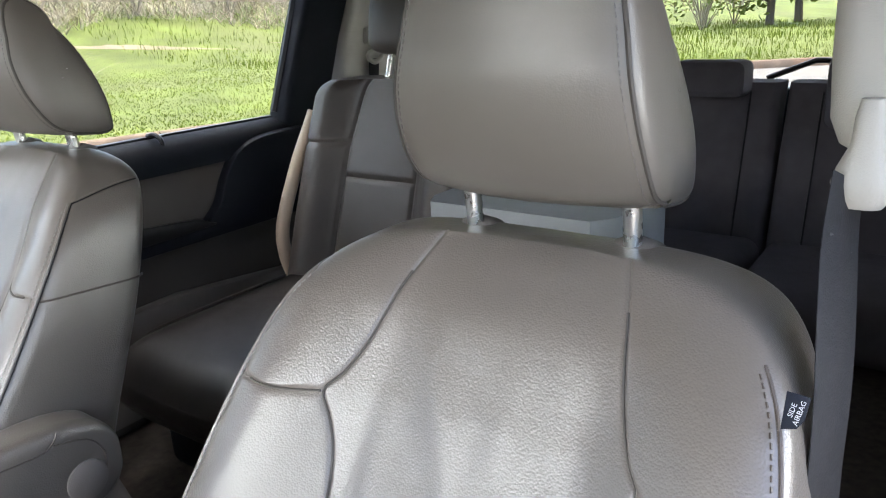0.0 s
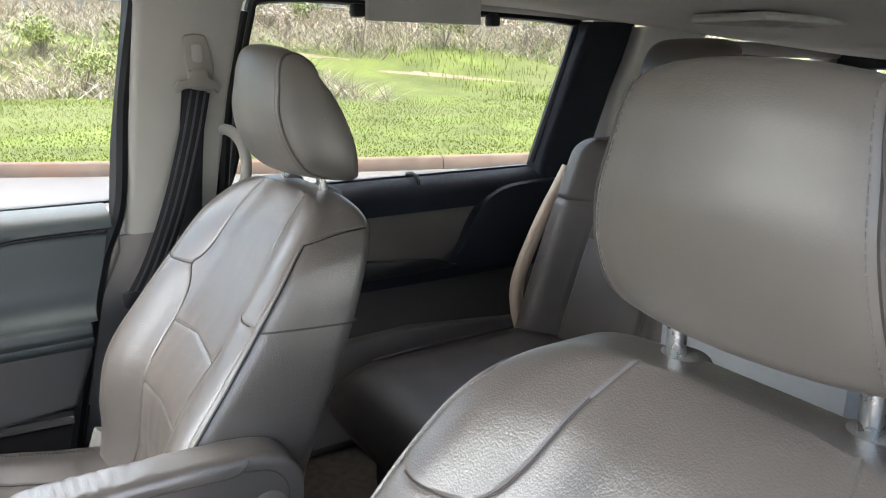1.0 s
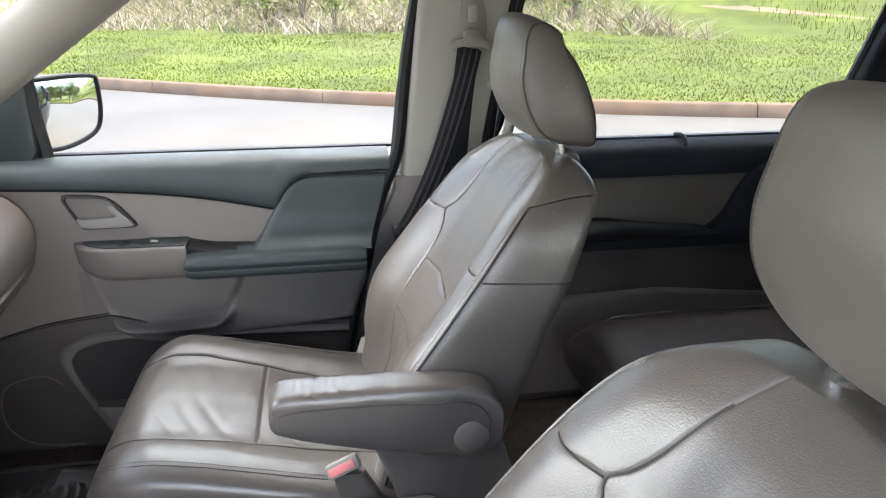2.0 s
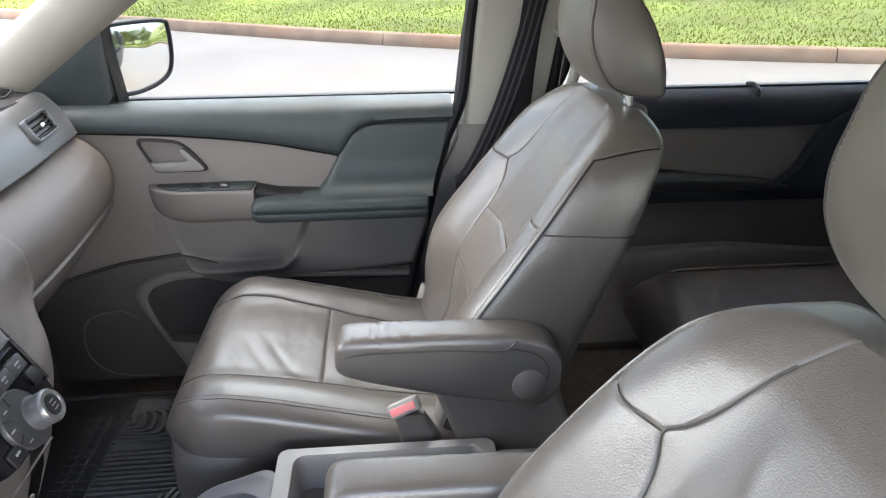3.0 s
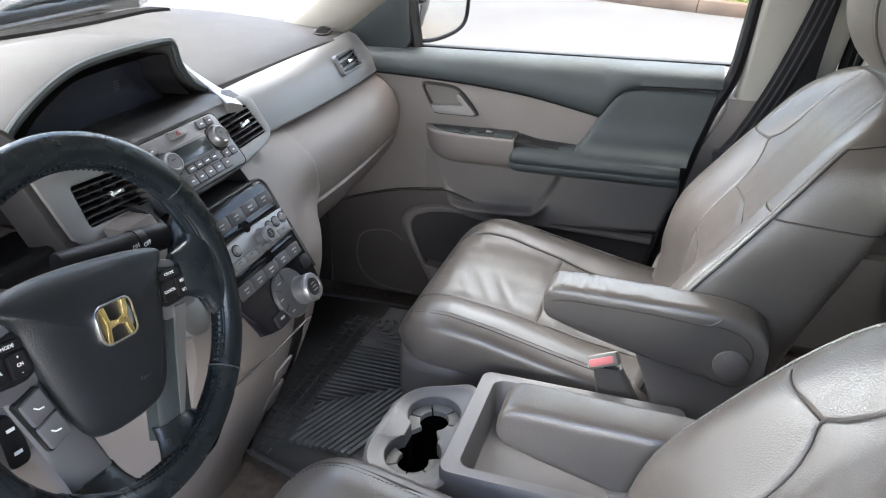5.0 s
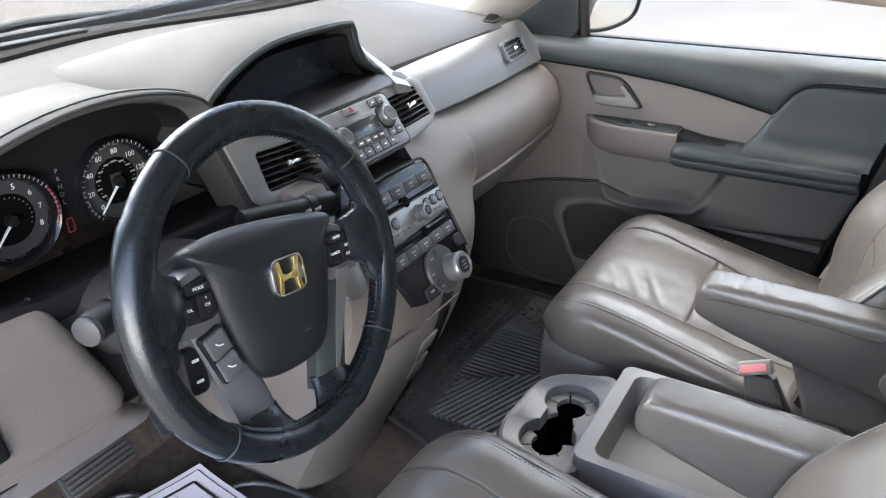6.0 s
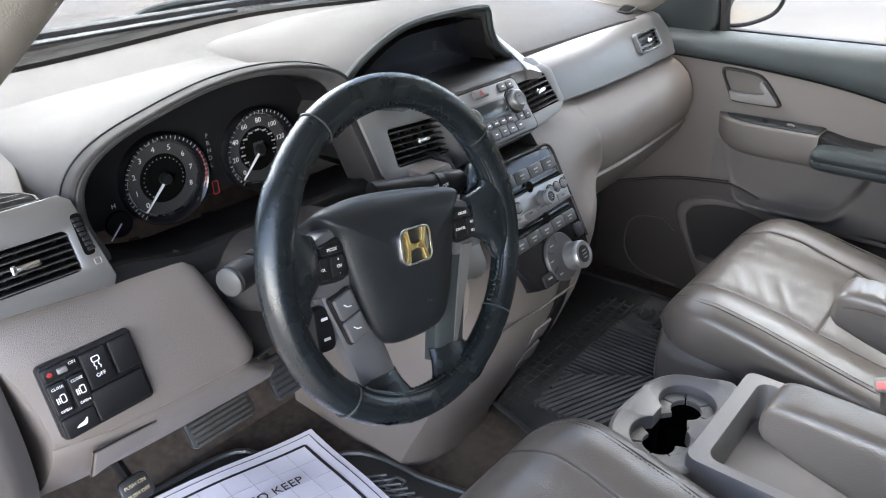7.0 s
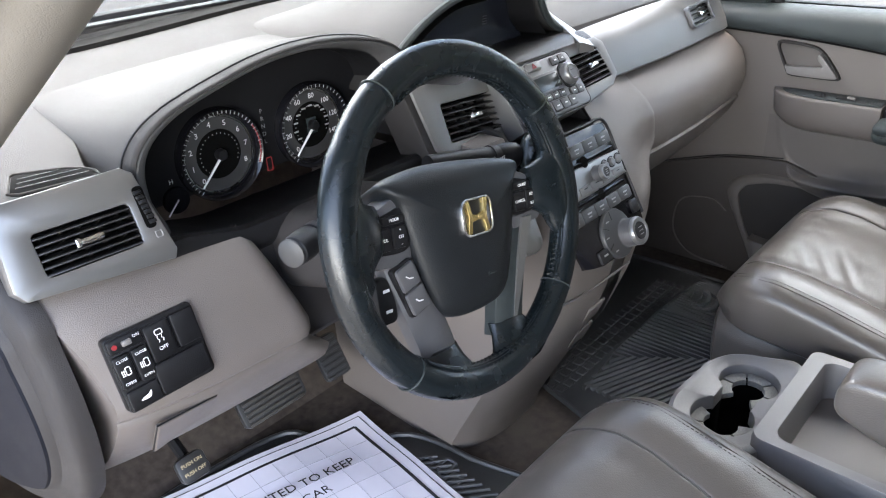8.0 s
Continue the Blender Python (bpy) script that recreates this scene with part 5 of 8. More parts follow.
rad = part("radio", moved(prism(rrect(0.178, 0.092, 0.010, 4, 0.027, -0.010), "y", -0.003, 0.01, 0.002), m_f), RADIO, dash, "grey radio panel")
part("panel_gap", moved(tube([(x, -0.0012, z) for x, z in rrect(0.180, 0.094, 0.011, 4, 0.027, -0.010)], 0.0011, 6, True), m_f), BLACK, rad)
part("display_bezel", moved(prism(rrect(0.090, 0.032, 0.004, 3, 0.024, -0.003), "y", -0.0045, -0.001, 0.001), m_f), KEYGREY, rad)
part("display", moved(prism(rrect(0.078, 0.023, 0.002, 3, 0.024, -0.003), "y", -0.0055, -0.002, 0.0005), m_f), LCD, rad, "dark radio display")
for x, z in ((-0.034, -0.008), (0.086, -0.003)):
    kb = part("knob", moved(lathe([(0, 0.014), (0.0105, 0.014), (0.0125, 0.0155), (0.0145, 0.0145), (0.0165, 0.011), (0.0172, 0.0), (0, 0)], 36), m_f @ Matrix.Translation((x, -0.003, z)) @ pose(0, 0, 0, 90, 0, 0)), SILVER, rad, "silver rotary knob")
    part("knob_face", moved(lathe([(0, 0.0146), (0.0098, 0.0146), (0.0104, 0.0135), (0, 0.0135)], 28), m_f @ Matrix.Translation((x, -0.003, z)) @ pose(0, 0, 0, 90, 0, 0)), KEYGREY, kb)
    part("knob_collar", moved(lathe([(0.0172, 0.0), (0.0172, 0.002), (0.0205, 0.002), (0.0215, 0.0)], 36), m_f @ Matrix.Translation((x, -0.003, z)) @ pose(0, 0, 0, 90, 0, 0)), BLACK, kb)
    part("knob_mark", moved(box(x, -0.0178, z + 0.003, 0.007, 0.0006, 0.002, 0), m_f), INK, kb)
part("hazard_button", moved(prism(rrect(0.036, 0.014, 0.003, 3, 0.018, 0.028), "y", -0.007, 0, 0.002), m_f), BAND, rad, "hazard light button with a red triangle")
part("hazard_mark", moved(frame_ring([(0.0125, 0.0245), (0.0235, 0.0245), (0.018, 0.0325)], [(0.0150, 0.0259), (0.0210, 0.0259), (0.018, 0.0302)], "y", -0.0078, -0.0065, 0), m_f), RED, rad)


def radio_key(x, z, w, h, mark=0.0):
    part("button", moved(prism(rrect(w, h, 0.0018, 3, x, z), "y", -0.0062, 0, 0.0012), m_f), KEYGREY, rad)
    part("button_edge", moved(tube([(u, -0.0032, v) for u, v in rrect(w + 0.0014, h + 0.0014, 0.002, 3, x, z)], 0.0006, 5, True), m_f), BLACK, rad)
    if mark:
        part("button_mark", moved(box(x, -0.0066, z, mark, 0.0006, 0.002, 0), m_f), PRINT, rad)


for x, z in ((-0.046, 0.020), (0.074, 0.026), (0.094, 0.026)):
    radio_key(x, z, 0.017, 0.012, 0.005)
for i in range(4):
    radio_key(-0.002 + 0.0185 * i, -0.026, 0.0168, 0.0095, 0.007)
for i in range(6):
    radio_key(-0.038 + 0.0215 * i, -0.0425, 0.0195, 0.0150, 0.006)
for x in (0.082, 0.100):
    radio_key(x, -0.030, 0.0155, 0.0120, 0.004)

# screen hood in the middle of the top
HO = sp2([(-0.250, 1.128), (-0.222, 1.158), (-0.200, 1.180), (-0.16, 1.203), (-0.11, 1.222), (-0.06, 1.231), (0.02, 1.233), (0.098, 1.230), (0.116, 1.222), (0.124, 1.19), (0.150, 1.155), (0.205, 1.125)], 5)
hood = loft([[(x, y, 1.13 + (z - 1.13) * k + dz) for x, z in HO] for y, k, dz in ((0.36, 0.86, 0), (0.300, 0.955, -0.001), (0.292, 1.0, 0.0), (0.305, 1.02, 0.001), (0.36, 1.0, 0.004), (0.48, 0.85, 0.015), (0.60, 0.45, 0.035), (0.68, 0.1, 0.046))], False)
part("screen_hood", hood, DASH, dash, "grey hood over the screen", recalc=False)
part("hood_lip", tube([(x, 0.294, z) for x, z in HO], 0.006, 8), DARK, dash, "dark hood edge")
SC = sp2([(-0.19, 1.135), (-0.17, 1.17), (-0.10, 1.205), (-0.04, 1.213), (0.09, 1.212), (0.108, 1.20), (0.116, 1.17), (0.15, 1.135)], 4)
part("screen_recess", loft([[(x * k, y, z) for x, z in [(a, 1.135 + (b - 1.135) * q) for a, b in SC]] for y, k, q in ((0.302, 1.0, 1.0), (0.36, 0.96, 0.95), (0.425, 0.92, 0.86))], False), BLACK, dash)
part("screen", prism([(x * 0.965, 1.130 + (z - 1.135) * 0.94) for x, z in SC] + [(0.15, 1.10), (-0.18, 1.10)], "y", 0.352, 0.360, 0.0), SCREEN, dash, "dark dashboard screen")
part("screen_shelf", loft([[(x0, y, z), (x1, y, z)] for y, z, x0, x1 in ((0.245, 1.125, -0.15, 0.20), (0.262, 1.134, -0.19, 0.20), (0.30, 1.134, -0.20, 0.18), (0.43, 1.122, -0.20, 0.16))], False), BLACK, dash)
for k in range(4):
    part("screen_line", box(0.045, 0.3512, 1.178 - 0.004 * k, 0.010, 0.001, 0.0010, 0), GREYDIAL, dash)
part("silver_fin", loft([[(x, y, z + 0.005), (x + 0.004, y - 0.003, z + 0.0055), (x + w, y - w * 0.45, z - 0.003), (x + w + 0.002, y - w * 0.45, z - 0.012), (x, y, z - 0.012)] for x, y, z, w in ((0.150, 0.236, 1.121, 0.026), (0.159, 0.251, 1.1255, 0.026), (0.180, 0.290, 1.137, 0.022), (0.203, 0.332, 1.149, 0.016), (0.224, 0.371, 1.161, 0.010), (0.231, 0.384, 1.165, 0.005))]), SILVER, dash, "silver fin beside the screen")

# gauge cluster under its own hood
CO = sp2([(-0.598, 1.055), (-0.612, 1.10), (-0.606, 1.150), (-0.567, 1.184), (-0.492, 1.207), (-0.415, 1.221), (-0.335, 1.221), (-0.262, 1.206), (-0.222, 1.182), (-0.205, 1.135), (-0.195, 1.085), (-0.185, 1.05)], 5)


def shrink(pts, k, cx=-0.40, cz=1.10):
    return [(cx + (x - cx) * k, cz + (z - cz) * k) for x, z in pts]


hood2 = loft([[(x, y, z) for x, z in shrink(CO, k)] for y, k in ((0.272, 0.985), (0.268, 1.0), (0.275, 1.015), (0.30, 1.02))] + [[(x * 1.0, y, min(z, lerp(z, top_z(x, y), t)) if t < 1 else top_z(x, y) - 0.004) for x, z in shrink(CO, 1.02)] for y, t in ((0.36, 0.12), (0.45, 0.45), (0.55, 0.85), (0.62, 1.0))], False)
part("cluster_hood", hood2, DASH, dash, "grey gauge hood", recalc=False)
part("hood_seam", tube([(x, 0.290, z) for x, z in shrink(CO, 1.0205)][3:-6], 0.0013, 6), BLACK, dash)
part("hood_face", loft([[(x, y, z) for x, z in shrink(CO, k)] for y, k in ((0.272, 0.990), (0.270, 0.980), (0.272, 0.955), (0.280, 0.925), (0.30, 0.89))], False), DASHFACE, dash, "dark grey inner hood")
part("cluster_well", loft([[(x, y, z) for x, z in shrink(CO, k)] for y, k in ((0.30, 0.89), (0.358, 0.85))], False), BLACK, dash)
part("cluster_face", prism(shrink(CO, 0.87), "y", 0.356, 0.362, 0.0), BLACK, dash, "black gauge face")
part("cluster_sill", loft([[(x, y, z + 0.020 * smooth(-0.50, -0.60, x)) for x in [-0.605 + 0.021 * i for i in range(21)]] for y, z in ((0.262, 1.000), (0.246, 1.020), (0.243, 1.038), (0.246, 1.045), (0.254, 1.047), (0.265, 1.043), (0.36, 1.030))], False), BLACK, dash, "black lower cluster trim")


def gauge(cx, cz, r, name, marks, needle, label, red=False):
    m = Matrix.Translation((cx, 0.355, cz)) @ pose(0, 0, 0, 90, 0, 0)
    g = part(name, moved(lathe([(0, 0.003), (r * 0.62, 0.003), (r * 0.64, 0.001), (r * 0.64, 0), (0, 0)], 40), m), PIT, dash, label)
    part("dial_ring", moved(lathe([(r * 0.64, 0.0022), (r * 0.95, 0.0022), (r * 0.96, 0.001), (r * 0.96, 0), (r * 0.64, 0)], 48), m), GREYDIAL, g, "grey dial ring")
    part("bezel", moved(lathe([(r * 0.965, 0.0), (r * 0.97, 0.0032), (r * 0.99, 0.0032), (r * 0.995, 0.0)], 56), m), STEEL, g, "thin bright bezel")
    part("shroud", moved(lathe([(r * 1.0, 0.003), (r * 1.05, 0.010), (r * 1.16, 0.014), (r * 1.20, 0.010), (r * 1.20, 0.0)], 56), m), GLOSS, g, "raised black dial shroud")
    n = len(marks)

    def at(i, k, rad):
        a = radians(225 - 270 * i / k * 0.93)
        return cx + rad * math.cos(a), cz + rad * math.sin(a), math.degrees(a)
    for i, t in enumerate(marks):
        x, z, _ = at(i, n - 1, r * 0.80)
        words(t, r * 0.20, Matrix.Translation((x, 0.3524, z)) @ pose(0, 0, 0, 90, 0, 0), PRINT, g, "numeral", 0.0002)
    ticks = bmesh.new()
    for i in range(5 * (n - 1) + 1):
        x, z, a = at(i, 5 * (n - 1), r * 1.10)
        ticks = merge(ticks, moved(box(0, 0, 0, r * (0.11 if i % 5 == 0 else 0.07), 0.0006, r * 0.018, 0), Matrix.Translation((x, 0.3418, z)) @ pose(0, 0, 0, 0, -a, 0)))
    tagged(part("tick_marks", ticks, DIM, g), kind="stuff")
    inner = bmesh.new()
    for i in range(0, 21):
        x, z, a = at(i, 20, r * 0.54)
        inner = merge(inner, moved(box(0, 0, 0, r * (0.14 if i % 2 and not red else 0.03), 0.0004, r * (0.045 if i % 2 and not red else 0.02), 0), Matrix.Translation((x, 0.3518, z)) @ pose(0, 0, 0, 0, 0 if not red else -a, 0)))
    tagged(part("inner_scale", inner, DIM, g), kind="stuff")
    if red:
        part("red_zone", moved(tube([(x, 0.3425, z) for x, z, _ in [at(6.2 + 0.18 * i, 8, r * 1.10) for i in range(11)]], 0.0008, 6), Matrix.Identity(4)), RED, g, "red zone mark")
    else:
        part("odometer", box(cx, 0.3515, cz - r * 0.02, r * 0.34, 0.001, r * 0.46, 0.0003), LCD, g, "small grey odometer window")
    part("needle", moved(prism([(-0.002, -0.0015), (r * 0.98, -0.0007), (r * 0.98, 0.0007), (-0.002, 0.0015)], "y", -0.001, 0.001, 0), Matrix.Translation((cx, 0.346, cz)) @ pose(0, 0, 0, 0, -needle, 0)), PRINT, g, "white needle")
    part("needle_hub", moved(lathe([(0, 0.012), (r * 0.13, 0.011), (r * 0.15, 0.008), (r * 0.15, 0), (0, 0)], 24), Matrix.Translation((cx, 0.354, cz)) @ pose(0, 0, 0, 90, 0, 0)), BLACK, g)
    return g


gauge(-0.468, 1.100, 0.0485, "rev_counter", ["0", "1", "2", "3", "4", "5", "6", "7", "8"], 225, "rev counter dial", True)
gauge(-0.325, 1.098, 0.0485, "speedometer", ["0", "20", "40", "60", "80", "100", "120", "140"], 225, "speedometer dial")
for x, z, t in ((-0.535, 1.062, "H"), (-0.245, 1.075, "F")):
    g = part("small_gauge", moved(lathe([(0, 0.004), (0.016, 0.004), (0.017, 0), (0, 0)], 24), Matrix.Translation((x, 0.355, z)) @ pose(0, 0, 0, 90, 0, 0)), GLOSS, dash, "small auxiliary gauge")
    words(t, 0.008, Matrix.Translation((x - 0.002, 0.3525, z + 0.024)) @ pose(0, 0, 0, 90, 0, 0), PRINT, g, "letter", 0.0002)
    part("needle", moved(box(0.010, 0, 0, 0.024, 0.001, 0.0014, 0), Matrix.Translation((x, 0.3495, z)) @ pose(0, 0, 0, 0, 135, 0)), PRINT, g)
for i, t in enumerate("PRNDL"):
    words(t, 0.008, Matrix.Translation((-0.398, 0.3555, 1.135 - 0.010 * i)) @ pose(0, 0, 0, 90, 0, 0), DIM, dash, "gear_letter", 0.0002)
part("lock_symbol", frame_ring(rrect(0.009, 0.019, 0.002, 3, -0.398, 1.064), rrect(0.0075, 0.0168, 0.0014, 3, -0.398, 1.064), "y", 0.3545, 0.3565, 0), RED, dash)

# driver's side vent trim, knee panel and switch panel
m_l = Matrix.Translation((-0.677, 0.250, 1.106)) @ pose(0, 0, 0, -24, 0, -3)
hole = vent(dash, m_l, 0.0, -0.0065, 0.093, 0.043, 0.0)
part("vent_trim", moved(holed([(-0.064, 0.050), (0.052, 0.050), (0.062, 0.042), (0.075, -0.044), (0.070, -0.053), (-0.070, -0.042), (-0.078, -0.030), (-0.072, 0.040)], hole, 0.001, 0.06, 0.004), m_l), SILVER, dash, "silver vent surround")
vw = part("vent_wheel", moved(merge(*[box(0.0595 + 0.0006 * k, -0.0005 - 0.003 * math.cos(k * 0.26), 0.006 - 0.0052 * k + 0.0, 0.0075, 0.004, 0.0040, 0.0008) for k in range(-3, 4)]), m_l), BLACK, dash, "black ribbed vent thumbwheel")
part("wheel_slot", moved(prism(rrect(0.0105, 0.044, 0.004, 3, 0.0595, 0.006), "y", -0.0005, 0.002, 0.0), m_l), PIT, vw)
part("wheel_mark", moved(frame_ring(rrect(0.007, 0.007, 0.001, 2, 0.0635, -0.024), rrect(0.0056, 0.0056, 0.001, 2, 0.0635, -0.024), "y", 0.0, 0.0014, 0), m_l), DIM, vw)
m_d = Matrix.Translation((-0.672, 0.327, 1.1400)) @ pose(0, 0, 0, 6, 4, 0)
slot = [(-0.042, -0.015), (-0.027, 0.022), (-0.022, 0.025), (0.020, 0.013), (0.034, 0.004), (0.041, -0.008), (0.040, -0.019), (0.034, -0.021), (-0.034, -0.021)]
# flat near-black plate paints the slot's shaded depth
dm = part("demist_vent", moved(prism(slot, "z", 0.0, 0.004, 0.0005), m_d), PIT, dash, "black demister slot")
part("demist_rim", moved(tube([(u * 1.06, v * 1.10, 0.0035) for u, v in slot], 0.0016, 8, True), m_d), DASH, dm)
for u0, u1, v in ((-0.034, 0.037, -0.009), (-0.029, 0.034, 0.002), (-0.025, 0.015, 0.012)):
    part("slat", moved(box((u0 + u1) / 2, v, 0.0040, u1 - u0, 0.0016, 0.0012, 0.0003), m_d), BLACK, dm)
m_d = Matrix.Translation((0.705, 0.345, 1.1365)) @ pose(0, 0, 0, 6, -4, 10)
# second plate, likewise painting an opening's shade
dm = part("demist_vent", moved(prism(rrect(0.058, 0.024, 0.008, 4), "z", 0.0, 0.004, 0.001), m_d), PIT, dash, "black demister slot")
part("demist_rim", moved(tube([(u, v, 0.0035) for u, v in rrect(0.064, 0.030, 0.011, 4)], 0.0022, 8, True), m_d), DASH, dm)
m_p = Matrix.Translation((0.646, 0.256, 1.090)) @ pose(0, 0, 0, -28, 0, 0)
hole = vent(dash, m_p, 0.0, 0.0, 0.090, 0.036, 2.0, 4)
part("vent_bezel", moved(holed(turned(rrect(0.104, 0.048, 0.010, 4), 2.0, 0, 0), hole, -0.003, 0.03, 0.002), m_p), KEYGREY, dash, "grey vent bezel")
# knee panel: upper slope, upright face, and a skirt tucked under its crease
KL = dense([(0.80, -0.735), (0.86, -0.723), (0.914, -0.715), (0.95, -0.715), (0.99, -0.722), (1.03, -0.737), (1.062, -0.754)])
KR = dense([(0.80, -0.395), (0.86, -0.430), (0.905, -0.478), (0.935, -0.476), (1.0, -0.497), (1.062, -0.517)])
rings = []
for i in range(25):
    t = i / 24
    col = []
    for z, y in ((1.020, 0.31), (1.052, 0.268), (1.058, 0.250), (1.050, 0.240), (1.035, 0.228), (1.018, 0.218), (1.006, 0.2125), (0.99, 0.2085), (0.96, 0.2005), (0.935, 0.194), (0.922, 0.1915), (0.917, 0.194), (0.914, 0.200), (0.911, 0.203), (0.907, 0.201), (0.900, 0.203), (0.880, 0.214), (0.850, 0.236), (0.815, 0.27), (0.80, 0.33)):
        tuck = min(1, max(0, (t - 0.93) / 0.07)) ** 2
        col.append((lerp(straight(z, KL), straight(z, KR), t), y + 0.018 * (1 - t) ** 5 + 0.012 * tuck, z - 0.010 * t))
    rings.append(col + [(lerp(straight(1.0, KL), straight(1.0, KR), t), 0.4, 0.95)])
part("knee_panel", loft(rings), TAUPE, dash, "taupe knee panel", sharp=55)
cap = sp2([(0.250, 1.050), (0.236, 1.010), (0.226, 0.970), (0.222, 0.930), (0.226, 0.890), (0.240, 0.850), (0.268, 0.805), (0.31, 0.77), (0.42, 0.74), (0.50, 0.76), (0.52, 0.95), (0.47, 1.07), (0.33, 1.09)], 4, True)
cy, cz = 0.36, 0.93
rings = []
for x, k in ((-0.735, 1.0), (-0.748, 1.0), (-0.756, 0.985), (-0.760, 0.95), (-0.766, 0.80), (-0.772, 0.775), (-0.774, 0.76), (-0.772, 0.72), (-0.770, 0.3), (-0.770, 0.02)):
    rings.append([(x - 0.030 * smooth(0.24, 0.48, cy + (y - cy) * k), cy + (y - cy) * k, cz + (z - cz) * k) for y, z in cap])
part("end_cap", loft(rings), SHROUD, dash, "dark rounded dashboard end cap")
part("cap_lid", loft([[(x - 0.030 * smooth(0.24, 0.48, cy + (y - cy) * k), cy + (y - cy) * k, cz + (z - cz) * k) for y, z in cap] for x, k in ((-0.770, 0.765), (-0.777, 0.75), (-0.778, 0.70), (-0.778, 0.02))]), NAVY, dash, "charcoal end lid")
DRAWER = [(-0.684, 0.898), (-0.611, 0.889), (-0.616, 0.870), (-0.630, 0.852), (-0.680, 0.832)]
part("bin_lid", loft([[(x, 0.214 + 0.73 * (0.88 - z) - dy, z) for x, z in [(-0.652 + (x + 0.652) * k, 0.862 + (z - 0.862) * k) for x, z in DRAWER]] for k, dy in ((1.0, -0.004), (0.99, 0.0005), (0.95, 0.0025), (0.9, 0.003))]), TAUPE, dash, "flush coin bin lid")
part("bin_gap", tube([(x, 0.214 + 0.73 * (0.88 - z) + 0.0005, z) for x, z in DRAWER], 0.0012, 6, True), BLACK, dash)
n_k = pose(-0.660, 0.2035, 0.973, -16.5, 0, 0) @ Matrix.Diagonal((0.92, 1, 0.90, 1))
sw = part("switch_panel", moved(prism(rrect(0.104, 0.090, 0.006, 4), "y", -0.003, 0.01, 0.002), n_k), BLACK, dash, "black switch panel")
for nm, x, z, w, h, l in (("blank_switch", 0.036, 0.020, 0.028, 0.040, "blank black switch"), ("blank_switch", 0.017, -0.023, 0.062, 0.036, "blank black switch"), ("stability_switch", 0.005, 0.018, 0.030, 0.044, "stability control switch"), ("slide_switch", -0.031, 0.034, 0.038, 0.016, "main slide switch with a red dot"), ("door_switch", -0.041, 0.004, 0.019, 0.038, "sliding door switch"), ("door_switch", -0.020, 0.004, 0.019, 0.038, "sliding door switch"), ("tailgate_switch", -0.032, -0.031, 0.036, 0.024, "tailgate switch")):
    part(nm, moved(prism(rrect(w, h, 0.003, 3, x, z), "y", -0.007, 0, 0.002), n_k), BLACK, sw, l)
part("red_dot", moved(lathe([(0, 0.001), (0.0028, 0.001), (0.0028, 0), (0, 0)], 14), n_k @ Matrix.Translation((-0.043, -0.007, 0.034)) @ pose(0, 0, 0, 90, 0, 0)), RED, sw)
part("slider", moved(box(-0.030, -0.0085, 0.034, 0.010, 0.005, 0.006, 0.001), n_k), GREYMET, sw)
for t, x, z, s in (("ON", -0.018, 0.037, 0.005), ("OFF", 0.005, 0.010, 0.0062), ("CLOSE", -0.041, 0.017, 0.0044), ("OPEN", -0.041, -0.010, 0.0044), ("CLOSE", -0.020, 0.017, 0.0044), ("OPEN", -0.020, -0.010, 0.0044)):
    words(t, s, n_k @ Matrix.Translation((x, -0.0072, z)) @ pose(0, 0, 0, 90, 0, 0), PRINT, sw, "switch_lettering", 0.0002)
for x in (-0.041, -0.020):
    part("door_symbol", moved(merge(box(x - 0.0045, -0.0072, 0.003, 0.0010, 0.0006, 0.007, 0), box(x - 0.0025, -0.0072, 0.003, 0.0010, 0.0006, 0.007, 0), frame_ring(rrect(0.006, 0.010, 0.002, 3, x + 0.002, 0.004), rrect(0.0042, 0.0078, 0.0012, 3, x + 0.002, 0.004), "y", -0.0075, -0.0069, 0)), n_k), PRINT, sw)
part("car_symbol", moved(merge(frame_ring(rrect(0.009, 0.007, 0.002, 3, 0.005, 0.029), rrect(0.0072, 0.005, 0.0014, 3, 0.005, 0.029), "y", -0.0075, -0.0069, 0), tube([(0.0025, -0.0072, 0.025), (0.0015, -0.0072, 0.022), (0.0035, -0.0072, 0.020), (0.0025, -0.0072, 0.017)], 0.0005, 5), tube([(0.0075, -0.0072, 0.025), (0.0065, -0.0072, 0.022), (0.0085, -0.0072, 0.020), (0.0075, -0.0072, 0.017)], 0.0005, 5)), n_k), PRINT, sw)
part("tailgate_symbol", moved(prism(sp2([(-0.038, -0.034), (-0.035, -0.0315), (-0.029, -0.030), (-0.025, -0.027), (-0.026, -0.032), (-0.029, -0.0345)], 3, True), "y", -0.0076, -0.0068, 0), n_k), PRINT, sw)

# steering column shroud
rings = []
for y, z, w, h in ((0.045, 1.052, 0.085, 0.080), (0.10, 1.036, 0.12, 0.095), (0.20, 1.004, 0.15, 0.105), (0.30, 0.980, 0.17, 0.110)):
    rings.append([(-0.393 + u, y, z + v) for u, v in rrect(w * 1.05, h, min(w, h) * 0.35, 5)])
part("column_shroud", loft(rings), SHROUD, dash, "dark taupe column shroud")
rings = [[(x, y, z) for x in (-0.56, -0.50, -0.40, -0.30, -0.18)] for y, z in ((0.262, 1.022), (0.256, 1.015), (0.252, 1.0), (0.248, 0.97), (0.25, 0.92), (0.26, 0.86), (0.33, 0.80), (0.45, 0.78))]
part("lower_cover", loft(rings, False), SHROUD, dash, "dark taupe lower dash cover")

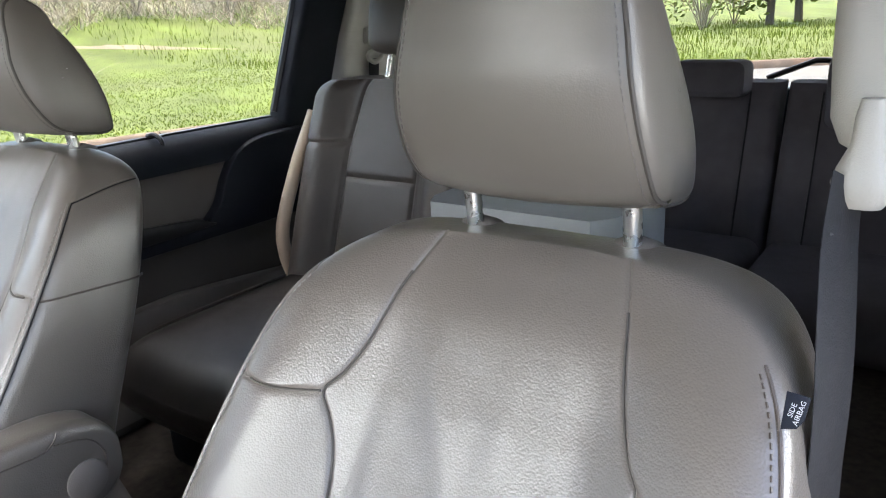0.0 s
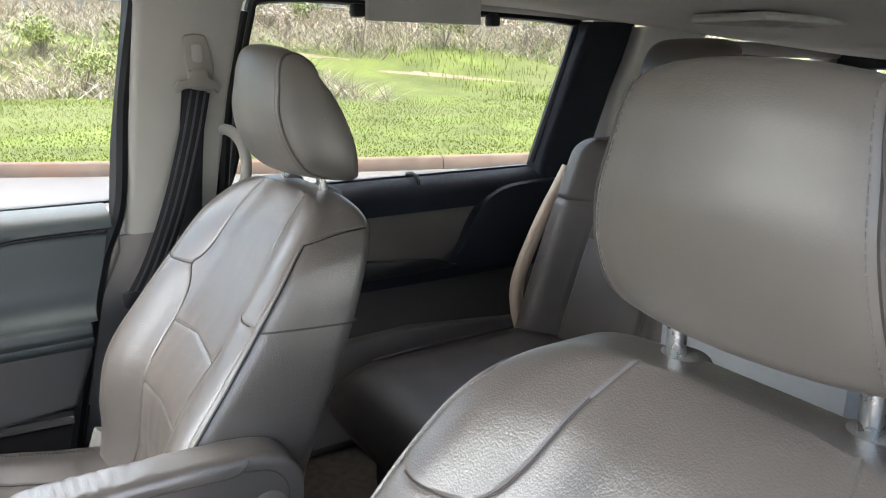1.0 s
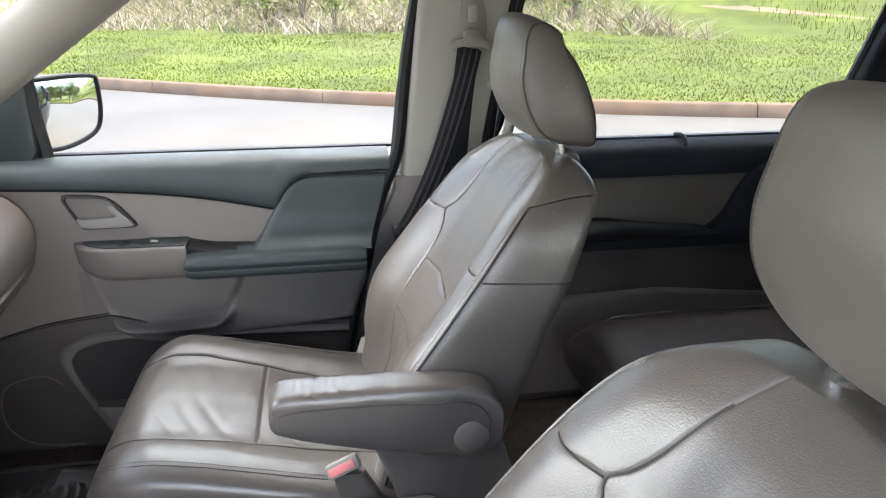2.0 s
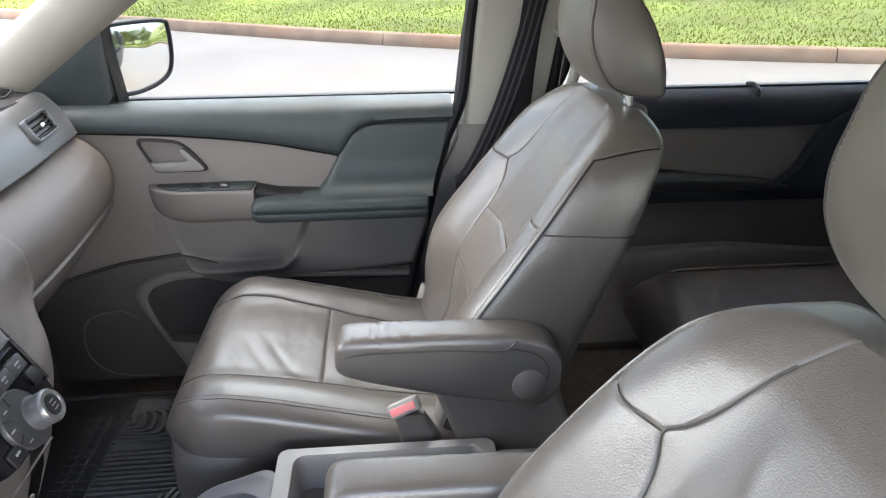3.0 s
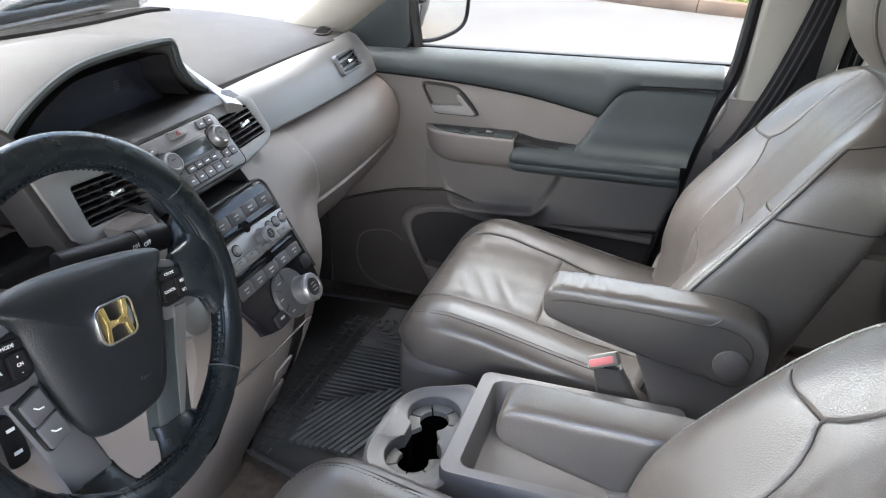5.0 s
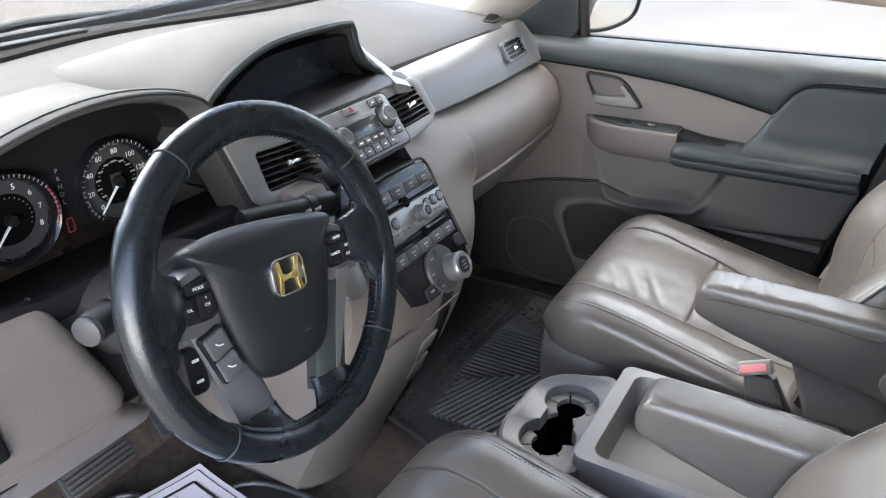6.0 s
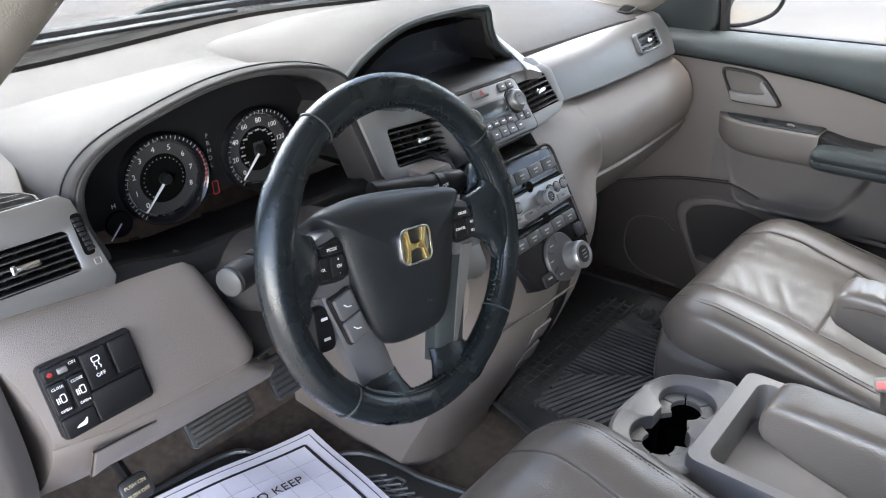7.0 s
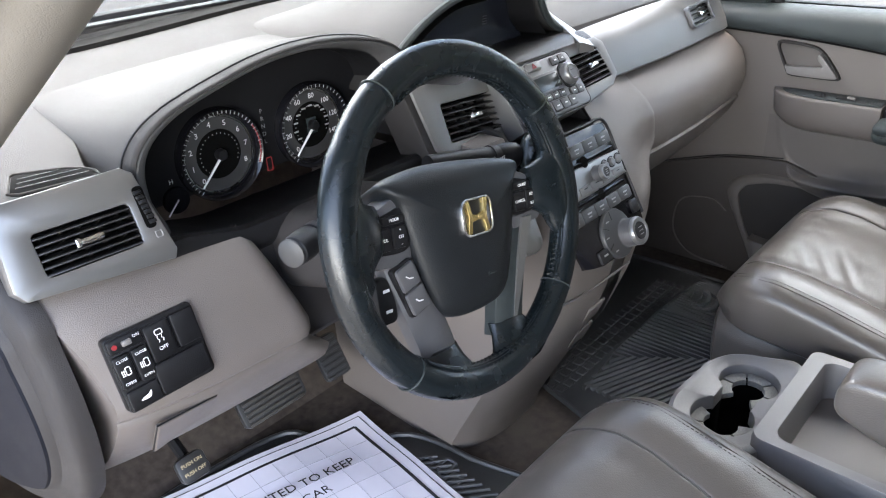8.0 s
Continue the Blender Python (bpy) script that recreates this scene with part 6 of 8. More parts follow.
# centre stack
STK = [(1.012, 0.166), (1.005, 0.160), (0.97, 0.134), (0.93, 0.108), (0.88, 0.084), (0.84, 0.082), (0.80, 0.090), (0.74, 0.103), (0.67, 0.128), (0.58, 0.172), (0.49, 0.22), (0.44, 0.245), (0.415, 0.25)]
rings = []
for z, y in STK:
    w = straight(z, [(0.41, 0.165), (0.60, 0.178), (0.72, 0.198), (0.80, 0.212), (0.86, 0.221), (0.90, 0.226), (0.95, 0.238), (1.02, 0.262)])
    row = []
    for i in range(25):
        u = -1 + i / 12
        row.append((min(w, 0.122 if u > 0 else 0.155) * u, y + 0.006 + straight(z, [(0.80, 0.044), (0.90, 0.030), (1.02, 0.022)]) * abs(u) ** 3.0, z))
    rings.append(row + [(0.118, 0.62, z), (-0.145, 0.62, z)])
stack = part("centre_panel", loft(rings), TAUPE, dash, "taupe centre stack")


def on_stack(z):
    return straight(z, STK[::-1])


m_c = Matrix.Translation((0, 0.1035, 0.915)) @ pose(0, 0, 0, -27, 0, 0)
clim = part("climate_panel", moved(prism([(-0.100, 0.116), (-0.05, 0.121), (0.0, 0.1225), (0.05, 0.121), (0.097, 0.117), (0.103, 0.06), (0.107, 0.0), (0.109, -0.045), (0.106, -0.066), (0.094, -0.080), (0.030, -0.084), (-0.030, -0.083), (-0.052, -0.078), (-0.075, -0.040), (-0.092, 0.0), (-0.104, 0.05)], "y", -0.002, 0.03, 0.002), m_c), GLOSS, dash, "gloss black climate panel")
part("panel_edge", moved(tube(spline([(-0.100, -0.002, 0.118), (-0.05, -0.002, 0.1235), (0.0, -0.002, 0.125), (0.05, -0.002, 0.1235), (0.099, -0.002, 0.119), (0.1055, -0.002, 0.06), (0.1095, -0.002, 0.0), (0.1115, -0.002, -0.045)], 5), 0.0026, 8), m_c), BLACK, clim)
strip = part("silver_strip", moved(prism(sp2([(-0.100, 0.067), (0.0, 0.0695), (0.100, 0.067), (0.103, 0.063), (0.103, 0.031), (0.099, 0.027), (0.0, 0.0245), (-0.094, 0.027), (-0.097, 0.031), (-0.103, 0.063)], 2, True), "y", -0.0055, 0, 0.0015), m_c), SILVER, clim, "silver control strip")
for z, n, h, wd, mt in ((0.094, 5, 0.020, 0.186, DARKKEY), (0.0355, 6, 0.012, 0.186, BRIGHTKEY), (-0.001, 5, 0.020, 0.172, DARKKEY)):
    for i in range(n):
        x = -wd / 2 + wd * (i + 0.5) / n + (0.012 if n == 5 and z < 0.05 else 0.003)
        y0 = -0.0060 if n != 6 else -0.0085
        part("button", moved(prism(rrect(wd / n - 0.0016, h, 0.0018, 3, x, z), "y", y0, 0, 0.0012), m_c), mt, clim)
        part("button_mark", moved(box(x, y0 - 0.0003, z + 0.002, 0.011 if n == 5 else 0.008, 0.0006, 0.0022 if n == 5 else 0.0014, 0), m_c), DIM if mt is DARKKEY else INK, clim)
        if n == 5:
            part("button_mark", moved(box(x - 0.001, y0 - 0.0003, z - 0.0035, 0.007, 0.0006, 0.0016, 0), m_c), DIM if mt is DARKKEY else INK, clim)
for x, z in ((0.010, 0.0745), (0.022, 0.0175)):
    part("slot_lip", moved(box(0.003, -0.004, z, 0.182, 0.004, 0.007, 0.001), m_c), GLOSS, clim)
    part("disc_slot", moved(box(0.003, -0.0062, z, 0.168, 0.002, 0.0028, 0.0005), m_c), PIT, clim, "dark insertion slot")
    part("slot_notch", moved(lathe([(0, 0.0010), (0.0085, 0.0010), (0.0092, 0), (0, 0)], 24), m_c @ Matrix.Translation((x, -0.0058, z)) @ pose(0, 0, 0, 90, 0, 0)), PIT, clim)
for x in (-0.086, -0.060, -0.034, 0.056, 0.075, 0.094):
    part("round_button", moved(lathe([(0, 0.0055), (0.0052, 0.005), (0.0064, 0.003), (0.0072, 0.0), (0, 0)], 18), m_c @ Matrix.Translation((x, -0.0055, 0.054)) @ pose(0, 0, 0, 90, 0, 0)), BRIGHTKEY, clim, "small pale round button")
    part("button_rim", moved(lathe([(0.0074, 0.0), (0.0074, 0.0008), (0.0094, 0.0008), (0.0094, 0)], 20), m_c @ Matrix.Translation((x, -0.0055, 0.054)) @ pose(0, 0, 0, 90, 0, 0)), BLACK, clim)


def knob(x, z, r, h, label):
    k = part("knob", moved(lathe([(0, h), (r * 0.62, h), (r * 0.66, h - 0.001), (r * 0.7, h), (r * 0.92, h), (r, h - 0.003), (r, 0.004), (r * 1.12, 0.002), (r * 1.12, 0), (0, 0)], 40), m_c @ Matrix.Translation((x, -0.005, z)) @ pose(0, 0, 0, 90, 0, 0)), KEYGREY, clim, label)
    part("knob_ring", moved(lathe([(r * 0.64, h), (r * 0.68, h + 0.0016), (r * 0.90, h + 0.0016), (r * 1.01, h - 0.002), (r * 1.01, h - 0.005), (r * 0.64, h - 0.005), (r * 0.64, h)], 40), m_c @ Matrix.Translation((x, -0.005, z)) @ pose(0, 0, 0, 90, 0, 0)), SILVER, k)
    part("knob_face", moved(lathe([(0, h + 0.0012), (r * 0.6, h + 0.0012), (r * 0.62, h), (0, h)], 32), m_c @ Matrix.Translation((x, -0.005, z)) @ pose(0, 0, 0, 90, 0, 0)), BTN, k)
    for dz in (0.005, 0, -0.005):
        part("knob_mark", moved(box(x, -0.0065 - h - 0.0006, z + dz * r / 0.02, r * 0.45, 0.0006, r * 0.05, 0), m_c), DIM, k)


knob(0.030, 0.048, 0.0125, 0.018, "small chrome knob")
part("knob_plate", moved(lathe([(0, 0.006), (0.038, 0.006), (0.040, 0.003), (0.040, 0), (0, 0)], 40), m_c @ Matrix.Translation((0.024, -0.002, -0.050)) @ pose(0, 0, 0, 90, 0, 0)), DARKKEY, clim, "round grey button cluster")
for k, a in enumerate((100, 150, 205)):
    part("plate_gap", moved(box(0.024 + 0.031 * math.cos(radians(a)), -0.0084, -0.050 + 0.031 * math.sin(radians(a)), 0.0012, 0.0008, 0.014, 0), m_c) if k == 0 else moved(box(0, 0, 0, 0.014, 0.0008, 0.0012, 0), m_c @ Matrix.Translation((0.024 + 0.031 * math.cos(radians(a)), -0.0084, -0.050 + 0.031 * math.sin(radians(a)))) @ pose(0, 0, 0, 0, -a, 0)), BLACK, clim)
    part("plate_mark", moved(box(0.024 + 0.030 * math.cos(radians(a + 26)), -0.0084, -0.050 + 0.030 * math.sin(radians(a + 26)), 0.008, 0.0006, 0.0018, 0), m_c), DIM, clim)
knob(0.044, -0.058, 0.0225, 0.028, "large chrome selector knob")
part("key_button", moved(prism(rrect(0.030, 0.020, 0.003, 3, -0.022, -0.070), "y", -0.006, 0, 0.002), m_c), BTN, clim)
part("key_mark", moved(box(-0.022, -0.0064, -0.069, 0.010, 0.0006, 0.003, 0), m_c), DIM, clim)
part("key_button", moved(prism(rrect(0.020, 0.022, 0.003, 3, 0.094, -0.028), "y", -0.006, 0, 0.002), m_c), BTN, clim)
# wing that flows from the stack's edge into the glove box above and rolls away below
WING_S = [(0.41, 0.25), (0.44, 0.245), (0.49, 0.22), (0.58, 0.172), (0.67, 0.128), (0.74, 0.103), (0.80, 0.090), (0.84, 0.082), (0.88, 0.084), (0.93, 0.108), (0.97, 0.134), (1.005, 0.160), (1.02, 0.172), (1.046, 0.193)]
WING_G = [(0.80, 0.27), (0.85, 0.225), (0.885, 0.208), (0.905, 0.203), (0.935, 0.197), (0.965, 0.200), (0.995, 0.213), (1.018, 0.238), (1.03, 0.255), (1.046, 0.275)]
WING_X = dense([(0.41, 0.162), (0.60, 0.178), (0.67, 0.196), (0.74, 0.214), (0.80, 0.224), (0.85, 0.230), (0.875, 0.242), (0.89, 0.262), (0.905, 0.295), (0.925, 0.345), (0.95, 0.36), (1.046, 0.36)], 4)
rows = []
for i in range(73):
    z = 0.412 + 0.634 * i / 72
    xe, ys, yg, g = straight(z, WING_X), straight(z, WING_S), straight(z, WING_G), smooth(0.86, 0.935, z)
    row = []
    for j in range(29):
        x = lerp(0.098, xe, j / 28)
        low = ys + 0.004 + 0.046 * (x / xe) ** 3.2
        high = lerp(ys + 0.004, yg - glove_bow(x) * min(1, max(0, (1.03 - z) / 0.06)) - 0.002, smooth(0.085, 0.325, x)) + 0.014 * smooth(0.32, 0.36, x)
        row.append((x, lerp(low, high, g), z))
    end = row[-1]
    rows.append(row + [(end[0] - 0.003, end[1] + 0.018, z), (end[0] - 0.014, end[1] + 0.05, z), (end[0] - 0.03, 0.50, z)])
part("stack_wing", loft(rows, False), TAUPE, dash, "taupe wing between stack and glove box", sharp=70)
part("sweep_corner", prism([(0.160, 0.998), (0.168, 1.008), (0.178, 1.022), (0.194, 1.046), (0.28, 1.046), (0.28, 0.99)], "x", -0.165, -0.107, 0.004), TAUPE, dash)
part("tray_floor", box(0, 0.245, 1.0155, 0.19, 0.15, 0.005, 0.0), BLACK, dash, "dark open tray under the radio")
part("tray_back", box(0, 0.318, 1.045, 0.20, 0.006, 0.06, 0.0), BLACK, dash)
for s in (-1, 1):
    part("tray_cheek", moved(prism([(0.17, 1.010), (0.31, 1.010), (0.31, 1.065), (0.205, 1.048)], "x", -0.006, 0.006, 0.002), Matrix.Translation((s * 0.101, 0, 0))), BLACK, dash)
# lower stack details: socket covers, small lever and gear selector
for z in (0.70, 0.645):
    part("socket_cover", moved(box(0, 0, 0, 0.050, 0.006, 0.044, 0.002), Matrix.Translation((0.040, on_stack(z) + 0.0075, z)) @ pose(0, 0, 0, 24, 0, 0)), TAUPE, dash, "taupe socket cover")
part("net_hook", moved(box(0, 0, 0, 0.034, 0.008, 0.012, 0.002), Matrix.Translation((0.060, on_stack(0.600) + 0.010, 0.600)) @ pose(0, 0, 0, 28, 0, 0)), BLACK, dash, "small black recess")
part("stack_line", tube([(-0.12, on_stack(0.79) + 0.005, 0.79), (0.0, on_stack(0.775) + 0.005, 0.775), (0.12, on_stack(0.77) + 0.006, 0.77)], 0.002, 6), TAUPE_DK, dash)
part("gear_gate", moved(prism(rrect(0.045, 0.10, 0.02, 5), "y", -0.006, 0.02, 0.004), Matrix.Translation((-0.172, 0.115, 0.960)) @ pose(0, 0, 0, -28, 0, -6)), SILVER, dash, "silver gear gate")
gl = part("gear_lever", tube(spline([(-0.150, 0.17, 1.03), (-0.160, 0.13, 1.045), (-0.165, 0.105, 1.05)], 5), [0.010] * 11, 12), BLACK, dash, "black gear lever")
part("lever_grip", loft([[(-0.155 + 0.02 * math.cos(k) * s - 0.02 * t, 0.105 + 0.018 * math.sin(k) * s, 1.085 - 0.10 * t) for k in [2 * math.pi * i / 14 for i in range(14)]] for t, s in ((0, 0.35), (0.08, 0.8), (0.3, 1.0), (0.7, 0.95), (0.95, 0.7), (1, 0.3))]), LEATHER_BK, gl, "black leather grip")

# ---- steering wheel and stalks ----
WHEEL = Matrix.Translation((-0.372, 0.033, 1.060)) @ pose(0, 0, 0, -15.3, 0, 0.8) @ pose(0, 0, 0, 0, 9, 0)
HUB = WHEEL @ Matrix.Translation((0, 0.019, -0.010))


def build_wheel():
    w = thing("steering_wheel", "black leather steering wheel with silver lower spokes", "steering wheel")
    R, r = 0.1725, 0.0178
    ring = []
    for i in range(97):
        a = 2 * math.pi * i / 96
        k = 1 + 0.12 * groove((math.degrees(a) - 150) % 360 - 0, 22) + 0.12 * groove((math.degrees(a) - 30), 22)
        ring.append([((R + r * k * math.cos(b)) * math.cos(a), -r * 1.0 * math.sin(b), (R + r * k * math.cos(b)) * math.sin(a)) for b in [2 * math.pi * j / 18 for j in range(18)]])
    bm = loft(ring, True, False)
    bmesh.ops.remove_doubles(bm, verts=bm.verts[:], dist=1e-6)
    rim = part("rim", moved(bm, WHEEL), LEATHER_BK, w, "worn black leather rim")
    for deg in (40, 125, 229, 322):
        a = radians(deg)
        loop = [((R + (r + 0.0008) * math.cos(b)) * math.cos(a), -(r + 0.0008) * math.sin(b), (R + (r + 0.0008) * math.cos(b)) * math.sin(a)) for b in [2 * math.pi * j / 18 for j in range(18)]]
        part("rim_seam", moved(tube(loop, 0.0009, 6, True), WHEEL), DARK, rim)
    for d0, d1 in ((44, 124), (-36, 38), (232, 318)):
        inner = [((R - r + 0.0006) * math.cos(radians(d)), -0.004, (R - r + 0.0006) * math.sin(radians(d))) for d in range(d0, d1, 2)]
        part("rim_lacing", moved(merge(stitches(inner, (0, 0, 0), (0.0030, 0.0046), 0.0070), tube([(x * 0.995, y - 0.003, z * 0.995) for x, y, z in inner], 0.0011, 6), tube([(x * 1.004, y - 0.006, z * 1.004) for x, y, z in inner], 0.0009, 6)), WHEEL), LEATHER_BK, rim, "laced inner seam")
        zig = []
        for k in range(int((d1 - d0) / 1.15)):
            a, b = radians(d0 + 1.15 * k), radians(142 if k % 2 else 184)
            zig.append(((R + (r + 0.0009) * math.cos(b)) * math.cos(a), -(r + 0.0009) * math.sin(b), (R + (r + 0.0009) * math.cos(b)) * math.sin(a)))
        part("lacing_thread", moved(tube(zig, 0.0013, 5), WHEEL), LEATHER_BK, rim)
    # fine perforations on the grip zones
    dots = bmesh.new()
    for d in [130 + 0.85 * i for i in range(112)] + [-34 + 0.85 * i for i in range(80)]:
        for j, b0 in enumerate((35, 50, 65, 80, 95, 110, 125)):
            a, b = radians(d + (0.42 if j % 2 else 0)), radians(b0)
            n = Vector((math.cos(b) * math.cos(a), -math.sin(b), math.cos(b) * math.sin(a)))
            c = Vector((R * math.cos(a), 0, R * math.sin(a))) + n * (r + 0.0002)
            t1 = n.orthogonal().normalized() * 0.00055
            t2 = n.cross(t1)
            dots.faces.new([dots.verts.new(c + t1 * math.cos(k) + t2 * math.sin(k)) for k in (0, 1.57, 3.14, 4.71)])
    part("perforation", moved(dots, WHEEL), BLACK, rim, recalc=False)
    # hub cover: horned at its upper corners, narrowing downwards
    hub = sp2([(-0.104, 0.066), (-0.075, 0.0735), (-0.04, 0.0765), (0.0, 0.0755), (0.04, 0.0725), (0.075, 0.0685), (0.104, 0.061), (0.090, 0.045), (0.082, 0.010), (0.071, -0.033), (0.058, -0.068), (0.044, -0.084), (0.02, -0.0905), (-0.02, -0.0905), (-0.044, -0.084), (-0.058, -0.068), (-0.071, -0.033), (-0.082, 0.010), (-0.090, 0.045)], 4, True)
    rings = []
    for k, y in ((1.0, 0.034), (1.0, -0.004), (0.99, -0.010), (0.965, -0.0145), (0.92, -0.018), (0.75, -0.0245), (0.55, -0.028), (0.3, -0.030), (0.05, -0.0305)):
        rings.append([(x * k, y + (0.010 * max(0, (z * k - 0.035) / 0.042) ** 2 if y < 0.03 else 0), (z * k + 0.002 * (1 - k)) * (0.80 if y > 0.03 and z > 0.03 else 1)) for x, z in hub])
    part("airbag_cover", moved(loft(rings), HUB), AIRBAG, w, "black grained airbag cover", sharp=70)
    for s in (-1, 1):
        # leather-covered side spoke that flares into the rim
        arm = []
        for x, y, zt, zb, th in ((0.118, 0.012, 0.040, -0.010, 0.010), (0.128, 0.008, 0.043, -0.014, 0.013), (0.140, 0.004, 0.048, -0.022, 0.014), (0.152, 0.001, 0.056, -0.034, 0.0145), (0.163, 0.0, 0.064, -0.050, 0.0140), (0.170, 0.0, 0.068, -0.058, 0.010)):
            zc, hh = (zt + zb) / 2, (zt - zb) / 2
            arm.append([(s * (x - 0.012 * (math.sin(k) ** 4) * (1 if x > 0.15 else 0)), y - th * math.copysign(abs(math.cos(k)) ** 0.7, math.cos(k)), zc + hh * math.copysign(abs(math.sin(k)) ** 0.8, math.sin(k))) for k in [2 * math.pi * i / 20 for i in range(20)]])
        part("spoke", moved(loft(arm), WHEEL), LEATHER_BK, w)
        # grey carrier of the button pod
        car = sp2([(s * 0.078, 0.050), (s * 0.108, 0.047), (s * 0.124, 0.038), (s * 0.136, 0.012), (s * 0.136, -0.010), (s * 0.120, -0.014), (s * 0.078, -0.012)], 4, True)
        part("pod_carrier", moved(prism(car, "y", -0.009, 0.02, 0.004), HUB), KEYGREY, w)
        pod = part("button_pod", moved(prism(sp2([(s * 0.082, 0.040), (s * 0.104, 0.039), (s * 0.119, 0.034), (s * 0.130, 0.016), (s * 0.132, 0.004), (s * 0.122, 0.0), (s * 0.082, 0.001)], 4, True), "y", -0.0125, 0.0, 0.002), HUB), BLACK, w, "black button pod")
        for x, z, ww, hh in ((0.100, 0.0325, 0.029, 0.0085), (0.094, 0.0145, 0.0185, 0.0225), (0.1155, 0.0145, 0.0185, 0.0225)):
            part("button", moved(prism(rrect(ww, hh, 0.003, 3, s * x, z), "y", -0.0155, -0.010, 0.0015), HUB), BLACK, pod)
        texts = (("MODE", -0.100, 0.0325), ("VOL", -0.1155, 0.0145), ("CH", -0.094, 0.0145), ("+", -0.094, 0.0215), ("-", -0.094, 0.0075)) if s < 0 else (("CRUISE", 0.100, 0.0325), ("CANCEL", 0.094, 0.0145), ("RES", 0.1155, 0.0195), ("SET", 0.1155, 0.0090))
        for t, x, z in texts:
            words(t, 0.0046, HUB @ Matrix.Translation((x, -0.0158, z)) @ pose(0, 0, 0, 90, 0, 0), PRINT, pod, "button_lettering", 0.0002)
        # lower spoke: dark body, bright inlay, leather boot at its foot
        low = [[(s * lerp(a, b, u), y + v, z) for u, v in ((0, 0.010), (0, -0.006), (0.12, -0.010), (0.88, -0.010), (1, -0.006), (1, 0.010))] for a, b, z, y in ((0.068, 0.118, 0.004, 0.004), (0.066, 0.112, -0.018, 0.003), (0.056, 0.104, -0.045, 0.002), (0.045, 0.095, -0.075, 0.001), (0.036, 0.086, -0.105, 0.0), (0.030, 0.080, -0.130, 0.0))]
        ls = part("lower_spoke", moved(loft(low), HUB), KEYGREY if s < 0 else DARK, w, "grey lower spoke")
        fin = [[(s * (lerp(0.107, 0.060, t) + u), -0.0105 + 0.001 * t + v, lerp(-0.006, -0.130, t)) for u, v in ((-wd, 0.002), (-wd, -0.0012), (wd, -0.0012), (wd, 0.002))] for t, wd in ((0, 0.009), (0.3, 0.0075), (0.7, 0.005), (1, 0.0022))]
        if s > 0:
            part("inlay", moved(loft(fin), HUB), SILVER, ls, "bright satin silver inlay")
        boot = []
        for t in (0, 0.12, 0.35, 0.6, 0.85, 1.0):
            a, b, z = lerp(0.029, 0.006, t ** 2), lerp(0.082, 0.112, t ** 2), lerp(-0.116, -0.164, t)
            y0 = lerp(0.018, 0.0, t)
            th = lerp(0.013 if t > 0 else 0.011, 0.0145, t)
            boot.append([(s * (lerp(a, b, 0.5) + (b - a) / 2 * math.cos(k)), y0 - th * math.sin(k), z - 0.010 + lerp(0.0, 0.030, t) * abs(math.cos(k)) ** 2 * (1 if math.cos(k) > 0 else 0.25) ) for k in [2 * math.pi * i / 20 for i in range(20)]])
        part("leather_boot", moved(loft(boot), WHEEL), LEATHER_BK, w)
    PH = HUB @ Matrix.Translation((-0.088, 0, -0.040)) @ pose(0, 0, 0, 0, -18.5, 0)
    ph = part("phone_switch", moved(prism(rrect(0.028, 0.058, 0.004, 4), "y", -0.0125, 0.0, 0.002), PH), BLACK, w, "grey telephone buttons in a black frame")
    for z in (0.0135, -0.0135):
        part("button", moved(prism(rrect(0.025, 0.0255, 0.003, 3, 0, z), "y", -0.0165, -0.01, 0.002), PH), KEYGREY, ph)
        part("button_mark", moved(tube([(-0.004, -0.0167, z + 0.003), (-0.001, -0.0167, z - 0.001), (0.004, -0.0167, z - 0.003)], 0.0008, 5), PH), PRINT, ph)
    tlk = part("talk_switch", moved(prism(rrect(0.024, 0.048, 0.008, 4, -0.113, -0.048), "y", -0.002, 0.014, 0.004), HUB), BLACK, w, "black voice and return buttons")
    for z in (-0.037, -0.058):
        part("button_mark", moved(box(-0.113, -0.0024, z, 0.008, 0.0006, 0.003, 0), HUB), PRINT, tlk)
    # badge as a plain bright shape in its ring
    bo, bi = rrect(0.047, 0.041, 0.010, 4, 0, 0.016), rrect(0.0415, 0.0355, 0.008, 4, 0, 0.016)
    part("badge_ring", moved(frame_ring(bo, bi, "y", -0.0345, -0.026, 0.001), HUB), CHROME, w, "bright badge ring")
    bars = [prism([(s * 0.0175, 0.0335), (s * 0.011, 0.0335), (s * 0.0085, 0.0195), (s * 0.0, 0.0175), (s * 0.0, 0.0125), (s * 0.0095, 0.0105), (s * 0.0115, -0.0015), (s * 0.0175, -0.0015), (s * 0.0135, 0.016)][::s], "y", -0.0345, -0.026, 0.0008) for s in (1, -1)]
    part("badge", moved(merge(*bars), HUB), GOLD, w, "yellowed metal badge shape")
    words("SRS\nAIRBAG", 0.0070, HUB @ Matrix.Translation((0.022, -0.0262, -0.046)) @ pose(0, 0, 0, 80, 0, 8), DARK, w, "embossed_lettering", 0.0004)


build_wheel()


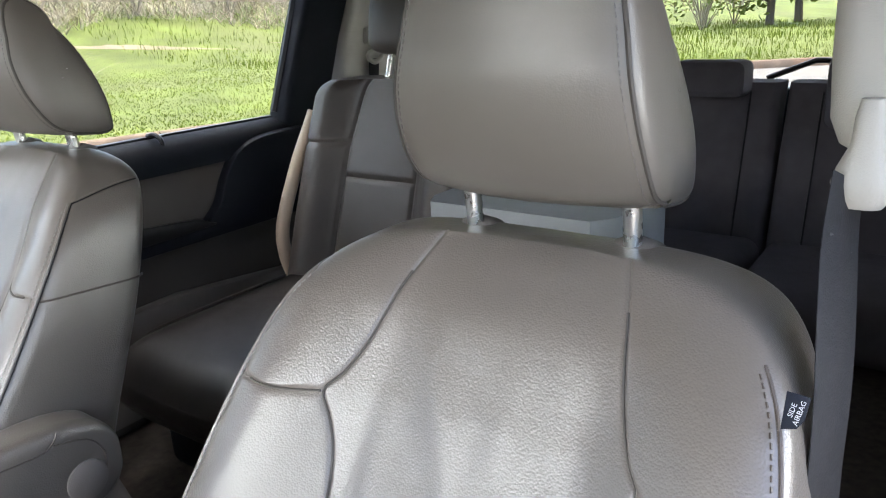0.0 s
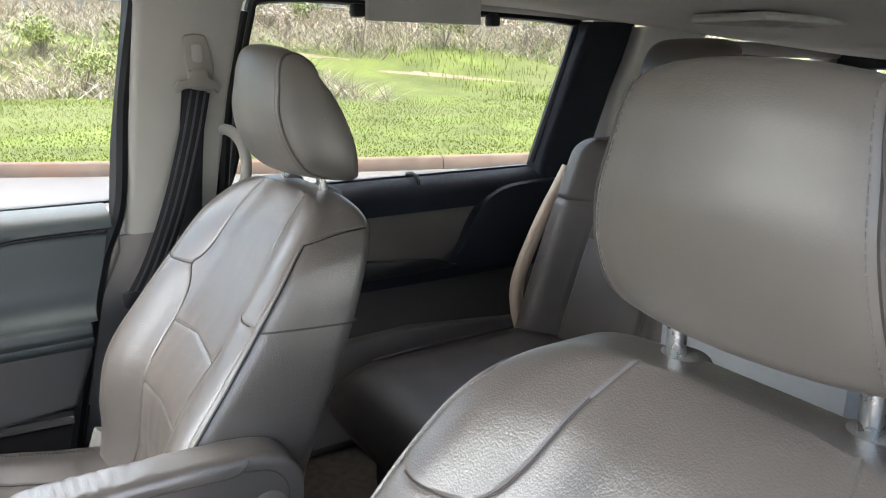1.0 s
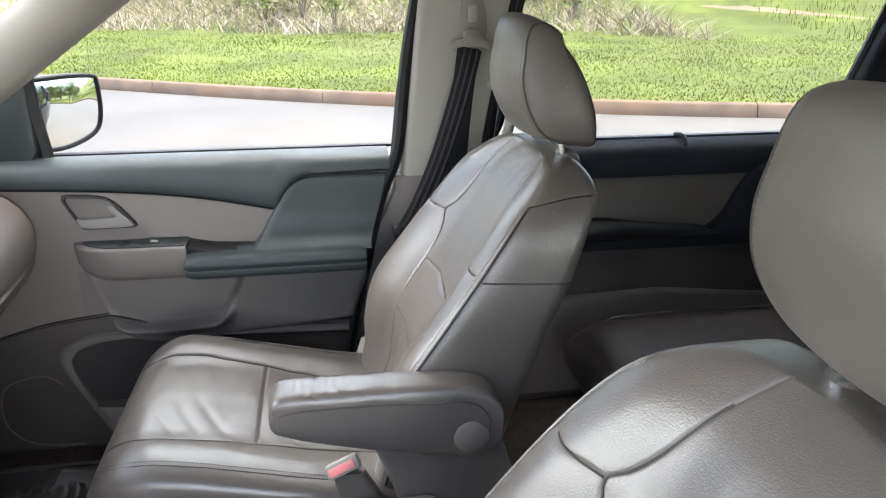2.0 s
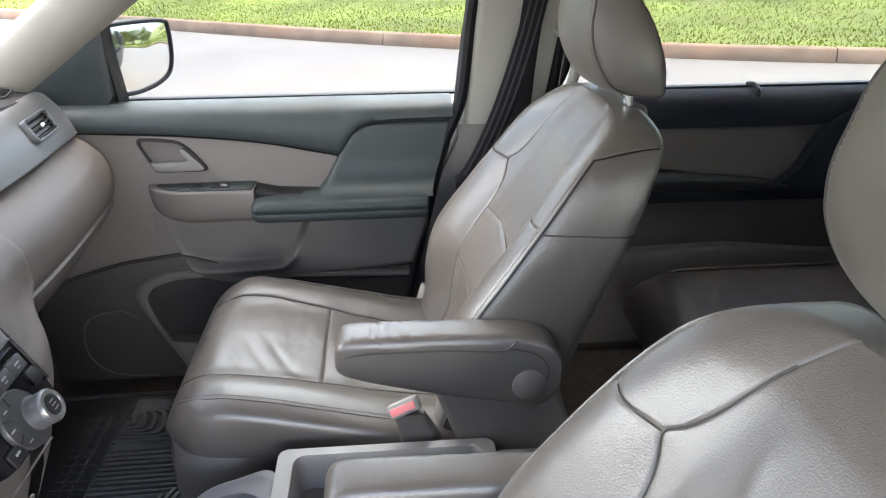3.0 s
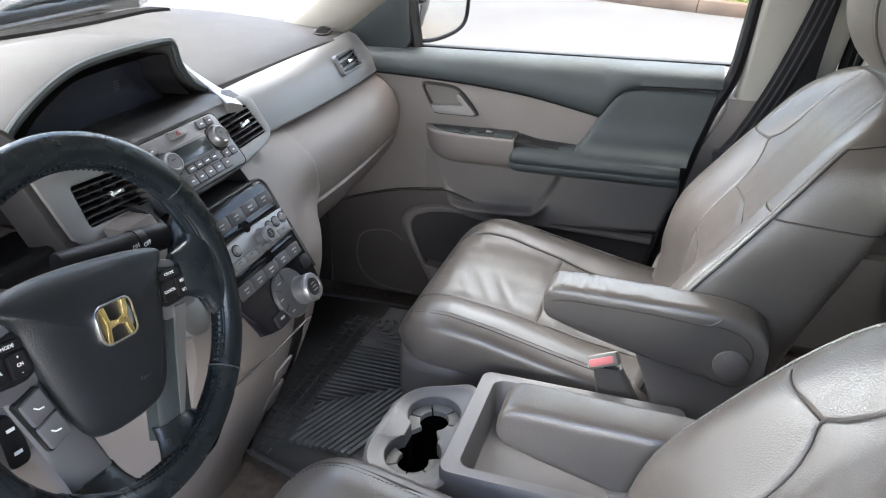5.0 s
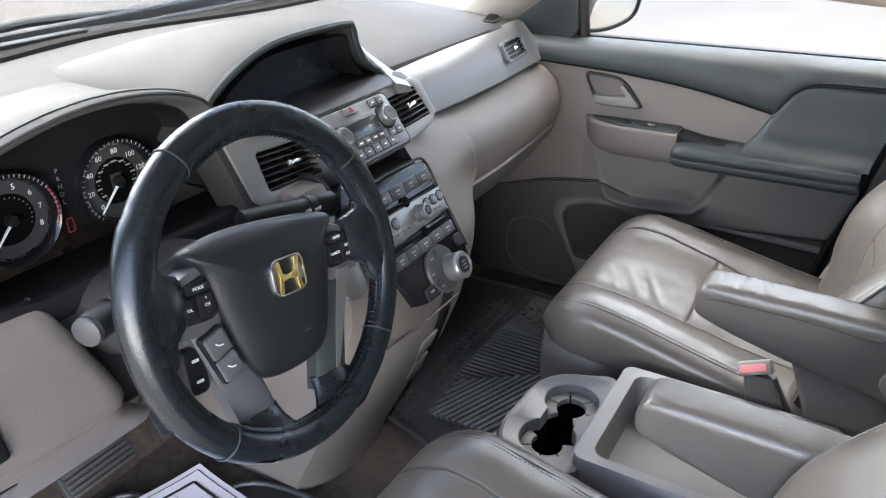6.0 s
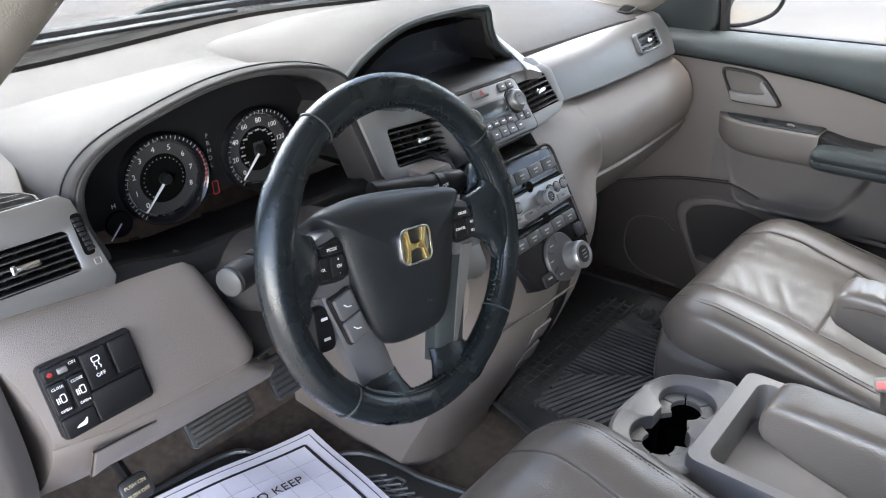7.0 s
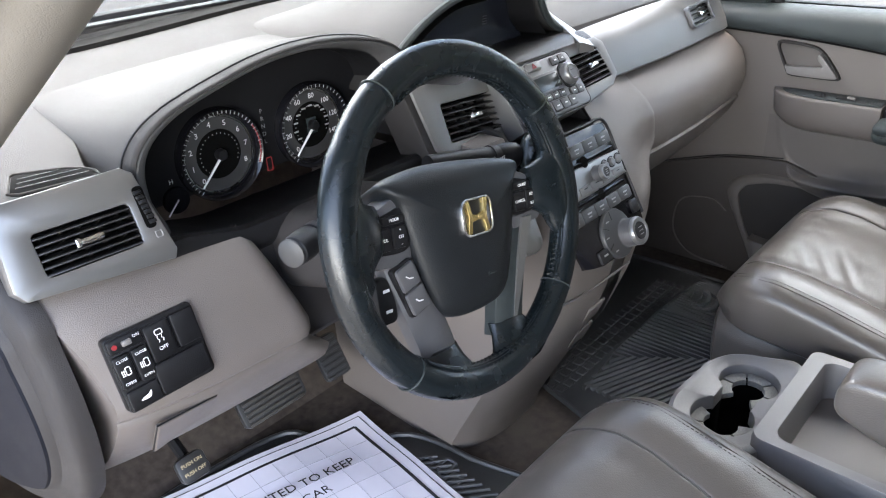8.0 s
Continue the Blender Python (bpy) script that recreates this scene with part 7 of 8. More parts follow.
def stalk(pts, r, label, name, k=1.0):
    s = thing(name, label, "control stalk")
    part("arm", tube(pts, r, 14), BLACK, s)
    d = (Vector(pts[-1]) - Vector(pts[-2])).normalized()
    e = Vector(pts[-1])
    q = d.to_track_quat("Z", "Y").to_matrix().to_4x4()
    part("knob", moved(lathe([(0, 0.034), (0.010 * k, 0.034), (0.0135 * k, 0.030), (0.0142 * k, 0.012), (0.0130 * k, 0), (0.011 * k, -0.004), (0, -0.004)], 24), Matrix.Translation(e) @ q), BLACK, s, "ribbed end knob")
    if name == "lamp_stalk":
        part("end_cap", moved(lathe([(0, 0.0365), (0.0115 * k, 0.0362), (0.0128 * k, 0.0352), (0.0128 * k, 0.0330), (0, 0.0330)], 24), Matrix.Translation(e) @ q), GREYDIAL, s, "grey end cap")
    part("collar", moved(lathe([(0, -0.003), (0.0135 * k, -0.003), (0.0135 * k, -0.014), (0, -0.014)], 24), Matrix.Translation(e) @ q), BLACK, s)
    for i, t in enumerate(("OFF", "ON") if name != "lamp_stalk" else ("OFF",)):
        words(t, 0.007, Matrix.Translation(e - d * (0.012 + 0.016 * i) + Vector((0, -0.0165 * k, 0.004))) @ pose(0, 0, 0, 72, 0, 0), PRINT, s, "stalk_lettering", 0.0002)
    return s


stalk([(-0.45, 0.13, 1.075), (-0.49, 0.118, 1.078), (-0.525, 0.105, 1.080)], 0.011, "black lamp stalk with a grey end knob", "lamp_stalk", 1.12)
stalk([(-0.31, 0.150, 1.075), (-0.26, 0.138, 1.069), (-0.205, 0.128, 1.060)], 0.0155, "black wiper stalk with white lettering", "wiper_stalk", 1.25)

# ---- centre console between the seats ----
PADS = mat("speckled_pad", (0.19, 0.183, 0.165), 0.8, grain=0.4, grain_scale=700, vary=0.2, vary_scale=400)


def build_console():
    c = thing("centre_console", "grey centre console with two cup holders and an open tray", "console")
    cup = sp2([(-0.124, -0.135), (-0.114, -0.098), (-0.06, -0.080), (0.02, -0.083), (0.072, -0.105), (0.098, -0.15), (0.100, -0.21), (-0.118, -0.222)], 5, True)
    mid, holes, rad = (-0.014, -0.154), ((0.034, -0.154), (-0.062, -0.154)), 0.0425

    def reach(a):
        """Distance from the middle to the outline."""
        dx, dy = math.cos(a), math.sin(a)
        best = 0.05
        for (x0, y0), (x1, y1) in zip(cup, cup[1:] + cup[:1]):
            ex, ey, fx, fy = x1 - x0, y1 - y0, x0 - mid[0], y0 - mid[1]
            det = dx * -ey + dy * ex
            if abs(det) > 1e-9:
                t = (fx * -ey + fy * ex) / det
                u = (dx * fy - dy * fx) / det
                if t > 0 and -1e-6 <= u <= 1 + 1e-6:
                    best = max(best, t)
        return best
    arc = [radians(-142 + 284 * i / 44) for i in range(45)]
    inn = [(holes[0][0] + rad * math.cos(a), holes[0][1] + rad * math.sin(a)) for a in arc]
    inn += [(holes[1][0] - rad * math.cos(a), holes[1][1] - rad * math.sin(a)) for a in arc]
    out = []
    for x, y in inn:
        a = math.atan2(y - mid[1], x - mid[0])
        d = reach(a)
        out.append((mid[0] + d * math.cos(a), mid[1] + d * math.sin(a)))

    def between(t):
        return [(lerp(p[0], q[0], t), lerp(p[1], q[1], t)) for p, q in zip(out, inn)]
    rim = loft([[(x, y, z) for x, y in p] for p, z in ((out, 0.60), (out, 0.688), (between(0.06), 0.6945), (between(0.22), 0.6965), (between(0.40), 0.6935), (between(0.60), 0.689), (between(0.93), 0.6875), (between(0.98), 0.6865), (inn, 0.684), (inn, 0.662))], True, False)
    part("cup_rim", rim, GREYMET, c, "grey cup holder rim")
    # well floor and wall near-black, their depth's shade in the colour
    part("cup_floor", prism(inn, "z", 0.592, 0.598, 0), PIT, c)
    part("cup_wall", loft([[(x, y, z) for x, y in inn] for z in (0.663, 0.595)], True, False), PIT, c, recalc=False)
    for k, (hx, hy) in enumerate(holes):
        for i in range(6):
            a0 = 60 * i + (28 if k == 0 else 2)
            if abs(((a0 + 27 - (180 if k == 0 else 0)) + 180) % 360 - 180) < 42:
                continue
            arc = [radians(a0 + 54 * j / 6) for j in range(7)]
            pts = [(hx + 0.0415 * math.cos(a), hy + 0.0415 * math.sin(a)) for a in arc] + [(hx + 0.0235 * math.cos(a), hy + 0.0235 * math.sin(a)) for a in arc[::-1]]
            part("grip_pad", prism(pts, "z", 0.662, 0.672, 0.0012), PADS, c, "pale speckled soft grip pad")
    # bridge and long tray
    outer = rrect(0.245, 0.325, 0.016, 5, 0.012, -0.370)
    inner = rrect(0.205, 0.275, 0.018, 5, 0.012, -0.372)
    part("tray", loft([[(x, y, z) for x, y in p] for p, z in ((outer, 0.60), (outer, 0.708), ([(0.012 + (x - 0.012) * 0.985, -0.37 + (y + 0.37) * 0.99) for x, y in outer], 0.714), ([(0.012 + (x - 0.012) * 1.02, -0.372 + (y + 0.372) * 1.015) for x, y in inner], 0.714), (inner, 0.708), ([(0.012 + (x - 0.012) * 0.96, -0.372 + (y + 0.372) * 0.96) for x, y in inner], 0.655))], True, False), GREYMET, c, "grey open tray")
    part("tray_floor", prism([(0.012 + (x - 0.012) * 0.97, -0.372 + (y + 0.372) * 0.97) for x, y in inner], "z", 0.650, 0.656, 0), TAUPE, c)
    part("tray_latch", box(0.012, -0.222, 0.706, 0.10, 0.018, 0.010, 0.003), GREYMET, c)
    part("console_body", loft([[(x, y, z) for x, y in rrect(w, 0.44, 0.03, 4, 0, -0.31)] for z, w in ((0.42, 0.20), (0.55, 0.212), (0.588, 0.216))]), TAUPE_DK, c, "dark taupe body")
    part("rear_lid", box(0.012, -0.565, 0.700, 0.20, 0.07, 0.02, 0.008), GREYMET, c)


build_console()


# ---- driver footwell and mats ----
def build_mats():
    d = thing("driver_mat", "black ribbed rubber floor mat with mud traces", "floor mat")
    out = sp2([(-0.70, 0.05), (-0.70, 0.50), (-0.62, 0.60), (-0.46, 0.60), (-0.33, 0.575), (-0.30, 0.50), (-0.26, 0.44), (-0.18, 0.38), (-0.155, 0.25), (-0.17, 0.05)], 4, True)
    part("mat_sheet", prism(out, "z", 0.4215, 0.430, 0.003), RUBBER, d)
    part("raised_edge", tube([(x, y, 0.431) for x, y in out], 0.006, 8, True), RUBBER, d)
    blocks = bmesh.new()
    for i in range(13):
        for j in range(14):
            x, y = -0.68 + 0.042 * i + (0.021 if j % 2 else 0), 0.10 + 0.034 * j
            if x < -0.67 or y > 0.575 or (x > -0.345 and y > 0.50 - (x + 0.345) * 1.1) or x > -0.19:
                continue
            if x > -0.36 and y < 0.22:
                continue
            blocks = merge(blocks, frame_ring(rrect(0.037, 0.029, 0.006, 2, x, y), rrect(0.026, 0.018, 0.004, 2, x, y), "z", 0.4295, 0.4340, 0.0012))
    tagged(part("tread_pattern", blocks, RUBBER_TOP, d), kind="stuff")
    ribs = bmesh.new()
    for j in range(16):
        y = 0.05 + 0.018 * j
        ribs = merge(ribs, tube([(-0.335, y - 0.04, 0.432), (-0.25, y + 0.03, 0.432), (-0.19, y - 0.02, 0.432)], 0.0035, 6))
    tagged(part("ribs", ribs, RUBBER_TOP, d), kind="stuff")
    p = thing("passenger_mat", "black rubber floor mat with nested chevron ribs", "floor mat")
    out = sp2([(0.09, -0.02), (0.085, 0.20), (0.16, 0.40), (0.25, 0.56), (0.60, 0.58), (0.70, 0.45), (0.71, 0.10), (0.68, -0.02)], 4, True)
    part("mat_sheet", prism(out, "z", 0.4215, 0.430, 0.003), RUBBER, p)
    part("raised_edge", tube([(x, y, 0.431) for x, y in out], 0.006, 8, True), RUBBER, p)
    for k in range(13):
        ax, ay = 0.282 + 0.0142 * k, 0.187 - 0.020 * k
        bx, by = ax - (0.200 - ay) * 2.45, 0.200
        if bx < 0.150:
            by -= (0.150 - bx) / 2.45
            bx = 0.150
        part("rib", band([(ax - 0.004, 0.212, 0.432), (ax, ay, 0.432), (bx, by, 0.432)], (0, 0, 1), 0.013, 0.0088), RUBBER_TOP, p)
    for k in range(6):
        x = 0.282 + 0.0142 * (13 + k)
        part("rib", band([(x - 0.004, 0.212, 0.432), (x + 0.002, -0.03, 0.432)], (0, 0, 1), 0.013, 0.0088), RUBBER_TOP, p)
    for k in range(8):
        x, y = 0.600 - 0.011 * k, 0.190 - 0.021 * k
        part("rib", band(spline([(x - 0.008, 0.205, 0.432), (x - 0.004, y, 0.432), (x + 0.03 + 0.012 * k, y + 0.006, 0.432), (0.618 + 0.010 * k, 0.200, 0.432)], 3), (0, 0, 1), 0.013, 0.0088), RUBBER_TOP, p)
    part("rib_border", band([(0.14, 0.196, 0.432), (0.30, 0.216, 0.432), (0.48, 0.221, 0.432), (0.60, 0.213, 0.432), (0.68, 0.20, 0.432)], (0, 0, 1), 0.011, 0.006), RUBBER, p)
    blocks = bmesh.new()
    for i in range(22):
        for j in range(3):
            x, y = 0.115 + 0.0245 * i, 0.232 + 0.0245 * j + 0.10 * max(0, 0.14 - (0.115 + 0.0245 * i))
            blocks = merge(blocks, box(x, y, 0.4305, 0.0185, 0.0185, 0.004, 0.0015, 1))
    tagged(part("tread_pattern", blocks, RUBBER, p), kind="stuff")


build_mats()


def build_paper():
    p = thing("paper_mat", "white printed paper floor mat with a black border", "paper mat")
    ex, ey = Vector((0.363, -0.099, 0)).normalized(), Vector((0.037, 0.298, 0)).normalized()
    org = Vector((-0.201, 0.500, 0.4385))
    W, H = 0.44, 0.54
    m = Matrix(((ex.x, ey.x, 0, org.x), (ex.y, ey.y, 0, org.y), (0, 0, 1, org.z), (0, 0, 0, 1)))
    bm = bmesh.new()
    n = 24
    vs = {}
    def wave(u, v):
        return 0.0025 * math.sin(u * 21 + v * 9) + 0.002 * math.sin(v * 27)
    for i in range(n + 1):
        for j in range(n + 1):
            u, v = -W * i / n, -H * j / n
            vs[i, j] = bm.verts.new((u, v, 0.003 + wave(u, v)))
    for i in range(n):
        for j in range(n):
            bm.faces.new((vs[i, j], vs[i, j + 1], vs[i + 1, j + 1], vs[i + 1, j]))
    ret = bmesh.ops.extrude_face_region(bm, geom=bm.faces[:])
    bmesh.ops.translate(bm, vec=(0, 0, -0.0006), verts=[v for v in ret["geom"] if isinstance(v, bmesh.types.BMVert)])
    sheet = part("sheet", moved(bm, m), PAPER, p)

    def line(u0, v0, u1, v1, w, mt, nm):
        k = 16
        b = band([m @ Vector((lerp(u0, u1, i / k), lerp(v0, v1, i / k), 0.0037 + wave(lerp(u0, u1, i / k), lerp(v0, v1, i / k)))) for i in range(k + 1)], m.to_3x3() @ Vector((v1 - v0, u0 - u1, 0)), w, 0.0004)
        part(nm, b, mt, p)
    for d, w in ((0.012, 0.0016), (0.034, 0.0060)):
        line(-d, -d, -W + d, -d, w, INK, "border_line")
        line(-d, -d, -d, -H + d, w, INK, "border_line")
        line(-W + d, -d, -W + d, -H + d, w, INK, "border_line")
    for i in range(1, 9):
        line(-0.034 - i * 0.043, -0.038, -0.034 - i * 0.043, -H + 0.04, 0.0009, FAINT, "grid_line")
    for j in range(1, 9):
        line(-0.038, -0.034 - j * 0.048, -W + 0.038, -0.034 - j * 0.048, 0.0009, FAINT, "grid_line")
    words("WANTED TO KEEP", 0.027, m @ Matrix.Translation((-0.205, -0.122, 0.0072)), INK, p, "printed_line", 0.0002)
    words("CAR", 0.027, m @ Matrix.Translation((-0.185, -0.160, 0.0072)), INK, p, "printed_word", 0.0002)
    for k in range(4):
        part("printed_bar", moved(box(-0.235 - 0.022 * k, -0.160, 0.0072, 0.014, 0.020, 0.0004, 0), m), INK, p)
    part("printed_shape", moved(prism(sp2([(-0.20, -0.25), (-0.12, -0.235), (-0.09, -0.27), (-0.10, -0.33), (-0.20, -0.34)], 4, True), "z", 0.0060, 0.0066, 0), m), INK, p)


build_paper()


def pedal(name, label, cx, cy, cz, w, h, tilt, ribs):
    p = thing(name, label, "pedal")
    m = Matrix.Translation((cx, cy, cz)) @ pose(0, 0, 0, tilt, 0, 0)
    part("pad", moved(prism(rrect(w, h, 0.010, 4), "y", -0.006, 0.008, 0.003), m), RUBBER, p)
    for i in range(ribs):
        part("rib", moved(box(0, -0.007, -h / 2 + h * (i + 0.5) / ribs, w * 0.88, 0.004, h / ribs * 0.55, 0.001), m), RUBBER if name != "brake_pedal" else STEEL_DULL, p)
    part("arm", tube([m @ Vector((0, 0.006, 0)), m @ Vector((0, 0.05, 0.10)), Vector((cx, cy + 0.16, cz + 0.30))], 0.009, 8), BLACK, p)
    return p, m


YELLOWED = mat("yellowed_print", (0.55, 0.46, 0.28), 0.6, vary=0.1, vary_scale=40)
STEEL_DULL = mat("worn_rubber", (0.050, 0.047, 0.043), 0.5, vary=0.3, vary_scale=40)
pedal("brake_pedal", "wide brake pedal with worn ribbed rubber", -0.388, 0.498, 0.596, 0.128, 0.056, -28, 6)
pedal("throttle_pedal", "narrow ribbed throttle pedal", -0.232, 0.53, 0.578, 0.056, 0.085, -30, 7)
pk, m_pk = pedal("parking_pedal", "small parking brake pedal with printed words", -0.580, 0.42, 0.628, 0.046, 0.040, -34, 0)
for i, t in enumerate(("PUSH ON", "PUSH OFF")):
    words(t, 0.0078, m_pk @ Matrix.Translation((0, -0.0068, 0.007 - 0.014 * i)) @ pose(0, 0, 0, 90, 0, 0), YELLOWED, pk, "pedal_lettering", 0.0003)

# ---- seat belts, rear seats, visor ----
def build_belts():
    BELT_RUN = spline([(0.757, -0.703, 1.300), (0.748, -0.676, 1.20), (0.740, -0.636, 1.08), (0.732, -0.592, 0.98), (0.724, -0.556, 0.922)], 6)
    b = thing("front_belt", "dark grey seat belt hanging from a beige pillar anchor", "seat belt")
    part("webbing", band(BELT_RUN, (0, 1, 0.1), 0.044, 0.0016), WEB, b, "dark grey webbing")
    part("webbing", band(spline([(0.775, -0.70, 1.30), (0.785, -0.685, 1.15), (0.785, -0.67, 0.95)], 6), (0, 1, 0), 0.046, 0.0016), WEB, b)
    for k in (-0.013, 0.0, 0.013):
        part("woven_stripe", band([(x - 0.0009, y + k, z + 0.1 * k) for x, y, z in BELT_RUN], (0, 1, 0.1), 0.004, 0.0022), BELT_GREY, b, "grey woven stripe")
    part("height_slider", prism(sp2([(-0.735, 1.32), (-0.728, 1.39), (-0.715, 1.402), (-0.695, 1.402), (-0.682, 1.39), (-0.69, 1.32)], 3, True), "x", 0.758, 0.79, 0.006), BEIGE_DK, b, "beige height slider")
    part("anchor_bracket", prism(sp2([(-0.664, 1.296), (-0.660, 1.308), (-0.668, 1.318), (-0.684, 1.322), (-0.690, 1.338), (-0.716, 1.338), (-0.722, 1.322), (-0.735, 1.317), (-0.742, 1.305), (-0.737, 1.295), (-0.729, 1.302), (-0.70, 1.305), (-0.674, 1.303)], 3, True), "x", 0.742, 0.760, 0.004), BEIGE_DK, b, "beige anchor bracket with two ears")
    part("slider_button", prism(rrect(0.020, 0.034, 0.006, 3, -0.705, 1.368), "x", 0.753, 0.762, 0.003), BEIGE, b)
    part("lower_guide", box(0.735, -0.548, 0.922, 0.03, 0.035, 0.035, 0.008), BLACK, b, "black lower guide")
    part("belt_tongue", moved(box(0, 0, 0, 0.045, 0.03, 0.05, 0.006), pose(0.682, -0.464, 0.672, 20, 0, 15)), BEIGE, b, "pale plastic belt tongue")
    d = thing("driver_belt", "dark grey driver seat belt with a pale guide", "seat belt")
    part("webbing", band(spline([(-0.618, -0.775, 1.21), (-0.620, -0.755, 1.17), (-0.632, -0.70, 1.087), (-0.636, -0.68, 1.01), (-0.645, -0.66, 0.85), (-0.65, -0.65, 0.70)], 6), (0.30, 0.95, 0), 0.046, 0.0016), WEB, d)
    run = spline([(-0.618, -0.775, 1.21), (-0.620, -0.755, 1.17), (-0.632, -0.70, 1.087), (-0.636, -0.68, 1.01), (-0.645, -0.66, 0.85), (-0.65, -0.65, 0.70)], 6)
    for k in (-0.014, 0.0, 0.014):
        part("woven_stripe", band([(x + 0.30 * k + 0.0008, y + 0.95 * k, z) for x, y, z in run], (0.30, 0.95, 0), 0.005, 0.0026), BELT_GREY, d, "grey woven stripe")
    r = thing("rear_belt", "dark second-row seat belt on a pale anchor", "seat belt")
    part("anchor", merge(box(0.775, -1.93, 1.275, 0.02, 0.05, 0.05, 0.01), tube(spline([(0.76, -1.90, 1.22), (0.755, -1.93, 1.235), (0.76, -1.97, 1.22), (0.762, -1.93, 1.20)], 4, True), 0.008, 8, True)), BEIGE, r)
    part("webbing", band([(0.765, -1.93, 1.21), (0.775, -1.92, 1.0), (0.78, -1.91, 0.8)], (0, 1, 0), 0.046, 0.0016), WEB, r)


def rear_seat(name, cx, y0, w, z_top, label, m_main, hr=True, group="second row seats", recline=0.34, hr_z=0.055):
    s = thing(name, label, "car seat", group)
    rings = []
    zs = [0.58 + (z_top - 0.60) * i / 130 for i in range(131)] + [z_top - 0.02 + 0.02 * math.sin(math.pi / 2 * i / 6) for i in range(1, 7)]
    for z in zs:
        t = (z - 0.58) / (z_top - 0.58)
        hw = w / 2 * (1 - 0.10 * t ** 3) * (1 if t < 0.93 else math.sqrt(max(0.05, 1 - ((t - 0.93) / 0.075) ** 2)) * 0.35 + 0.65)
        ring = []
        for i in range(161):
            u = 0.5 * math.sin(math.pi / 2 * (1 - i / 80)) + 0.5 * (1 - i / 80)
            a = abs(u)
            k = min(1, max(0, (a - 0.45) / 0.35))
            k = k * k * (3 - 2 * k)
            q = (1 - a ** 6) ** (1 / 6) if a < 1 else 0
            yf = y0 + recline * (0.75 - z) + 0.045 * k
            thick = 0.16 - 0.06 * t
            seam = max(groove(a - 0.47 + 0.10 * max(0.0, (z - 1.02) / 0.15), 0.022), groove(z - lerp(0.75, z_top, 0.48), 0.006) * (a < 0.47), groove(z - lerp(0.75, z_top, 0.66), 0.006) * (a > 0.47))
            ring.append((cx + hw * u, yf - thick * (1 - q) * 0.5 - 0.007 * seam, z))
        for i in range(1, 20):
            u = -math.sin(math.pi / 2 * (1 - i / 10))
            ring.append((cx + hw * u, y0 + recline * (0.75 - z) - (0.16 - 0.06 * t) * (0.5 + 0.5 * (1 - abs(u) ** 4) ** 0.25), z))
        rings.append(ring)
    part("backrest", loft(rings), m_main, s)
    rings = []
    for i in range(25):
        y = y0 - 0.02 + 0.56 * (i / 24 if i < 19 else (19 + 5 * math.sin(math.pi / 2 * (i - 18) / 6)) / 24)
        e = max(0.0, (y - y0 + 0.02 - 0.56 * 19 / 24) / (0.56 * 5 / 24))
        hgt = 0.19 * math.sqrt(max(0.04, 1 - e * e))
        ring = []
        for j in range(40):
            a = 2 * math.pi * j / 40
            cxx, szz = math.cos(a), math.sin(a)
            X = math.copysign(abs(cxx) ** 0.35, cxx) * w / 2
            Z = math.copysign(abs(szz) ** 0.5, szz) * hgt / 2
            ring.append((cx + X, y, 0.630 + Z + (0.02 * (abs(X) / (w / 2)) ** 3 if szz > 0 else 0)))
        rings.append(ring)
    # cushion leather carries the rear cabin's shade in its colour
    part("seat_cushion", loft(rings), LEATHER_BR, s, "leather cushion darkened for shade")
    part("cushion_seam", tube(spline([(cx - w * 0.47, y0 + 0.05, 0.722), (cx - w * 0.465, y0 + 0.36, 0.724), (cx - w * 0.44, y0 + 0.455, 0.712), (cx, y0 + 0.47, 0.703), (cx + w * 0.44, y0 + 0.455, 0.712), (cx + w * 0.465, y0 + 0.36, 0.724), (cx + w * 0.47, y0 + 0.05, 0.722)], 6), 0.003, 6), LEATHER_DK, s)
    part("seat_base", box(cx, y0 + 0.25, 0.51, w * 0.8, 0.42, 0.16, 0.02), NAVY, s)
    if hr:
        h = []
        hz = z_top + hr_z + 0.085
        hy = y0 + recline * (0.75 - hz) - 0.045
        for i in range(-10, 11):
            X = 0.115 * math.sin(math.pi / 2 * i / 10)
            f = max(0.05, 1 - (abs(X) / 0.115) ** 4) ** 0.35
            h.append([(cx + X, hy + 0.055 * f * math.copysign(abs(math.cos(a)) ** 0.6, math.cos(a)) - 0.02 * math.sin(a), hz + 0.088 * (0.45 + 0.55 * f) * math.copysign(abs(math.sin(a)) ** 0.7, math.sin(a))) for a in [2 * math.pi * k / 28 for k in range(28)]])
        part("headrest", loft(h), m_main, s)
        for sx in (-1, 1):
            part("headrest_post", tube([(cx + sx * 0.06, hy + 0.01, hz - 0.07), (cx + sx * 0.06, hy + 0.04, z_top - 0.02)], 0.006, 10), STEEL, s, "chrome headrest post")
    return s


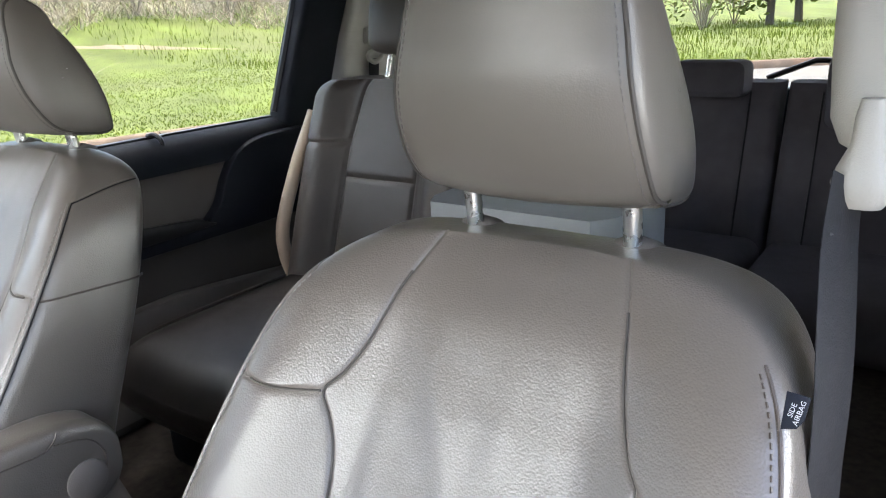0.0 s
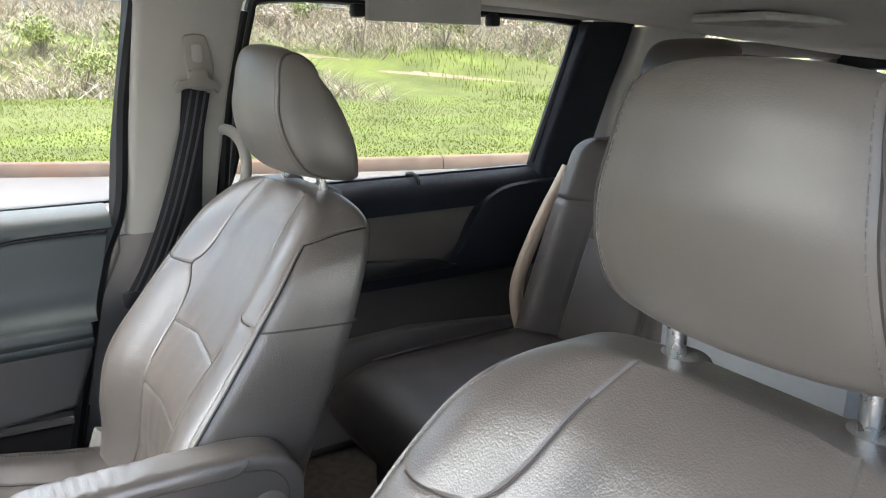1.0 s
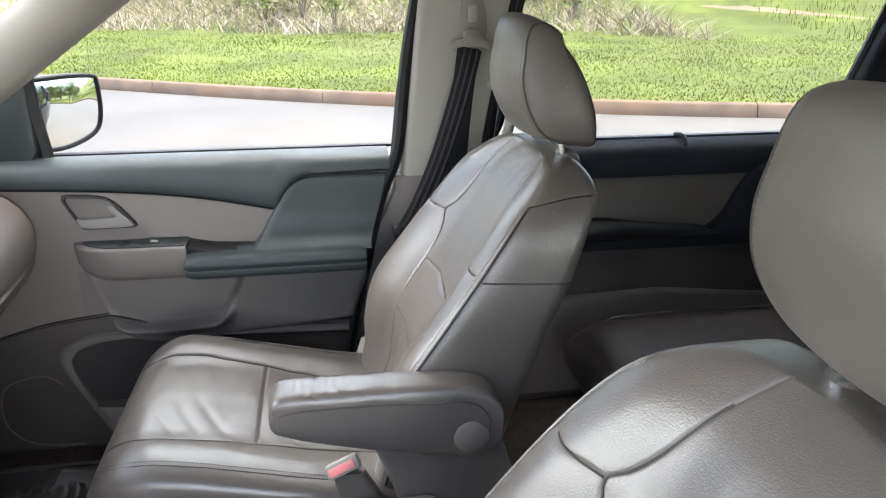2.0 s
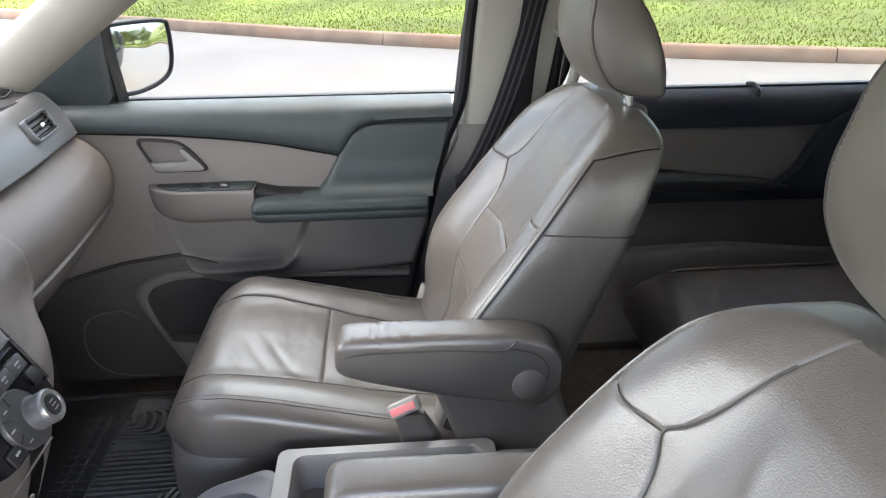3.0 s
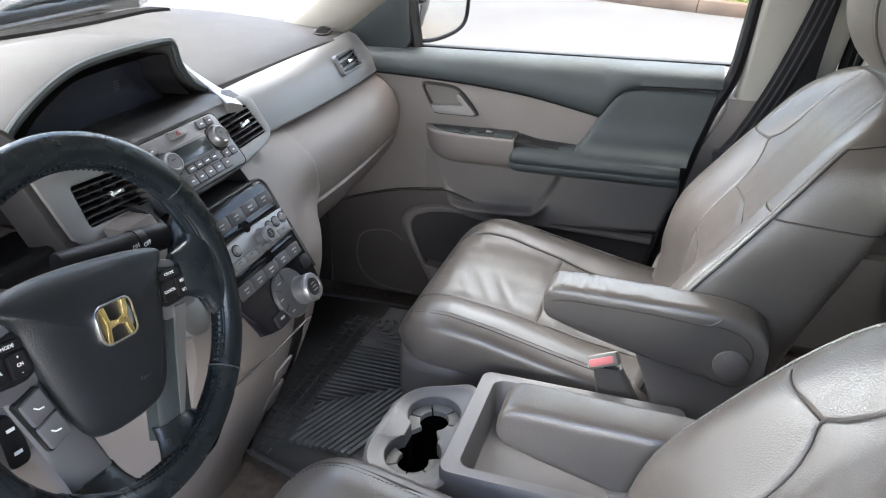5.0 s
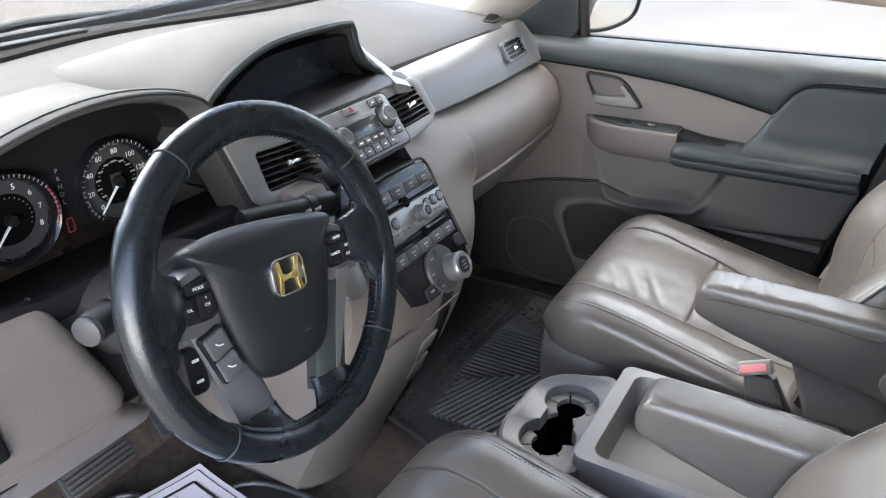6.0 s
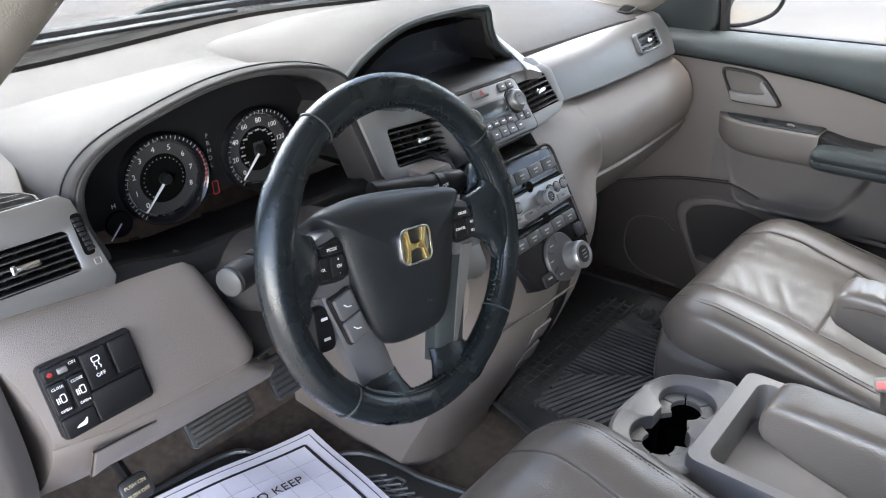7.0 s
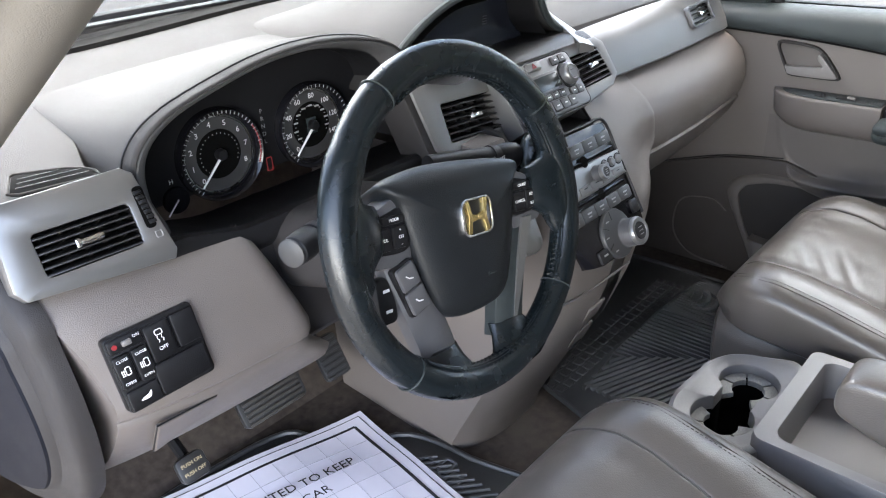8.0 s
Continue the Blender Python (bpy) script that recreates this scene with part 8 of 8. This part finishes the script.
def build_rear():
    # backrest uses the front leather's grey, darkened for rear shade
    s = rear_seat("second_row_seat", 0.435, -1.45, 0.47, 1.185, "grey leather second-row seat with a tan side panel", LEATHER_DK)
    part("side_panel", tube(spline([(0.672, -1.572, 1.105), (0.680, -1.545, 1.05), (0.684, -1.498, 0.969), (0.688, -1.440, 0.84), (0.686, -1.435, 0.76), (0.684, -1.455, 0.69)], 5), 0.017, 10), TAN, s, "tan vinyl side panel")
    # folded seat behind the driver: only its grey back shows
    f = thing("folded_second_row_seat", "second-row seat folded forward, grey plastic back upward", "car seat", "second row seats")
    part("back_panel", loft([[(x, y, z) for x, y in ((-0.24, -1.56), (0.08, -1.56), (0.11, -1.50), (0.11, -1.30), (0.09, -1.26), (-0.22, -1.26), (-0.25, -1.30), (-0.26, -1.50))] for z in (0.84, 0.97, 1.005)]), GREYPL, f, "grey plastic back")
    part("seat_cushion", box(-0.20, -1.36, 0.74, 0.46, 0.44, 0.18, 0.05, 4), LEATHER_DK, f)
    part("seat_base", box(-0.20, -1.36, 0.54, 0.40, 0.38, 0.22, 0.02), NAVY, f)
    for cx, w in ((-0.03, 0.40), (-0.47, 0.46), (0.42, 0.46)):
        t = thing("third_row_seat", "dark cloth third-row seat with a low headrest", "car seat", "third row seats")
        part("backrest", loft([[(cx + u, -2.56 + 0.26 * (0.6 - z) - v, z) for u, v in rrect(w * (1 if z < 1.0 else 0.985), 0.12, 0.03, 4)] for z in (0.45, 0.6, 0.8, 1.0, 1.075, 1.085)]), FABRIC_DK, t)
        for s2 in (-1, 1):
            part("seam", tube([(cx + s2 * w * 0.28, -2.496 + 0.26 * (0.6 - z), z) for z in (0.5, 0.7, 0.9, 1.06)], 0.003, 6), BLACK, t)
        part("seat_cushion", box(cx, -2.30, 0.55, w, 0.5, 0.16, 0.05, 4), FABRIC_DK, t)
        hz, hy, hh = (1.10, -2.62, 0.075) if cx > -0.1 and cx < 0.1 else (1.07, -2.60, 0.14)
        part("headrest", loft([[(cx + u, hy + y, hz + v) for u, v in rrect(0.225 * k, hh * 2 * k2 * 0.72, 0.025, 4)] for y, k, k2 in ((0.07, 0.82, 0.7), (0.085, 0.95, 0.95), (0.06, 1, 1), (0.0, 1, 1), (-0.03, 0.9, 0.8))]), FABRIC_DK, t)
    w = thing("rear_wiper", "black rear window wiper arm", "wiper")
    part("arm", tube([(-0.10, -3.03, 1.06), (-0.25, -3.03, 1.12), (-0.52, -3.03, 1.12)], 0.010, 8), BLACK, w)


TAN = mat("tan_vinyl", (0.36, 0.27, 0.20), 0.5, grain=0.3, grain_scale=500, vary=0.08, vary_scale=10)
build_belts()
build_rear()


def build_visor():
    v = thing("sun_visor", "pale sun shade panel hanging under the roof edge", "sun visor")
    part("panel", loft([[(x, y, z + dz) for x, y in ((0.545, -0.955), (0.545, -1.20))] + [(0.560, -1.20, z + dz), (0.560, -0.955, z + dz)] for z, dz in ((1.428, 0), (1.50, 0))]), BEIGE, v)
    h = thing("coat_hook", "small black clip at the window's top edge", "hook")
    part("clip", box(0.80, -1.42, 1.452, 0.03, 0.03, 0.03, 0.008), BLACK, h)
    part("clip", box(0.80, -1.06, 1.46, 0.03, 0.03, 0.03, 0.008), BLACK, h)


build_visor()

# ---- outside: road, kerb, grass bank, brush, trees ----
KERB = [(22.0, 21.0), (16.0, 12.0), (11.8, 4.5), (9.05, -0.07), (7.5, -3.6), (6.75, -6.0), (5.7, -10.0), (4.3, -14.0), (0.5, -17.5), (-9.0, -20.0), (-30.0, -22.0)]
KL = [(p.x, p.y) for p in spline([(*p, 0) for p in KERB], 24)]


def kerb_x(y):
    if y >= KL[0][1]:
        return KL[0][0] + (y - KL[0][1]) * 0.66
    for (x0, y0), (x1, y1) in zip(KL, KL[1:]):
        if y1 <= y <= y0:
            return lerp(x0, x1, (y - y0) / (y1 - y0))
    return KL[-1][0] + (y - KL[-1][1]) * 0.25


KOLD = [(-38.0, 0.0), (-26.0, 3.0), (-16.0, 5.0), (-10.0, 5.9), (-6.0, 6.75), (-3.6, 7.5), (-0.07, 9.05), (4.5, 11.8), (12.0, 16.0), (21.0, 22.0)]


def ground_z(x, y):
    d = x - kerb_x(y)
    back = max(0.0, x - straight(y, KOLD))
    if d < 0.14:
        return 0.0
    d -= 0.14
    z = 0.15 + 0.018 * min(d, 8 + back)
    bank = max(0, min(d, back) - 9.0)
    z += 0.20 * bank * min(1, bank / 6) * (1 / (1 + bank / 40))
    z += 0.10 * noise.noise(Vector((x * 0.22, y * 0.22, 0))) * min(1, d / 3)
    return z


def build_ground():
    bm = bmesh.new()
    ys = [-900, -400, -200, -120, -80] + [-60 + 1.5 * i for i in range(23)] + [-26 + 0.4 * i for i in range(105)] + [17 + 2.5 * i for i in range(17)] + [60, 90, 150, 300, 900]
    ds = [0.14, 0.5, 1, 1.8, 2.8, 4, 5.5, 7, 8.5, 10, 11.5, 13, 15, 17.5, 20, 24, 30, 40, 60, 100, 200, 400, 900]
    grid = []
    for y in ys:
        kx = kerb_x(max(-60, min(60, y)))
        grid.append([bm.verts.new((kx + d, y, (0.15 if d == 0.14 else ground_z(kx + d, max(-60, min(60, y)))) if d < 100 else 9 + 0.002 * d)) for d in ds])
    for a, b in zip(grid, grid[1:]):
        for i in range(len(ds) - 1):
            bm.faces.new((a[i], a[i + 1], b[i + 1], b[i]))
    tagged(part("ground", bm, SOIL), "grassy bank rising beyond the kerb", "ground", kind="structure")
    bm = bmesh.new()
    rows = [[bm.verts.new((x, y, 0)) for x in (-900, -100, -20, -8, -3, 0, 3, kerb_x(max(-60, min(60, y))) + 0.01)] for y in ys]
    for a, b in zip(rows, rows[1:]):
        for i in range(7):
            bm.faces.new((a[i], a[i + 1], b[i + 1], b[i]))
    tagged(part("road", bm, ROADM), "pale sunlit concrete road", "road", kind="structure")
    k = thing("kerb", "clay-stained concrete kerb between road and grass", "kerb", kind="structure")
    pts = [Vector((x, y, 0)) for x, y in KL]
    acc, start = 0.0, 0
    for i in range(1, len(pts)):
        acc += (pts[i] - pts[i - 1]).length
        if acc > 2.6 or i == len(pts) - 1:
            seg = pts[start:i + 1]
            a, b = seg[0], seg[-1]
            d = (b - a).normalized()
            seg = [a + d * 0.006] + seg[1:-1] + [b - d * 0.006]
            rings = []
            for e, q in enumerate(seg):
                d = (seg[min(e + 1, len(seg) - 1)] - seg[max(e - 1, 0)]).normalized()
                n = Vector((-d.y, d.x, 0))
                if n.x < 0:
                    n = -n
                rings.append([q + n * o + Vector((0, 0, h)) for o, h in ((0, -0.05), (0.0, 0.02), (0.03, 0.135), (0.05, 0.152), (0.15, 0.155), (0.16, 0.10), (0.16, -0.05))])
            part("kerb_stone", loft(rings), KERBM, k)
            acc, start = 0.0, i


def blades(n, region, h, w, material, name, label, category, lean=0.35, seed=3):
    rnd = random.Random(seed)
    vs, fs = [], []
    made = 0
    while made < n:
        x, y, keep = region(rnd)
        if not keep:
            continue
        made += 1
        z = ground_z(x, y) - 0.01
        a = rnd.uniform(0, 2 * math.pi)
        hh = h * rnd.uniform(0.5, 1.4)
        ww = w * rnd.uniform(0.6, 1.3)
        dx, dy = math.cos(a), math.sin(a)
        l = lean * hh * rnd.uniform(0.1, 1.3)
        b = rnd.uniform(0, 2 * math.pi)
        lx, ly = math.cos(b) * l, math.sin(b) * l
        k = len(vs)
        vs += [(x - dx * ww, y - dy * ww, z), (x + dx * ww, y + dy * ww, z), (x + dx * ww * 0.7 + lx * 0.4, y + dy * ww * 0.7 + ly * 0.4, z + hh * 0.6), (x - dx * ww * 0.7 + lx * 0.4, y - dy * ww * 0.7 + ly * 0.4, z + hh * 0.6), (x + lx, y + ly, z + hh)]
        fs += [(k, k + 1, k + 2, k + 3), (k + 3, k + 2, k + 4)]
    me = bpy.data.meshes.new(name)
    me.from_pydata(vs, [], fs)
    me.materials.append(material)
    return tagged(new(name, me), label, category, kind="stuff")


def near_grass(rnd):
    y = rnd.uniform(-22, 14)
    d = 0.15 + 11 * rnd.random() ** 1.3
    return kerb_x(y) + d, y, True


def far_grass(rnd):
    x, y = rnd.uniform(-14, 22), rnd.uniform(-34, -12)
    return x, y, x > kerb_x(y) + 0.3


def path_x(y):
    return straight(y, KOLD) + 12.5 + 0.35 * (y + 14)


def brush_at(rnd):
    y = rnd.uniform(-34, 26)
    d = rnd.uniform(8.5, 34)
    x = straight(y, KOLD) + d
    keep = d > 9.0 + 2.2 * noise.noise(Vector((y * 0.25, 3.1, 0))) + (5.5 if y < -9 else 0)
    return x, y, keep and abs(x - path_x(y)) > 0.7


def shrub(x, y, h, r, n, rnd, leaf, name="shrub", label="young green shrub on the bank"):
    """A small bush: twigs from one foot, with leaves about their ends."""
    s = thing(name, label, "shrub", "shrubs on the bank")
    z = ground_z(x, y)
    wood, vs, fs = bmesh.new(), [], []
    for i in range(9):
        a, b = rnd.uniform(0, 6.28), rnd.uniform(0.25, 1.0)
        tip = Vector((x + math.cos(a) * r * b, y + math.sin(a) * r * b, z + h * rnd.uniform(0.55, 1.0)))
        foot = Vector((x, y, z - 0.05))
        mid = foot.lerp(tip, 0.5) + Vector((0, 0, 0.12 * h))
        wood = merge(wood, tube([foot, mid, tip], [0.02, 0.012, 0.004], 5))
        for j in range(n):
            c = mid.lerp(tip, rnd.uniform(0.1, 1.15)) + Vector((rnd.gauss(0, 0.16 * r), rnd.gauss(0, 0.16 * r), rnd.gauss(0, 0.12 * h)))
            u = Vector((rnd.gauss(0, 1), rnd.gauss(0, 1), rnd.gauss(0, 1))).normalized()
            v = u.orthogonal().normalized()
            q = 0.035 * rnd.uniform(0.6, 1.6) * (h / 1.4) ** 0.5
            k = len(vs)
            vs += [c - u * q * 1.5, c + v * q * 0.7, c + u * q * 1.5, c - v * q * 0.7]
            fs += [(k, k + 1, k + 2, k + 3)]
    part("twigs", wood, TWIG, s)
    me = bpy.data.meshes.new("foliage")
    me.from_pydata(vs, [], fs)
    me.materials.append(leaf)
    ob = new("foliage", me)
    ob.parent = s
    return s


def tree(x, y, h, rnd, leaf, n=1400):
    t = thing("tree", "tall leafy roadside tree with spring foliage", "tree", "trees beyond the road")
    z = ground_z(x, y)
    trunk = bmesh.new()
    top = Vector((x + rnd.uniform(-0.4, 0.4), y + rnd.uniform(-0.4, 0.4), z + h * 0.8))
    trunk = merge(trunk, tube([(x, y, z - 0.2), (lerp(x, top.x, 0.4), lerp(y, top.y, 0.4), z + h * 0.35), top], [0.17 * h / 8, 0.12 * h / 8, 0.03], 8))
    vs, fs = [], []
    for i in range(16):
        a, f = rnd.uniform(0, 6.28), rnd.uniform(0.12, 0.8)
        foot = Vector((lerp(x, top.x, f), lerp(y, top.y, f), z + h * 0.8 * f))
        ln = h * rnd.uniform(0.16, 0.36) * (1.15 - f * 0.7)
        tip = foot + Vector((math.cos(a) * ln, math.sin(a) * ln, ln * rnd.uniform(0.2, 0.9)))
        trunk = merge(trunk, tube([foot, foot.lerp(tip, 0.5) + Vector((0, 0, 0.1)), tip], [0.05 * h / 8, 0.03 * h / 8, 0.01], 5))
        for c0 in [foot.lerp(tip, rnd.uniform(0.35, 1.1)) + Vector((rnd.gauss(0, 0.4), rnd.gauss(0, 0.4), rnd.gauss(0, 0.35))) for _ in range(7)]:
            for j in range(n // 112):
                c = c0 + Vector((rnd.gauss(0, 0.28), rnd.gauss(0, 0.28), rnd.gauss(0, 0.22)))
                u = Vector((rnd.gauss(0, 1), rnd.gauss(0, 1), rnd.gauss(0, 1))).normalized()
                v = u.orthogonal().normalized()
                q = 0.09 * rnd.uniform(0.6, 1.5)
                k = len(vs)
                vs += [c - u * q * 1.3, c + v * q * 0.8, c + u * q * 1.3, c - v * q * 0.8]
                fs += [(k, k + 1, k + 2, k + 3)]
    part("trunk", trunk, BARK, t)
    me = bpy.data.meshes.new("crown")
    me.from_pydata(vs, [], fs)
    me.materials.append(leaf)
    ob = new("crown", me)
    ob.parent = t
    return t


def build_outside():
    build_ground()
    blades(120000, near_grass, 0.035, 0.007, GRASS, "grass", "bright green spring grass on the verge", "grass", 0.9)
    blades(22000, far_grass, 0.16, 0.010, GRASS, "meadow_grass", "green grass behind the road", "grass", 0.35, 8)
    blades(52000, brush_at, 0.36, 0.016, STRAW, "dry_grass", "tall dry straw-coloured grass on the bank", "dry grass", 2.4, 5)
    blades(34000, brush_at, 0.48, 0.010, TWIG, "brushwood", "tangled grey-brown brush on the bank", "brush", 2.6, 6)
    rnd = random.Random(11)
    for i in range(70):
        y = rnd.uniform(-30, 22)
        x = straight(y, KOLD) + rnd.uniform(9.5, 17) + (5 if y < -9 else 0)
        if abs(x - path_x(y)) > 1.3:
            shrub(x, y, rnd.uniform(0.7, 1.7), rnd.uniform(0.5, 1.0), 60, rnd, LEAF if rnd.random() < 0.75 else STRAW)
    for i in range(14):
        shrub(rnd.uniform(-10, 8), rnd.uniform(-34, -26), rnd.uniform(2.0, 3.6), rnd.uniform(1.4, 2.4), 150, rnd, LEAF if i % 3 else STRAW, "bush", "tall green bush behind the road")
    # sandy footpath climbing the bank
    bm = bmesh.new()
    rows = []
    for i in range(40):
        y = -34 + 0.75 * i
        x = path_x(y)
        rows.append([bm.verts.new((x + o, y, ground_z(x + o, y) + 0.012)) for o in (-0.55, -0.2, 0.2, 0.55)])
    for a, b in zip(rows, rows[1:]):
        for i in range(3):
            bm.faces.new((a[i], a[i + 1], b[i + 1], b[i]))
    tagged(part("footpath", bm, SAND), "sandy footpath across the grass", "path", kind="structure")
    # board fence, shed and trees on top
    f = thing("fence", "weathered post and rail fence on top of the bank", "fence")
    for i in range(16):
        y = -30 + 1.8 * i
        x = straight(y, KOLD) + 25
        part("post", box(x, y, ground_z(x, y) + 0.8, 0.12, 0.12, 1.7, 0.01), POST, f)
    for h in (0.5, 1.0, 1.5):
        part("rail", tube([(straight(-30 + 1.8 * i, KOLD) + 25, -30 + 1.8 * i, ground_z(straight(-30 + 1.8 * i, KOLD) + 25, -30 + 1.8 * i) + h) for i in range(16)], 0.035, 5), POST, f)
    s = thing("shed", "pale shed with a maroon metal roof beyond the fence", "shed")
    gx, gy = straight(-16, KOLD) + 34, -16
    gz = ground_z(gx, gy)
    part("wall", box(gx, gy, gz + 1.4, 5, 10, 2.8, 0.02), WALLM, s)
    part("roof", prism([(gx - 3.2, gz + 2.7), (gx, gz + 4.0), (gx + 3.2, gz + 2.7), (gx + 3.2, gz + 2.55), (gx, gz + 3.8), (gx - 3.2, gz + 2.55)], "y", gy - 5.5, gy + 5.5, 0), ROOFM, s)
    for i in range(16):
        tree(rnd.uniform(-14, 10), rnd.uniform(-46, -30), rnd.uniform(6, 10), rnd, LEAF if i % 3 else LEAF2, 1600)
    for i in range(8):
        tree(rnd.uniform(2, 16), rnd.uniform(24, 44), rnd.uniform(6, 9), rnd, LEAF, 1200)


build_outside()


# ---- wipers and cowl in front of the windscreen ----
def build_wipers():
    c = thing("cowl", "dark grey plastic cowl below the windscreen", "cowl")
    part("panel", loft([[(x, y, z - 0.05 * abs(x) ** 2) for y, z in ((0.935, 1.150), (1.02, 1.150), (1.14, 1.130), (1.16, 1.10), (0.935, 1.10))] for x in [-0.75 + 0.1 * i for i in range(16)]]), SHROUD, c)
    for k, x0 in enumerate((-0.15, 0.42)):
        w = thing("front_wiper", "dark grey windscreen wiper resting on the glass foot", "wiper", "front wipers")
        part("arm", tube(spline([(x0 + 0.02, 1.02, 1.180), (x0 + 0.06, 1.0, 1.198), (x0 + 0.13, 0.99, 1.205), (x0 + 0.24, 0.98, 1.200), (x0 + 0.36, 0.97, 1.190)], 5), 0.009, 8), DARK, w)
        part("arm_head", moved(prism(sp2([(-0.032, -0.010), (-0.026, 0.014), (0.020, 0.018), (0.030, 0.0), (0.022, -0.020), (-0.02, -0.022)], 3, True), "z", 1.160, 1.196, 0.005), Matrix.Translation((x0, 0.99, 0))), DARK, w, "wiper arm head")
        part("blade", tube(spline([(x0 - 0.26, 0.975, 1.165), (x0 - 0.17, 0.98, 1.180), (x0 - 0.09, 0.985, 1.190), (x0 - 0.02, 0.985, 1.192)], 5), 0.007, 8), DARK, w, "rubber wiper blade")
        part("spindle", moved(lathe([(0, 0.0), (0.014, 0.0), (0.014, -0.05), (0, -0.05)], 16), Matrix.Translation((x0, 0.99, 1.165))), DARK, w)


build_wipers()
